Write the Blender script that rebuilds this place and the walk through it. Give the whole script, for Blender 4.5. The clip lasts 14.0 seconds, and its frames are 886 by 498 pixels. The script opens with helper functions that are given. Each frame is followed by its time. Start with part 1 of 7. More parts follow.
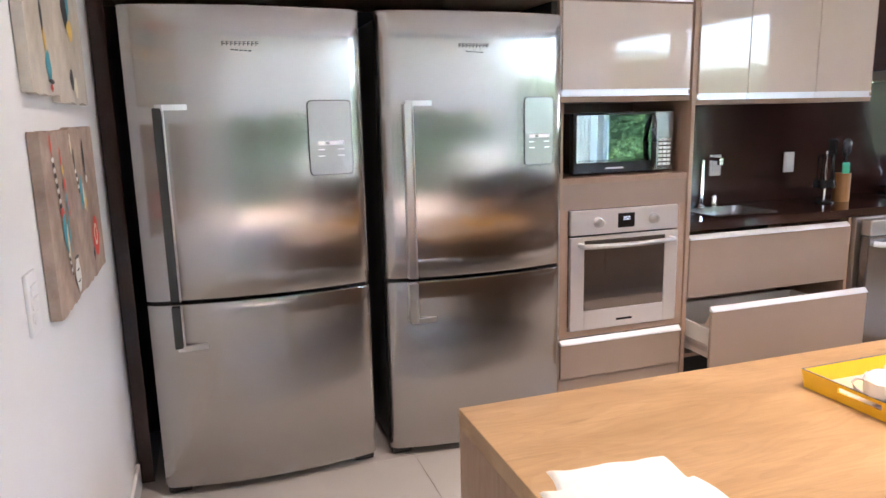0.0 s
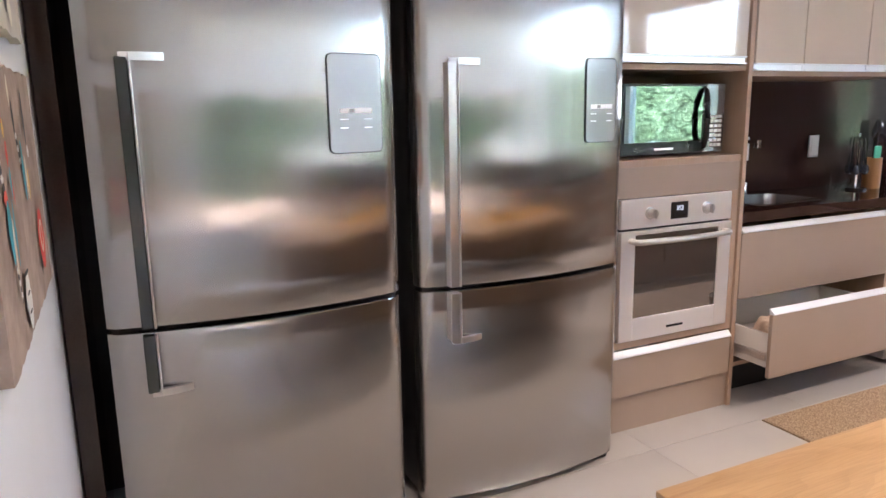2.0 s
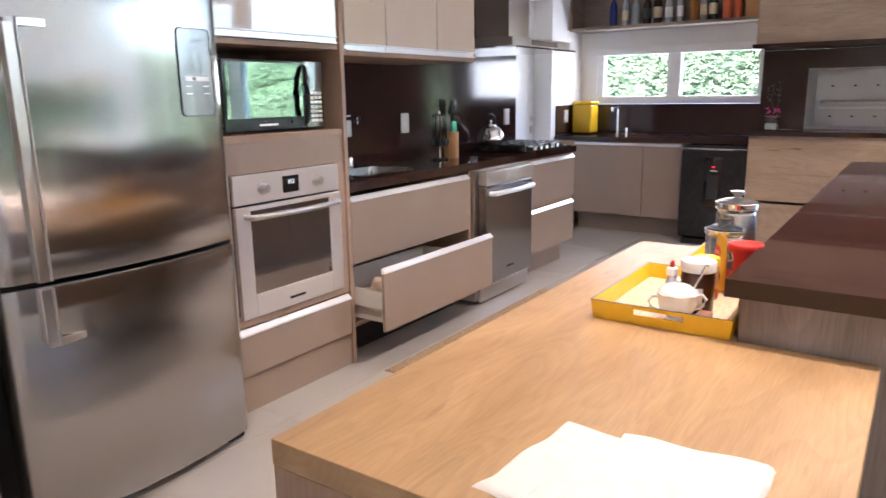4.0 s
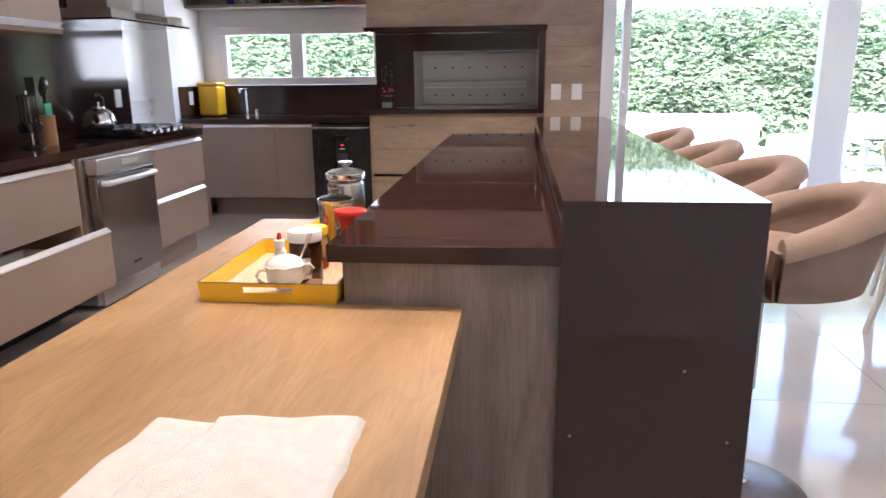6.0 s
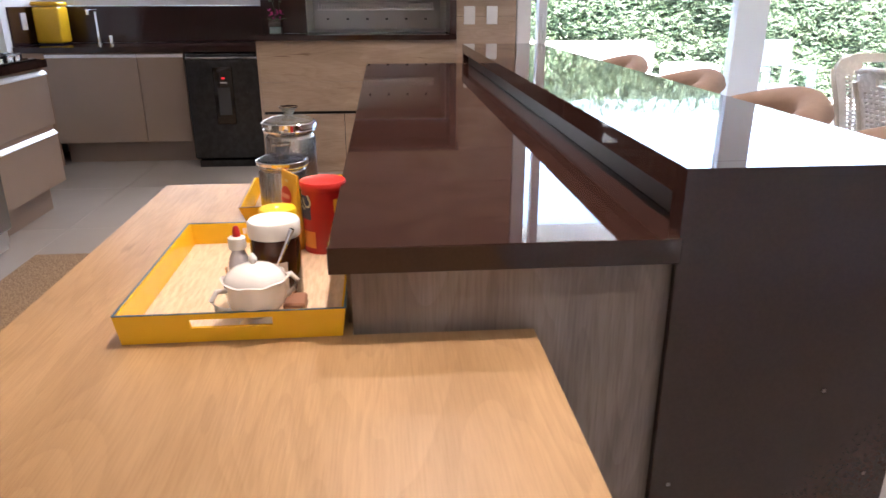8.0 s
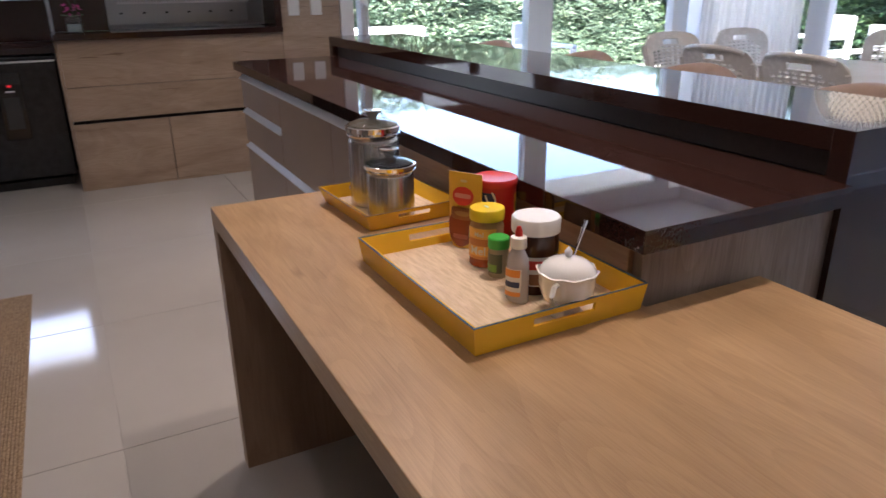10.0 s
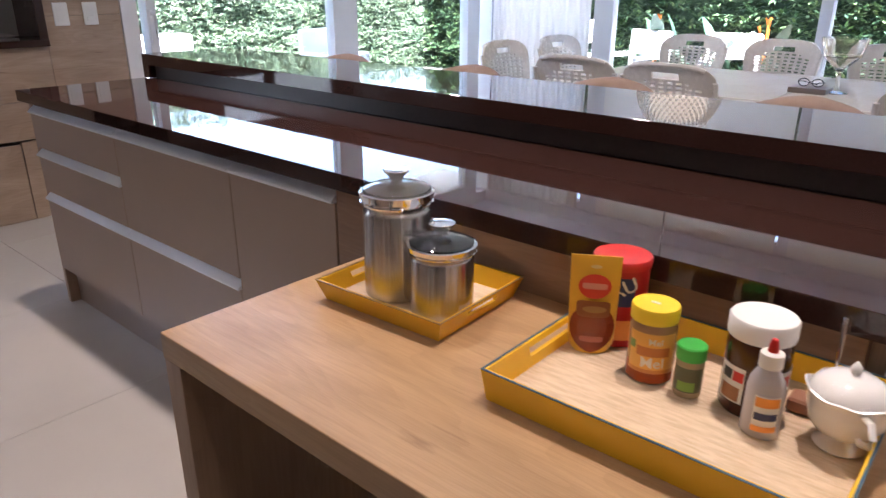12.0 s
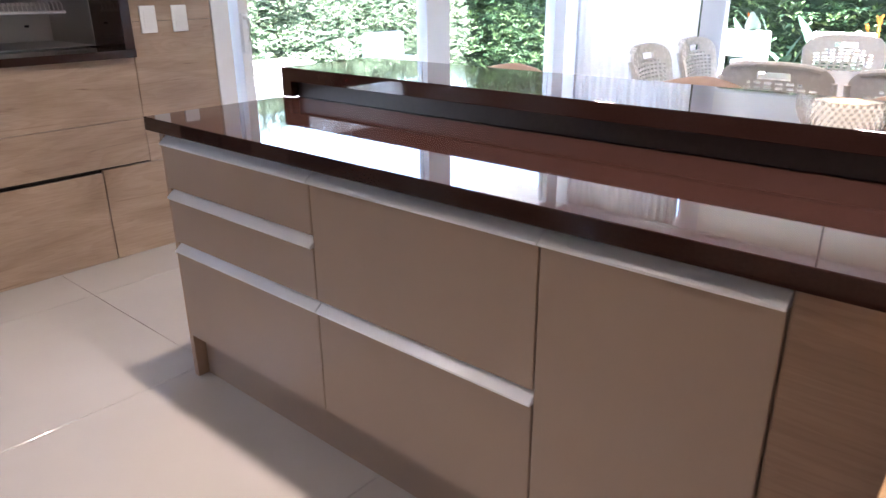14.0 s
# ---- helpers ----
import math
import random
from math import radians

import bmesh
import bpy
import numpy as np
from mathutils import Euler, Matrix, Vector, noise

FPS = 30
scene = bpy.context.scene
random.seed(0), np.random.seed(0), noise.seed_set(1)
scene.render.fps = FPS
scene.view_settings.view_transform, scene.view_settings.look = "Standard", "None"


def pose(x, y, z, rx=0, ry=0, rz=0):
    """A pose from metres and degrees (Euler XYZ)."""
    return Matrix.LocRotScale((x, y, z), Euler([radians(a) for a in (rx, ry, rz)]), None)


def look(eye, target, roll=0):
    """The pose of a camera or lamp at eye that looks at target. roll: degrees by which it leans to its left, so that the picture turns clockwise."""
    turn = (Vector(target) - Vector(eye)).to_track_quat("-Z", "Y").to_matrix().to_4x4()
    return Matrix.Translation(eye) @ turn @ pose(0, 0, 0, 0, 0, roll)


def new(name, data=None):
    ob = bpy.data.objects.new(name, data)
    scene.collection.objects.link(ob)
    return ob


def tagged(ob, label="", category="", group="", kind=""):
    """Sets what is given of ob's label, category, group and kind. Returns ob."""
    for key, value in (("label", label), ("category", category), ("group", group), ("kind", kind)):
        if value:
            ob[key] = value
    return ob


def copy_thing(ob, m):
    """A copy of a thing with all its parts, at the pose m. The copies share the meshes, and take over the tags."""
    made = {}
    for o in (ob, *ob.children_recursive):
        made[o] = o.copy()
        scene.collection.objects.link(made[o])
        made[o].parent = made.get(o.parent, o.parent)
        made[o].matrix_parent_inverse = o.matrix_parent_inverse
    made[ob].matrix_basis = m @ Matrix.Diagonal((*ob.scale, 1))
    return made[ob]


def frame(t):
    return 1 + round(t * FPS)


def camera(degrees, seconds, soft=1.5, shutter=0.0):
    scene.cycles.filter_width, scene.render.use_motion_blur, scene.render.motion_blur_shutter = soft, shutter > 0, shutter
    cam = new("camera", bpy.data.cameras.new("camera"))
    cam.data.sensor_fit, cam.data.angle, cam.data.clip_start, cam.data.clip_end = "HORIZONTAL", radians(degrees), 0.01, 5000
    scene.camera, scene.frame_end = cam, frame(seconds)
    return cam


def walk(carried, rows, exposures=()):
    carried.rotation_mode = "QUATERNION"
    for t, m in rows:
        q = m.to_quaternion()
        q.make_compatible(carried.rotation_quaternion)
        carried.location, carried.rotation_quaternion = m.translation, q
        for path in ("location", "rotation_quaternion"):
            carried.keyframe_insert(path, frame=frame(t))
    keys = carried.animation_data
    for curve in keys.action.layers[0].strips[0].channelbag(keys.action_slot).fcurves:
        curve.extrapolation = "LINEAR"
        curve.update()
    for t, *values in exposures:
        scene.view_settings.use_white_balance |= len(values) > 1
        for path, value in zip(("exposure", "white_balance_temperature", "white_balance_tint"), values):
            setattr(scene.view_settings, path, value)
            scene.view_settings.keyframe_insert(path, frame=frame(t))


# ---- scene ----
cam = camera(65.0, 14.0, shutter=0.2)

EXPOSURE = [(0, 4.7, 5950, 20), (4, 4.6, 5950, 20), (6.5, 4.22, 5950, 20), (8.0, 4.1, 6150, 20), (10, 3.25, 5850, 20), (11, 3.45, 5750, 20), (12.5, 3.82, 5780, 20), (14, 4.27, 5900, 20)]
PATH = [
    (0, (-1.384, -0.998, 1.451), (-0.767, 0.866, 1.07), -1.3),
    (0.5, (-1.503, -0.817, 1.433), (-0.876, 1.047, 1.069), -1.4),
    (1, (-1.547, -0.597, 1.395), (-0.855, 1.242, 1.02), -1.3),
    (1.5, (-1.54, -0.394, 1.393), (-0.794, 1.419, 0.998), -1.0),
    (2, (-1.592, -0.273, 1.35), (-0.753, 1.5, 0.958), -1.0),
    (2.5, (-1.625, -0.222, 1.314), (-0.605, 1.452, 0.917), -0.8),
    (3, (-1.608, -0.246, 1.3), (-0.335, 1.243, 0.898), -1.0),
    (3.5, (-1.579, -0.29, 1.294), (-0.118, 1.009, 0.874), -1.0),
    (4, (-1.551, -0.327, 1.292), (0.055, 0.783, 0.856), -0.9),
    (4.2, (-1.537, -0.345, 1.285), (0.121, 0.683, 0.844), -0.9),
    (6.5, (-1.384, -0.425, 1.233), (0.547, -0.388, 0.713), -0.6),
    (7, (-1.227, -0.34, 1.211), (0.688, -0.416, 0.638), -0.5),
    (7.5, (-1.033, -0.243, 1.219), (0.858, -0.367, 0.578), -0.3),
    (7.7, (-0.985, -0.188, 1.219), (0.898, -0.325, 0.559), -0.2),
    (9.8, (-0.766, 0.685, 1.243), (0.959, -0.03, 0.526), -0.5),
    (10, (-0.756, 0.754, 1.256), (0.897, -0.114, 0.538), -0.6),
    (10.5, (-0.62, 0.834, 1.24), (0.855, -0.313, 0.528), -0.4),
    (11, (-0.445, 0.848, 1.247), (0.898, -0.454, 0.538), -0.3),
    (11.5, (-0.242, 0.883, 1.246), (1.03, -0.491, 0.545), 0.1),
    (12, (-0.054, 0.955, 1.275), (1.173, -0.453, 0.561), 0.2),
    (12.5, (0.179, 0.937, 1.239), (1.396, -0.483, 0.529), 0.3),
    (13, (0.403, 0.934, 1.238), (1.617, -0.487, 0.525), 0.1),
    (13.5, (0.642, 0.989, 1.257), (1.858, -0.43, 0.544), -0.1),
    (14, (0.906, 0.991, 1.252), (2.13, -0.422, 0.541), -0.4),
]
walk(cam, [(t, look(eye, target, roll)) for t, eye, target, roll in PATH], EXPOSURE)

# ---- world, sun, large lights ----
world = bpy.data.worlds.new("world")
scene.world = world
world.use_nodes = True
wn = world.node_tree
sky = wn.nodes.new("ShaderNodeTexSky")
sky.sky_type = "NISHITA"
sky.sun_disc = False
sky.sun_elevation, sky.sun_rotation = radians(60), radians(286)
sky.dust_density = 3.0
wn.nodes["Background"].inputs["Strength"].default_value = 0.15
wn.links.new(sky.outputs[0], wn.nodes["Background"].inputs["Color"])

sun_data = bpy.data.lights.new("sun", "SUN")
sun_data.energy, sun_data.angle, sun_data.color = 5.0, radians(1), (1.0, 0.97, 0.92)
sun = new("sun", sun_data)
sun.matrix_world = look((-5.5, 1.6, 10), (0, 0, 0))

# the row over the island burns brightest, the others are dimmed
SPOT_POWER = {"island": 1.05, "fridge": 0.32, "kitchen": 0.10, "dining": 0.4}


# the sky's light through the kitchen window
skylight = bpy.data.lights.new("window_light", "AREA")
skylight.shape, skylight.size, skylight.size_y, skylight.energy, skylight.color = "RECTANGLE", 1.40, 0.38, 0.8, (0.93, 0.97, 1.0)
window_lamp = new("window_light", skylight)
window_lamp.matrix_world = look((5.135, 1.645, 1.433), (3.0, 1.645, 1.10))

# ---- materials ----
def material(name, color, rough=0.5, metal=0.0, coat=0.0, spec=None):
    m = bpy.data.materials.new(name)
    m.use_nodes = True
    b = m.node_tree.nodes["Principled BSDF"]
    b.inputs["Base Color"].default_value = (*color, 1)
    b.inputs["Roughness"].default_value = rough
    b.inputs["Metallic"].default_value = metal
    b.inputs["Coat Weight"].default_value = coat
    b.inputs["Coat Roughness"].default_value = 0.05
    if spec is not None:
        b.inputs["Specular IOR Level"].default_value = spec
    return m


def textured(name, dark, light, scale=(1, 1, 1), detail=4.0, freq=3.0, rough=(0.4, 0.5), metal=0.0, coat=0.0, bump=0.0, fine=None, coarse=0.0, rnd=0.0):
    """Two colours mixed by stretched noise, with a second, finer noise in the relief and the gloss."""
    m = material(name, light, rough[0], metal, coat)
    nt = m.node_tree
    b = nt.nodes["Principled BSDF"]
    tc = nt.nodes.new("ShaderNodeTexCoord")
    mp = nt.nodes.new("ShaderNodeMapping")
    mp.inputs["Scale"].default_value = scale
    nt.links.new(tc.outputs["Object"], mp.inputs["Vector"])
    vec = mp.outputs[0]
    if rnd:
        info = nt.nodes.new("ShaderNodeObjectInfo")
        mul = nt.nodes.new("ShaderNodeMath")
        mul.operation = "MULTIPLY"
        mul.inputs[1].default_value = rnd
        nt.links.new(info.outputs["Random"], mul.inputs[0])
        add = nt.nodes.new("ShaderNodeVectorMath")
        add.operation = "ADD"
        nt.links.new(vec, add.inputs[0])
        nt.links.new(mul.outputs[0], add.inputs[1])
        vec = add.outputs[0]
    n1 = nt.nodes.new("ShaderNodeTexNoise")
    n1.inputs["Scale"].default_value = freq
    n1.inputs["Detail"].default_value = detail
    n1.inputs["Roughness"].default_value = 0.6
    n1.inputs["Distortion"].default_value = coarse
    nt.links.new(vec, n1.inputs["Vector"])
    ramp = nt.nodes.new("ShaderNodeValToRGB")
    ramp.color_ramp.elements[0].position, ramp.color_ramp.elements[1].position = 0.36, 0.64
    ramp.color_ramp.elements[0].color, ramp.color_ramp.elements[1].color = (*dark, 1), (*light, 1)
    nt.links.new(n1.outputs["Fac"], ramp.inputs[0])
    nt.links.new(ramp.outputs[0], b.inputs["Base Color"])
    n2 = nt.nodes.new("ShaderNodeTexNoise")
    n2.inputs["Scale"].default_value = fine or freq * 6
    n2.inputs["Detail"].default_value = 3
    nt.links.new(vec, n2.inputs["Vector"])
    mr = nt.nodes.new("ShaderNodeMapRange")
    mr.inputs["To Min"].default_value, mr.inputs["To Max"].default_value = rough
    nt.links.new(n2.outputs["Fac"], mr.inputs["Value"])
    nt.links.new(mr.outputs[0], b.inputs["Roughness"])
    if bump:
        bp = nt.nodes.new("ShaderNodeBump")
        bp.inputs["Strength"].default_value, bp.inputs["Distance"].default_value = bump, 0.002
        nt.links.new(n2.outputs["Fac"], bp.inputs["Height"])
        nt.links.new(bp.outputs[0], b.inputs["Normal"])
    return m


def wood(name, dark, light, along="x", rough=(0.35, 0.5), bump=0.25, fine_dark=0.82, grain=(9.0, 130.0), knots=0.0):
    """Printed oak: broad tone bands, cathedral rings, fine pores and short cracks along one axis."""
    m = material(name, light, rough[0])
    nt = m.node_tree
    b = nt.nodes["Principled BSDF"]
    tc = nt.nodes.new("ShaderNodeTexCoord")

    def mapped(long, cross):
        mp = nt.nodes.new("ShaderNodeMapping")
        s = {"x": (long, cross, cross), "y": (cross, long, cross), "z": (cross, cross, long)}[along]
        mp.inputs["Scale"].default_value = s
        nt.links.new(tc.outputs["Object"], mp.inputs["Vector"])
        return mp.outputs[0]

    def noisy(vec, freq, detail, dist):
        n = nt.nodes.new("ShaderNodeTexNoise")
        n.inputs["Scale"].default_value, n.inputs["Detail"].default_value, n.inputs["Distortion"].default_value = freq, detail, dist
        nt.links.new(vec, n.inputs["Vector"])
        return n.outputs["Fac"]

    def ramped(fac, p0, p1, c0, c1):
        r = nt.nodes.new("ShaderNodeValToRGB")
        r.color_ramp.elements[0].position, r.color_ramp.elements[1].position = p0, p1
        r.color_ramp.elements[0].color, r.color_ramp.elements[1].color = (*c0, 1), (*c1, 1)
        nt.links.new(fac, r.inputs[0])
        return r.outputs[0]

    def times(a, c, fac):
        mix = nt.nodes.new("ShaderNodeMix")
        mix.data_type, mix.blend_type = "RGBA", "MULTIPLY"
        mix.inputs[0].default_value = fac
        nt.links.new(a, mix.inputs[6])
        nt.links.new(c, mix.inputs[7])
        return mix.outputs[2]

    broad = noisy(mapped(0.8, 3.2), 1.5, 5, 1.2)
    colour = ramped(broad, 0.33, 0.66, dark, light)
    # cathedral rings: contour lines of a slow, stretched noise
    slow = noisy(mapped(0.9, 4.2), 1.0, 2, 0.6)
    saw = nt.nodes.new("ShaderNodeMath")
    saw.operation = "MULTIPLY"
    saw.inputs[1].default_value = 22.0
    nt.links.new(slow, saw.inputs[0])
    fract = nt.nodes.new("ShaderNodeMath")
    fract.operation = "FRACT"
    nt.links.new(saw.outputs[0], fract.inputs[0])
    colour = times(colour, ramped(fract.outputs[0], 0.0, 0.75, (fine_dark, fine_dark * 0.96, fine_dark * 0.92), (1, 1, 1)), 0.42)
    pores = noisy(mapped(*grain), 1.0, 5, 0.25)
    colour = times(colour, ramped(pores, 0.38, 0.56, (fine_dark, fine_dark * 0.97, fine_dark * 0.94), (1, 1, 1)), 0.5)
    if knots:
        crack = noisy(mapped(1.8, 22.0), 1.0, 4, 1.2)
        colour = times(colour, ramped(crack, 0.655, 0.74, (1, 1, 1), (0.42, 0.33, 0.26)), knots)
    nt.links.new(colour, b.inputs["Base Color"])
    mr = nt.nodes.new("ShaderNodeMapRange")
    mr.inputs["To Min"].default_value, mr.inputs["To Max"].default_value = rough[1], rough[0]
    nt.links.new(pores, mr.inputs["Value"])
    nt.links.new(mr.outputs[0], b.inputs["Roughness"])
    bp = nt.nodes.new("ShaderNodeBump")
    bp.inputs["Strength"].default_value, bp.inputs["Distance"].default_value = bump, 0.001
    nt.links.new(pores, bp.inputs["Height"])
    nt.links.new(bp.outputs[0], b.inputs["Normal"])
    return m


def glass(name, color=(1, 1, 1), rough=0.0, ior=1.45):
    m = material(name, color, rough)
    b = m.node_tree.nodes["Principled BSDF"]
    b.inputs["Transmission Weight"].default_value = 1.0
    b.inputs["IOR"].default_value = ior
    return m


def glowing(name, color, strength):
    m = material(name, color, 0.5)
    b = m.node_tree.nodes["Principled BSDF"]
    b.inputs["Emission Color"].default_value = (*color, 1)
    b.inputs["Emission Strength"].default_value = strength
    return m


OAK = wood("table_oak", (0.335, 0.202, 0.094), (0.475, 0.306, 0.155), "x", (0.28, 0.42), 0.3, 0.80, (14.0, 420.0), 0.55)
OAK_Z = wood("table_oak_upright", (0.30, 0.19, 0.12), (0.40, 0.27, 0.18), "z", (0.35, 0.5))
GREYOAK = wood("grey_oak", (0.165, 0.125, 0.105), (0.33, 0.27, 0.235), "z", (0.4, 0.55), 0.4, 0.70, (14.0, 260.0))
PANEL = wood("panel_oak", (0.33, 0.235, 0.165), (0.46, 0.345, 0.25), "y", (0.35, 0.5), 0.2, 0.80, (10.0, 220.0), 0.8)
EDGE = wood("carcass_beige", (0.36, 0.25, 0.175), (0.41, 0.29, 0.21), "z", (0.4, 0.5), 0.1, 0.95)
TAUPE = textured("taupe_lacquer", (0.325, 0.245, 0.19), (0.35, 0.265, 0.205), freq=1.5, rough=(0.36, 0.42), fine=90, bump=0.02)
CREAM = textured("cream_gloss", (0.62, 0.54, 0.455), (0.65, 0.565, 0.48), freq=0.8, rough=(0.03, 0.05), fine=30)
CREAM.node_tree.nodes["Principled BSDF"].inputs["Coat Weight"].default_value = 0.6
STONE = textured("brown_quartz", (0.031, 0.0145, 0.0118), (0.035, 0.0165, 0.0135), freq=180, detail=2, rough=(0.022, 0.04), fine=3)
STONE.node_tree.nodes["Principled BSDF"].inputs["Specular IOR Level"].default_value = 0.5
STONE_WALL = textured("brown_quartz_wall", (0.040, 0.0185, 0.0155), (0.045, 0.021, 0.0175), freq=180, detail=2, rough=(0.08, 0.12), fine=3)
# near-black that stands in for the shadow in gaps and recesses
BLACKGAP = material("gap_shadow_black", (0.012, 0.011, 0.011), 0.7)
ALU = textured("satin_aluminium", (0.90, 0.92, 0.95), (0.92, 0.94, 0.97), freq=3, rough=(0.30, 0.36), metal=0.45)
CHROME = material("chrome", (0.86, 0.86, 0.87), 0.06, 1.0)
WHITEPLASTIC = material("white_plastic", (0.80, 0.80, 0.79), 0.3)
WHITEWALL = textured("white_wall_paint", (0.77, 0.765, 0.75), (0.80, 0.795, 0.785), freq=1.2, rough=(0.6, 0.75), fine=220, bump=0.06)
WHITEPVC = material("white_frame", (0.82, 0.82, 0.82), 0.25)
CEILING = textured("ceiling_paint", (0.78, 0.775, 0.765), (0.80, 0.80, 0.79), freq=1.0, rough=(0.7, 0.85), fine=160, bump=0.05)
TILE = textured("polished_porcelain", (0.43, 0.405, 0.375), (0.48, 0.455, 0.425), freq=0.9, rough=(0.05, 0.10), fine=14, rnd=30.0)
GROUT = material("grout", (0.40, 0.38, 0.35), 0.8)
BLACKPLASTIC = textured("black_plastic", (0.016, 0.016, 0.017), (0.024, 0.024, 0.026), freq=20, rough=(0.2, 0.3))
BLACKGLASS = material("black_glass", (0.01, 0.01, 0.011), 0.03, 0.0, 0.5)
CLEAR = glass("clear_glass")
PANE = glass("window_pane", (0.97, 1.0, 0.985), 0.0, 1.05)
YELLOW = textured("yellow_lacquer", (0.80, 0.46, 0.015), (0.86, 0.52, 0.02), freq=4, rough=(0.18, 0.28), fine=60)
TRAYIN = textured("tray_cream_crackle", (0.56, 0.42, 0.265), (0.70, 0.555, 0.385), scale=(1, 6, 1), freq=24, rough=(0.4, 0.55), bump=1.0, fine=26)


def steel(name, base=0.62, rough=0.24, spread=0.9, turn=0.0, coat=0.0, dents=0.0):
    """Brushed steel: spread is how far the brush lines stretch the gloss, turn 0.25 makes them run upright."""
    m = textured(name, (base * 0.985, base * 0.94, base * 0.90), (base, base * 0.96, base * 0.925), scale=(60, 60, 0.8), freq=3, rough=(rough * 0.92, rough * 1.08), metal=1.0, coat=coat, fine=10)
    nt = m.node_tree
    tg = nt.nodes.new("ShaderNodeTangent")
    tg.direction_type, tg.axis = "RADIAL", "Z"
    b = nt.nodes["Principled BSDF"]
    b.inputs["Anisotropic"].default_value = spread
    b.inputs["Anisotropic Rotation"].default_value = turn
    nt.links.new(tg.outputs[0], b.inputs["Tangent"])
    if dents:
        tc = nt.nodes.new("ShaderNodeTexCoord")
        mp = nt.nodes.new("ShaderNodeMapping")
        mp.inputs["Scale"].default_value = (5.0, 5.0, 3.0)
        n = nt.nodes.new("ShaderNodeTexNoise")
        n.inputs["Scale"].default_value, n.inputs["Detail"].default_value = 1.0, 1.5
        bp = nt.nodes.new("ShaderNodeBump")
        bp.inputs["Strength"].default_value, bp.inputs["Distance"].default_value = 1.0, dents
        nt.links.new(tc.outputs["Object"], mp.inputs["Vector"])
        nt.links.new(mp.outputs[0], n.inputs["Vector"])
        nt.links.new(n.outputs["Fac"], bp.inputs["Height"])
        nt.links.new(bp.outputs[0], b.inputs["Normal"])
        nt.links.new(bp.outputs[0], b.inputs["Coat Normal"])
    return m


STEEL = steel("brushed_steel", 0.41, 0.18, 1.0, coat=0.8, dents=0.0018)
STEEL_DARK = steel("dishwasher_steel", 0.34, 0.22)
STEEL_FINE = steel("appliance_steel", 0.66, 0.30)
# oven steel is whitened, bright reflections are put into its colour
STEEL_OVEN = steel("oven_steel_reflection", 0.92, 0.42)
STEEL_OVEN.node_tree.nodes["Principled BSDF"].inputs["Metallic"].default_value = 0.7

# ---- mesh helpers ----
def box(bm, x0, x1, y0, y1, z0, z1, bevel=0.0, seg=1):
    """Adds a box, with its edges rounded by bevel metres."""
    vs = [bm.verts.new((x, y, z)) for z in (z0, z1) for y in (y0, y1) for x in (x0, x1)]
    fs = [bm.faces.new([vs[i] for i in f]) for f in ((0, 2, 3, 1), (4, 5, 7, 6), (0, 1, 5, 4), (2, 6, 7, 3), (0, 4, 6, 2), (1, 3, 7, 5))]
    if bevel:
        edges = list({e for f in fs for e in f.edges})
        bmesh.ops.bevel(bm, geom=edges, offset=bevel, segments=seg, affect="EDGES", profile=0.5)
    return bm


def boxbm(*a, **k):
    return box(bmesh.new(), *a, **k)


def lathe(bm, profile, x=0, y=0, z=0, n=28, sx=1.0, sy=1.0):
    """Turns (radius, height) pairs round the upright axis at x, y."""
    rings = []
    for r, h in profile:
        if r <= 0:
            rings.append([bm.verts.new((x, y, z + h))])
        else:
            rings.append([bm.verts.new((x + sx * r * math.cos(2 * math.pi * i / n), y + sy * r * math.sin(2 * math.pi * i / n), z + h)) for i in range(n)])
    for a, b in zip(rings, rings[1:]):
        for i in range(n):
            j = (i + 1) % n
            if len(a) == 1 and len(b) > 1:
                bm.faces.new((a[0], b[j], b[i]))
            elif len(b) == 1 and len(a) > 1:
                bm.faces.new((a[i], a[j], b[0]))
            elif len(a) > 1:
                bm.faces.new((a[i], a[j], b[j], b[i]))
    return bm


def tube(bm, pts, r, n=10, cap=True):
    """A round bar along points; r is a number or a list."""
    pts = [Vector(p) for p in pts]
    rs = r if isinstance(r, (list, tuple)) else [r] * len(pts)
    rings, up = [], Vector((0, 0, 1))
    for i, p in enumerate(pts):
        d = (pts[min(i + 1, len(pts) - 1)] - pts[max(i - 1, 0)]).normalized()
        side = d.cross(up)
        if side.length < 0.05:
            side = d.cross(Vector((1, 0, 0)))
        side.normalize()
        v = side.cross(d).normalized()
        rings.append([bm.verts.new(p + rs[i] * (math.cos(2 * math.pi * k / n) * side + math.sin(2 * math.pi * k / n) * v)) for k in range(n)])
    for a, b in zip(rings, rings[1:]):
        for k in range(n):
            bm.faces.new((a[k], a[(k + 1) % n], b[(k + 1) % n], b[k]))
    if cap:
        bm.faces.new(rings[0][::-1])
        bm.faces.new(rings[-1])
    return bm


def grip(x0, x1, yf, yb, z0, z1):
    """An aluminium grip profile along x: a short upright lip in front and a bright slope that rises to the back."""
    bm = bmesh.new()
    s = 1 if yb > yf else -1
    section = [(yf, z0), (yf, z0 + 0.005), (yf + s * 0.006, z0 + 0.010), (yb - s * 0.004, z1), (yb, z1), (yb, z0)]
    a = [bm.verts.new((x0, y, z)) for y, z in section]
    b = [bm.verts.new((x1, y, z)) for y, z in section]
    bm.faces.new(a), bm.faces.new(b[::-1])
    for k in range(6):
        bm.faces.new((a[k], a[(k + 1) % 6], b[(k + 1) % 6], b[k]))
    return bm


def origin_of(ob):
    p = Vector((0, 0, 0))
    while ob is not None:
        p += ob.location
        ob = ob.parent
    return p


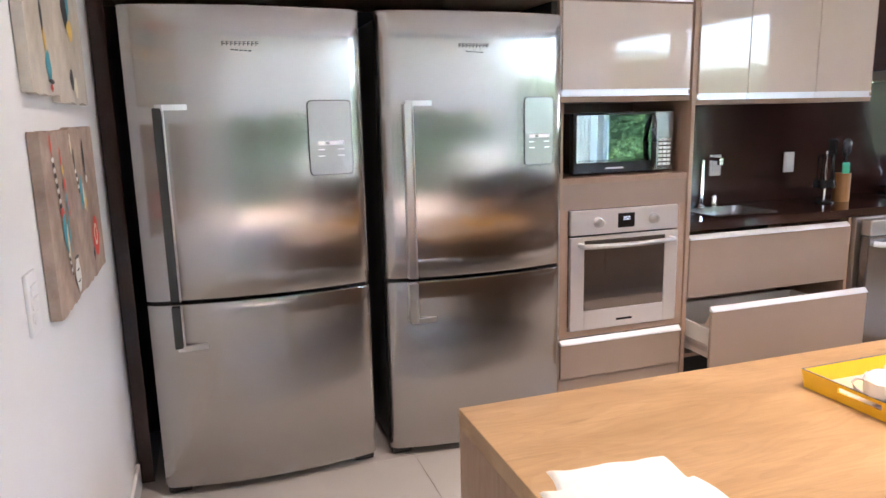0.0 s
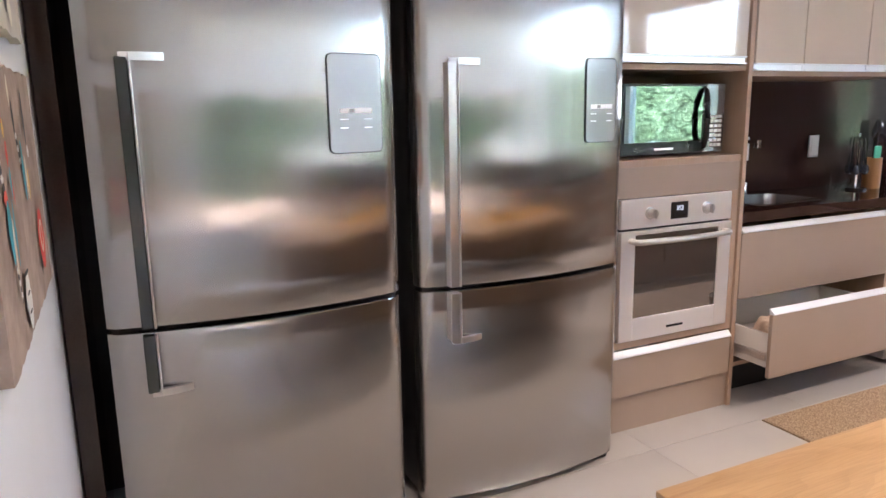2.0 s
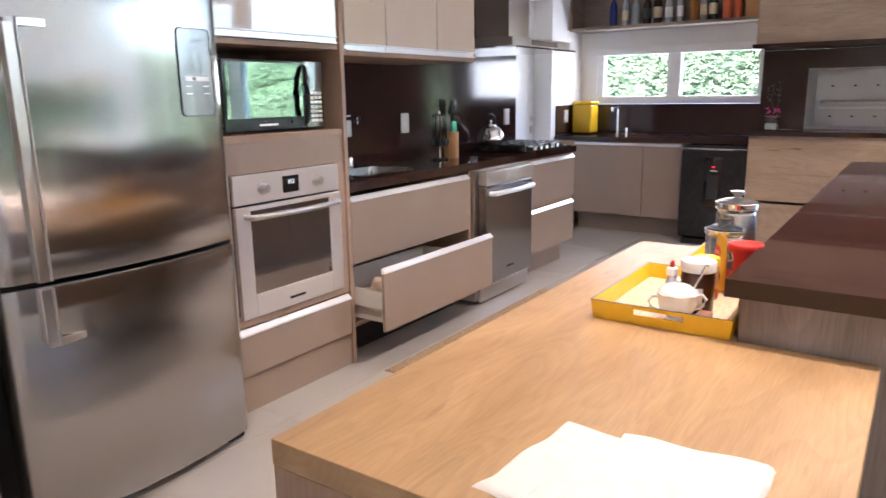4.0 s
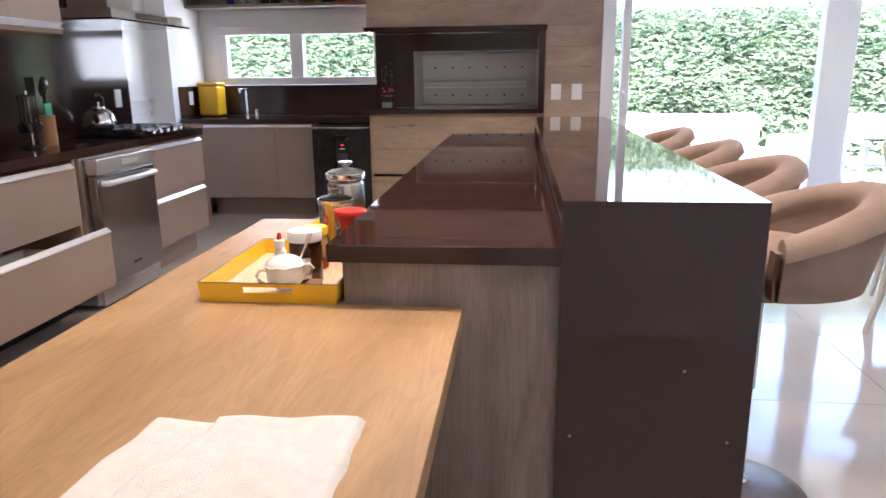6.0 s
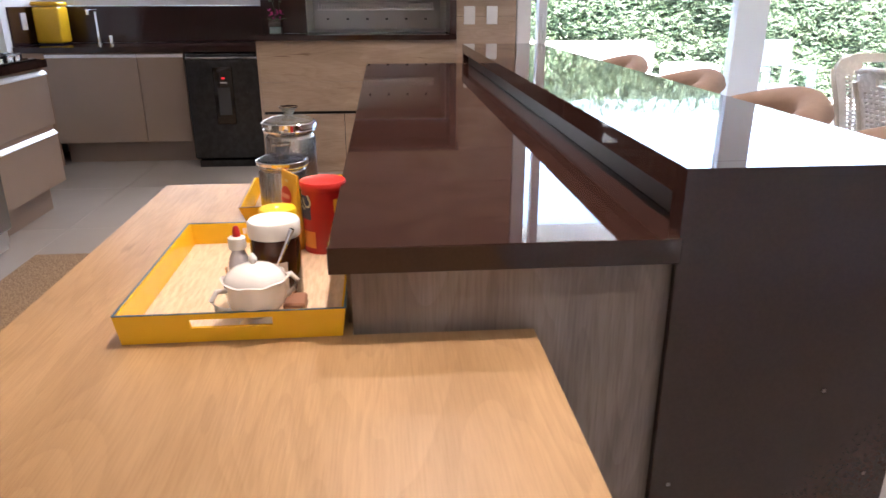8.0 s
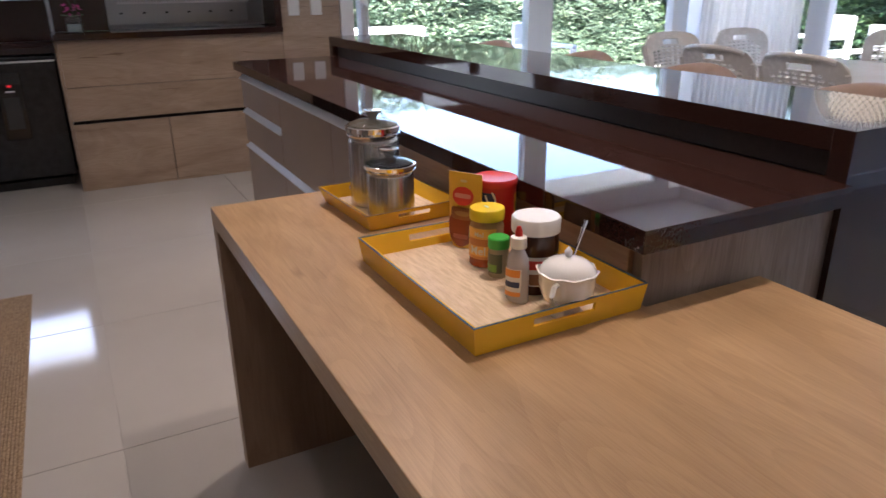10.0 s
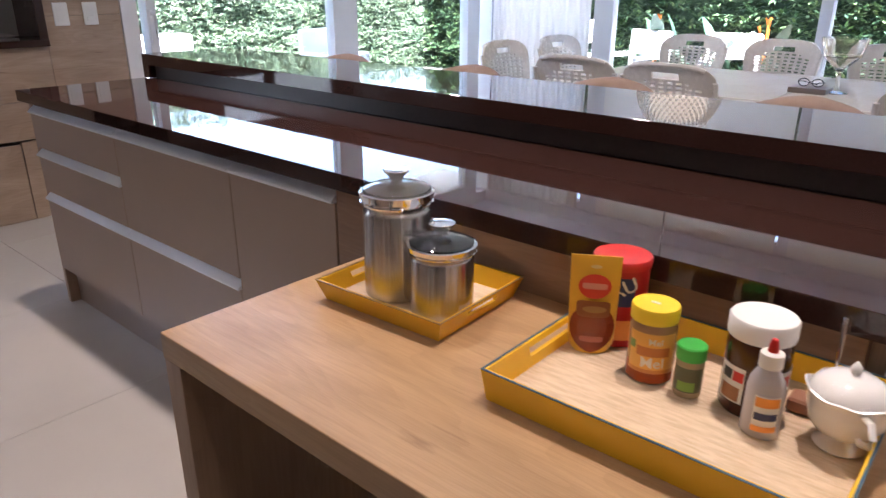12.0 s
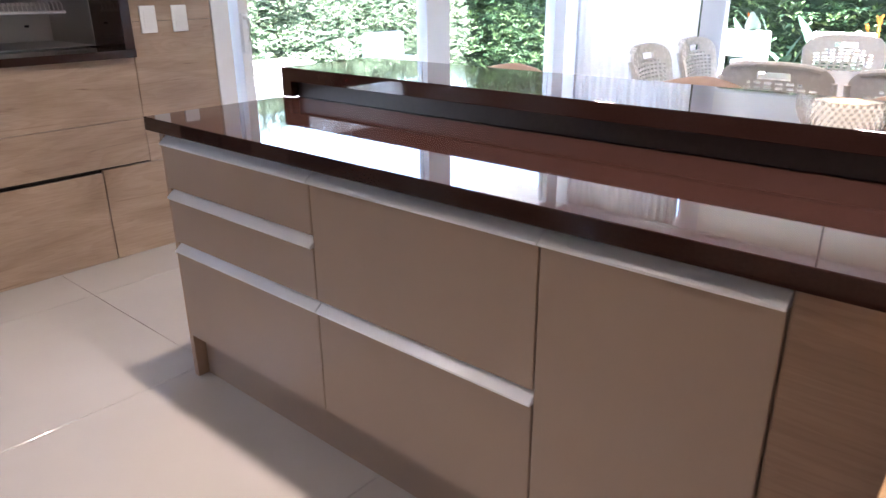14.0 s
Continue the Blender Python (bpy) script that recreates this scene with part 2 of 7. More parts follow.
def part(name, bm, mat, parent=None, label="", smooth=False, kind="", local=False):
    """Links a bmesh as one mesh object under a thing or a part. The mesh is given in world places unless local is set."""
    if parent is not None and not local:
        bmesh.ops.translate(bm, verts=bm.verts, vec=-origin_of(parent))
    bmesh.ops.recalc_face_normals(bm, faces=bm.faces)
    me = bpy.data.meshes.new(name)
    bm.to_mesh(me)
    bm.free()
    me.materials.append(mat)
    if smooth:
        for p in me.polygons:
            p.use_smooth = True
        me.set_sharp_from_angle(angle=radians(smooth if smooth is not True else 40))
    ob = new(name, me)
    ob.parent = parent
    return tagged(ob, label, kind=kind)


def thing(name, at, label, category, group=""):
    ob = new(name)
    ob.location = at
    return tagged(ob, label, category, group)


def structure(name, bm, mat, label="", smooth=False):
    return part(name, bm, mat, None, label, smooth, kind="structure")


def solid(name, bm, mat, label, category, group="", smooth=False):
    ob = part(name, bm, mat, None, label, smooth)
    return tagged(ob, label, category, group)


def grid_line(a, b, n):
    return [a + (b - a) * i / (n - 1) for i in range(n)]

# ---- large structure ----
WX, EX, NY, SY, CZ = -1.76, 4.2, 2.41, -4.6, 2.62
BY = 2.60   # wall by the back door; west wall, east glass, north wall, south glass, ceiling
structure("subfloor", boxbm(WX - 0.2, 5.4, SY - 0.2, NY + 0.5, -0.20, -0.004), GROUT, "grey grout bed under the polished floor tiles")
structure("ceiling", boxbm(WX - 0.2, 5.4, SY - 0.2, NY + 0.5, CZ, CZ + 0.2), CEILING, "smooth white painted ceiling")
# eave added out of view to cut the sky light from the south
structure("unseen_eave_south", boxbm(WX - 0.2, 5.4, SY - 0.7, SY - 0.2, CZ, CZ + 0.2), CEILING, "unseen white eave added to hold sky light off the floor")
structure("wall_west", boxbm(WX - 0.15, WX, SY - 0.2, NY + 0.35, 0, CZ), WHITEWALL, "smooth white painted wall beside the fridges")
structure("wall_north", boxbm(WX, 3.46, NY, NY + 0.35, 0, CZ), WHITEWALL, "white wall behind the kitchen units")
structure("wall_north_end", boxbm(4.50, 5.32, BY, BY + 0.25, 0, CZ), WHITEWALL, "white wall beside the back door")
structure("wall_north_jamb", boxbm(3.461, 3.70, BY, BY + 0.25, 0, CZ), WHITEWALL, "white wall beside the back door")
structure("wall_north_lintel", boxbm(3.70, 4.50, BY, BY + 0.25, 2.1, CZ), WHITEWALL, "white wall over the back door")
bm = bmesh.new()
box(bm, 5.17, 5.32, 0.60, 0.864, 0, CZ)
box(bm, 5.17, 5.32, 2.426, BY, 0, CZ)
box(bm, 5.17, 5.32, 0.864, 2.426, 0, 1.165)
box(bm, 5.17, 5.32, 0.864, 2.426, 1.70, CZ)
structure("wall_kitchen_window", bm, WHITEWALL, "white painted wall round the low kitchen window")
structure("wall_east_header", boxbm(EX, EX + 0.15, SY, -1.05, 2.50, CZ), WHITEWALL, "white wall above the sliding glass doors")
structure("wall_east_pillar", boxbm(4.45, 5.3, -1.07, -0.9, 0, CZ), WHITEWALL, "white wall end beside the glass door")
structure("wall_south_header", boxbm(WX, EX + 0.15, SY - 0.15, SY, 2.50, CZ), WHITEWALL, "white wall above the garden glass")
structure("wall_south_corner", boxbm(EX - 0.02, EX + 0.15, SY - 0.15, SY, 0, 2.50), WHITEWALL, "white corner post")
structure("baseboard", boxbm(WX, WX + 0.014, SY, 1.845, 0, 0.10, 0.003), WHITEPVC, "white baseboard along the west wall")

# back door in its recess
door = structure("door_1", boxbm(3.70, 4.50, BY + 0.18, BY + 0.22, 0, 2.1), WHITEPVC, "closed white panelled back door")
for z0, z1 in ((0.12, 0.95), (1.05, 1.98)):
    part("door_panel", boxbm(3.82, 4.34, BY + 0.173, BY + 0.18, z0, z1, 0.004), WHITEPVC, door)
bm = lathe(bmesh.new(), [(0, 0), (0.026, 0), (0.026, 0.008), (0, 0.008)], 0, 0, 0, 20)
bmesh.ops.rotate(bm, verts=bm.verts, matrix=Matrix.Rotation(radians(90), 3, "X"))
bmesh.ops.translate(bm, verts=bm.verts, vec=(4.42, BY + 0.172, 1.05))
tube(bm, [(4.42, BY + 0.17, 1.05), (4.42, BY + 0.12, 1.05), (4.405, BY + 0.115, 1.05), (4.30, BY + 0.115, 1.05)], 0.009)
box(bm, 4.405, 4.435, BY + 0.168, BY + 0.173, 0.92, 0.98, 0.002)
part("door_handle", bm, CHROME, door, "chrome lever handle with keyhole plate", smooth=True)


def window_unit(name, along, a0, a1, z0, z1, at, depth, frame_w, label, sash=()):
    """A white framed window in the plane x=at or y=at; sash lists the uprights between panes as (start, end)."""
    def b(bm, p0, p1, q0, q1, d0, d1, bev=0.003):
        if along == "y":
            box(bm, at + d0, at + d1, p0, p1, q0, q1, bev)
        else:
            box(bm, p0, p1, at + d0, at + d1, q0, q1, bev)
    root = bpy.data.objects.new(name, None)
    scene.collection.objects.link(root)
    tagged(root, label, kind="structure")
    bm = bmesh.new()
    b(bm, a0, a1, z0, z0 + frame_w, 0, depth)
    b(bm, a0, a1, z1 - frame_w, z1, 0, depth)
    b(bm, a0, a0 + frame_w, z0 + frame_w, z1 - frame_w, 0, depth)
    b(bm, a1 - frame_w, a1, z0 + frame_w, z1 - frame_w, 0, depth)
    for s0, s1 in sash:
        b(bm, s0, s1, z0 + frame_w, z1 - frame_w, -0.004, depth + 0.004)
    part("window_frame", bm, WHITEPVC, root)
    sash = sorted(sash)
    cuts = [a0 + frame_w] + [c for s in sash for c in s] + [a1 - frame_w]
    for p0, p1 in zip(cuts[::2], cuts[1::2]):
        bm = bmesh.new()
        b(bm, p0, p1, z0 + frame_w, z1 - frame_w, depth / 2 - 0.003, depth / 2 + 0.003, 0)
        pane = part("pane", bm, PANE, root)
        pane.visible_shadow = False
    return root


window_unit("window_1", "y", 0.866, 2.424, 1.168, 1.698, 5.15, 0.09, 0.070, "white two-light kitchen window over the sink", [(1.61, 1.73)])
window_unit("window_2", "y", -4.44, -1.045, 0.0, 2.50, EX, 0.09, 0.10, "white framed sliding glass doors to the terrace", [(-2.90, -2.66), (-1.26, -1.20), (-4.34, -4.26)])
window_unit("window_3", "x", -1.76, 4.18, 0.0, 2.50, SY - 0.10, 0.08, 0.08, "white framed garden glass wall", [(-0.35, -0.25), (1.25, 1.33), (2.92, 3.10)])
bm = boxbm(EX - 0.02, EX, -1.235, -1.205, 0.92, 1.12, 0.004)
tube(bm, [(EX - 0.02, -1.22, 1.10), (EX - 0.055, -1.22, 1.09), (EX - 0.055, -1.22, 0.95)], 0.009)
solid("door_handle", bm, WHITEPVC, "white lever handle on the sliding glass door", "door handle", smooth=True)

# half-lowered roller blinds on the garden glass
BLIND = bpy.data.materials.new("blind_fabric")
BLIND.use_nodes = True
_nt = BLIND.node_tree
_tr, _df, _mx = _nt.nodes.new("ShaderNodeBsdfTranslucent"), _nt.nodes.new("ShaderNodeBsdfDiffuse"), _nt.nodes.new("ShaderNodeMixShader")
_tr.inputs["Color"].default_value = _df.inputs["Color"].default_value = (0.92, 0.88, 0.80, 1)
_mx.inputs[0].default_value = 0.6
_nt.links.new(_df.outputs[0], _mx.inputs[1])
_nt.links.new(_tr.outputs[0], _mx.inputs[2])
_nt.links.new(_mx.outputs[0], _nt.nodes["Material Output"].inputs["Surface"])
for bx0, bx1 in ((-1.70, -0.36), (-0.24, 1.24), (1.34, 2.91)):
    root = thing("roller_blind", ((bx0 + bx1) / 2, SY + 0.03, 1.5), "white half-lowered roller blind on the garden glass", "blind", "roller blinds")
    part("fabric", boxbm(bx0, bx1, SY + 0.020, SY + 0.0215, 1.52, 2.48), BLIND, root)
    part("bottom_bar", boxbm(bx0, bx1, SY + 0.012, SY + 0.030, 1.495, 1.52, 0.004), WHITEPVC, root)

# sheer curtain in the corner of the dining room
CURTAIN = material("sheer_curtain", (0.86, 0.86, 0.87), 0.8)
_nt = CURTAIN.node_tree
_tr, _df, _mx = _nt.nodes.new("ShaderNodeBsdfTranslucent"), _nt.nodes.new("ShaderNodeBsdfDiffuse"), _nt.nodes.new("ShaderNodeMixShader")
_tr.inputs["Color"].default_value = _df.inputs["Color"].default_value = (0.94, 0.92, 0.88, 1)
_mx.inputs[0].default_value = 0.6
_nt.links.new(_df.outputs[0], _mx.inputs[1])
_nt.links.new(_tr.outputs[0], _mx.inputs[2])
_nt.links.new(_mx.outputs[0], _nt.nodes["Material Output"].inputs["Surface"])
bm = bmesh.new()
n = 160
low = [bm.verts.new((3.08 + 1.04 * i / n, SY + 0.07 + 0.009 * math.sin(i * 0.62) + 0.008 * math.sin(i * 0.23), 0.02)) for i in range(n + 1)]
top = [bm.verts.new((v.co.x, SY + 0.07 + (v.co.y - SY - 0.07) * 0.8, 2.45)) for v in low]
for i in range(n):
    bm.faces.new((low[i], low[i + 1], top[i + 1], top[i]))
curtain = solid("curtain", bm, CURTAIN, "sheer white full-height curtain in the corner", "curtain", smooth=True)
sol = curtain.modifiers.new("thick", "SOLIDIFY")
sol.thickness = 0.002

# ---- fridge recess, tall unit and wall units ----
recess = thing("fridge_surround", (-0.8, 2.1, 0), "dark brown panelled surround of the two fridges", "cabinet")
part("side_panel", boxbm(WX + 0.004, -1.70, 1.865, 2.38, 0, 1.93, 0.002), STONE, recess)
# near-black panels: the shadow of the recess is put into their colour
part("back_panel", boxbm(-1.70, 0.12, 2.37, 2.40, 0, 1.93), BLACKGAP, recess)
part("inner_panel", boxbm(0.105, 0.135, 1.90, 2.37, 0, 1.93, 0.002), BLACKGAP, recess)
part("top_panel", boxbm(WX + 0.004, 0.135, 1.875, 2.40, 1.93, 1.955, 0.002), EDGE, recess)


def flap_cabinet(name, x0, x1, y0, y1, z0, z1, fronts, label, group, shell=True):
    """A wall unit with glossy fronts; fronts lists (x0, x1, z0, z1), each with an aluminium grip along its bottom."""
    root = thing(name, ((x0 + x1) / 2, (y0 + y1) / 2, z0), label, "cabinet", group)
    bm = bmesh.new()
    box(bm, x0, x1, y0 + 0.004, y1, z0, z0 + 0.022, 0.001)
    box(bm, x0, x1, y0 + 0.004, y1, z1 - 0.022, z1, 0.001)
    box(bm, x0, x0 + 0.022, y0 + 0.004, y1, z0 + 0.022, z1 - 0.022, 0.001)
    box(bm, x1 - 0.022, x1, y0 + 0.004, y1, z0 + 0.022, z1 - 0.022, 0.001)
    box(bm, x0 + 0.022, x1 - 0.022, y1 - 0.02, y1, z0 + 0.022, z1 - 0.022)
    part("body", bm, EDGE, root)
    for a, b, c, d in fronts:
        f = part("door", boxbm(a, b, y0 - 0.006, y0 + 0.012, c + 0.032, d, 0.0015), CREAM, root, "cream high-gloss front")
        bm = bmesh.new()
        box(bm, a, b, y0 - 0.012, y0 + 0.01, c, c + 0.006, 0.001)
        box(bm, a, b, y0 + 0.002, y0 + 0.01, c + 0.006, c + 0.026)
        box(bm, a, b, y0 - 0.012, y0 + 0.01, c + 0.026, c + 0.032, 0.001)
        part("handle", bm, ALU, f, "satin aluminium grip profile")
    return root


flap_cabinet("wall_cabinet", 0.138, 0.845, 1.88, 2.40, 1.49, 1.935, [(0.150, 0.832, 1.515, 1.930)], "wide cream gloss lift-up wall cabinet over the microwave niche", "wall cabinets")
flap_cabinet("wall_cabinet", 0.138, 0.845, 1.88, 2.40, 1.937, 2.60, [(0.150, 0.832, 1.942, 2.59)], "upper cream gloss lift-up cabinet under the ceiling", "wall cabinets")
flap_cabinet("wall_cabinet", WX + 0.004, 0.136, 1.88, 2.40, 1.957, 2.60, [(-1.75, -0.815, 1.97, 2.59), (-0.81, 0.125, 1.97, 2.59)], "cream gloss cabinet over the two fridges", "wall cabinets")
flap_cabinet("wall_cabinet", 0.872, 2.0, 1.88, 2.40, 1.468, 2.60, [(0.885, 1.178, 1.49, 2.59), (1.182, 1.608, 1.49, 2.59), (1.612, 1.985, 1.49, 2.59)], "three-door cream gloss wall cabinet over the worktop", "wall cabinets")

tall = thing("oven_tower", (0.5, 2.14, 0), "beige tall kitchen unit housing a microwave and an oven", "cabinet")
part("side_panel", boxbm(0.138, 0.160, 1.88, 2.40, 0, 1.488, 0.001), EDGE, tall)
part("side_panel", boxbm(0.847, 0.870, 1.872, 2.40, 0, 2.60, 0.001), EDGE, tall)
part("niche_floor", boxbm(0.160, 0.847, 1.882, 2.40, 1.115, 1.143, 0.001), EDGE, tall)
part("niche_back", boxbm(0.160, 0.847, 2.36, 2.40, 1.143, 1.488), EDGE, tall)
part("filler", boxbm(0.160, 0.847, 1.884, 1.90, 0.992, 1.115, 0.001), TAUPE, tall)
bm = bmesh.new()
box(bm, 0.160, 0.193, 1.884, 1.90, 0.40, 0.992)
box(bm, 0.796, 0.847, 1.884, 1.90, 0.40, 0.992)
box(bm, 0.160, 0.847, 1.884, 1.90, 0.368, 0.40)
part("oven_frame", bm, EDGE, tall)
dr = part("drawer", boxbm(0.150, 0.836, 1.866, 1.884, 0.165, 0.335, 0.0015), TAUPE, tall, "taupe drawer front")
part("handle", grip(0.150, 0.836, 1.860, 1.884, 0.337, 0.362), ALU, dr, "satin aluminium grip profile")
part("plinth", boxbm(0.160, 0.847, 1.885, 1.90, 0.0, 0.163), TAUPE, tall)

# ---- worktop, splashback, base units ----
structure("splashback", boxbm(0.872, 3.44, NY - 0.015, NY, 0.89, 1.62), STONE_WALL, "polished dark brown quartz splashback")
structure("splashback_hood", boxbm(2.002, 3.44, NY - 0.015, NY, 1.62, 2.60), STONE_WALL, "polished dark brown quartz behind the hood")
bm = bmesh.new()
SINK = (1.10, 1.52, 1.98, 2.28)
for a in ((0.872, SINK[0], 1.872, 2.395), (SINK[1], 3.45, 1.872, 2.395), (SINK[0], SINK[1], 1.872, SINK[2]), (SINK[0], SINK[1], SINK[3], 2.395)):
    box(bm, *a, 0.845, 0.89)
counter = solid("worktop", bm, STONE, "polished dark brown quartz worktop with a cut-out for the sink", "worktop")
CARC = (0.60, 0.56, 0.50)
base = thing("base_cabinet", (1.41, 2.14, 0), "taupe two-drawer sink unit with its lower drawer pulled open", "cabinet", "base units")
bm = bmesh.new()
box(bm, 0.872, 0.890, 1.90, 2.38, 0.17, 0.843)
box(bm, 1.925, 1.945, 1.884, 2.38, 0.17, 0.843)
box(bm, 0.890, 1.925, 1.90, 2.38, 0.17, 0.19)
box(bm, 0.890, 1.925, 2.36, 2.38, 0.19, 0.843)
part("body", bm, EDGE, base)
d1 = part("drawer", boxbm(0.880, 1.925, 1.878, 1.896, 0.495, 0.795, 0.0015), TAUPE, base, "taupe drawer front, closed")
part("handle", grip(0.880, 1.925, 1.872, 1.896, 0.797, 0.822), ALU, d1, "satin aluminium grip profile")
DY = 1.69
d2 = part("drawer", boxbm(0.880, 1.875, DY, DY + 0.018, 0.185, 0.470, 0.0015), TAUPE, base, "taupe drawer front, pulled open")
part("handle", grip(0.880, 1.875, DY - 0.006, DY + 0.018, 0.472, 0.496), ALU, d2, "satin aluminium grip profile")
bm = bmesh.new()
WHITEBOARD = material("white_board", (0.74, 0.70, 0.64), 0.5)
box(bm, 0.895, 0.911, DY + 0.018, DY + 0.50, 0.225, 0.375)
box(bm, 1.84, 1.856, DY + 0.018, DY + 0.50, 0.225, 0.375)
box(bm, 0.911, 1.84, DY + 0.48, DY + 0.50, 0.225, 0.375)
box(bm, 0.911, 1.84, DY + 0.018, DY + 0.48, 0.225, 0.240)
part("drawer_box", bm, WHITEBOARD, d2, "white drawer box")
bm = boxbm(0.888, 0.895, DY + 0.02, DY + 0.42, 0.255, 0.290, 0.001)
box(bm, 0.884, 0.888, DY + 0.03, DY + 0.42, 0.264, 0.281)
part("drawer_runner", bm, STEEL_FINE, d2, "steel telescopic runner")
part("plinth", boxbm(0.90, 1.925, 2.00, 2.02, 0, 0.168), BLACKGAP, base)

CLOTH = textured("towel_cotton", (0.70, 0.68, 0.64), (0.77, 0.75, 0.71), freq=40, rough=(0.85, 0.95), bump=1.0, fine=420)
BEIGECLOTH = textured("beige_cloth", (0.50, 0.36, 0.27), (0.60, 0.46, 0.35), freq=30, rough=(0.85, 0.95), bump=0.8, fine=300)


def crumpled(name, x0, x1, y0, y1, z, h, mat, label, cat, seed, nx=44, ny=36, outline=None, folds=0.25):
    """A folded cloth: a rounded sheet with ridges and a turned-under rim."""
    bm = bmesh.new()
    rows = []
    for j in range(ny + 1):
        row = []
        for i in range(nx + 1):
            u, v = i / nx, j / ny
            x, y = x0 + (x1 - x0) * u, y0 + (y1 - y0) * v
            e = min(u, 1 - u, v, 1 - v)
            lift = min(1.0, e * 14)
            wob = noise.noise(Vector((x * 6 + seed, y * 6, seed))) * 0.5 + noise.noise(Vector((x * 15, y * 15, seed))) * 0.2
            px = x + 0.018 * noise.noise(Vector((y * 7, seed, u * 2))) + 0.01 * wob
            py = y + 0.018 * noise.noise(Vector((x * 7, seed + 5, v * 2)))
            row.append(bm.verts.new((px, py, z + h * math.sqrt(lift) * (1 - folds + folds * (0.5 + wob)) if e > 0 else z)))
        rows.append(row)
    for a, b in zip(rows, rows[1:]):
        for i in range(nx):
            bm.faces.new((a[i], a[i + 1], b[i + 1], b[i]))
    rim = [e for e in bm.edges if e.is_boundary]
    bmesh.ops.contextual_create(bm, geom=rim)
    return solid(name, bm, mat, label, cat, smooth=60)


crumpled("cloth", 0.92, 1.22, DY + 0.03, DY + 0.22, 0.242, 0.20, BEIGECLOTH, "crumpled beige kitchen cloth in the open drawer", "cloth", 3, folds=0.9)

stove_unit = thing("base_cabinet", (3.05, 2.14, 0), "taupe two-drawer unit under the gas hob", "cabinet", "base units")
part("body", boxbm(2.66, 3.44, 1.90, 2.38, 0.17, 0.843), EDGE, stove_unit)
for z0, z1 in ((0.515, 0.80), (0.17, 0.455)):
    f = part("drawer", boxbm(2.665, 3.435, 1.88, 1.898, z0, z1, 0.0015), TAUPE, stove_unit, "taupe drawer front")
    part("handle", grip(2.665, 3.435, 1.874, 1.898, z1 + 0.002, z1 + 0.027), ALU, f, "satin aluminium grip profile")
part("plinth", boxbm(2.70, 3.40, 1.97, 2.0, 0, 0.168), TAUPE, stove_unit)

# ---- dishwasher ----
dish = thing("dishwasher", (2.3, 2.1, 0), "freestanding stainless steel dishwasher with a silver handle, under the worktop", "dishwasher")
part("body", boxbm(1.955, 2.645, 1.86, 2.38, 0.03, 0.842, 0.004), STEEL_FINE, dish)
dd = part("door", boxbm(1.985, 2.585, 1.80, 1.858, 0.13, 0.745, 0.008, 2), STEEL_DARK, dish, "brushed steel door")
part("control_panel", boxbm(1.985, 2.585, 1.79, 1.858, 0.748, 0.835, 0.008, 2), STEEL_FINE, dish, "steel control panel with a pale display")
bm = bmesh.new()
tube(bm, [(2.03, 1.80, 0.70), (2.04, 1.765, 0.70), (2.285, 1.752, 0.70), (2.53, 1.765, 0.70), (2.54, 1.80, 0.70)], 0.016, 12)
part("handle", bm, ALU, dd, "curved silver bar handle", smooth=True)
part("display", boxbm(2.22, 2.38, 1.786, 1.792, 0.775, 0.808, 0.002), material("pale_display", (0.55, 0.56, 0.57), 0.2), dish)
part("badge", boxbm(2.25, 2.33, 1.797, 1.801, 0.20, 0.212), BLACKPLASTIC, dish)
part("kickplate", boxbm(1.985, 2.585, 1.84, 1.86, 0.02, 0.125, 0.002), STEEL_FINE, dish)


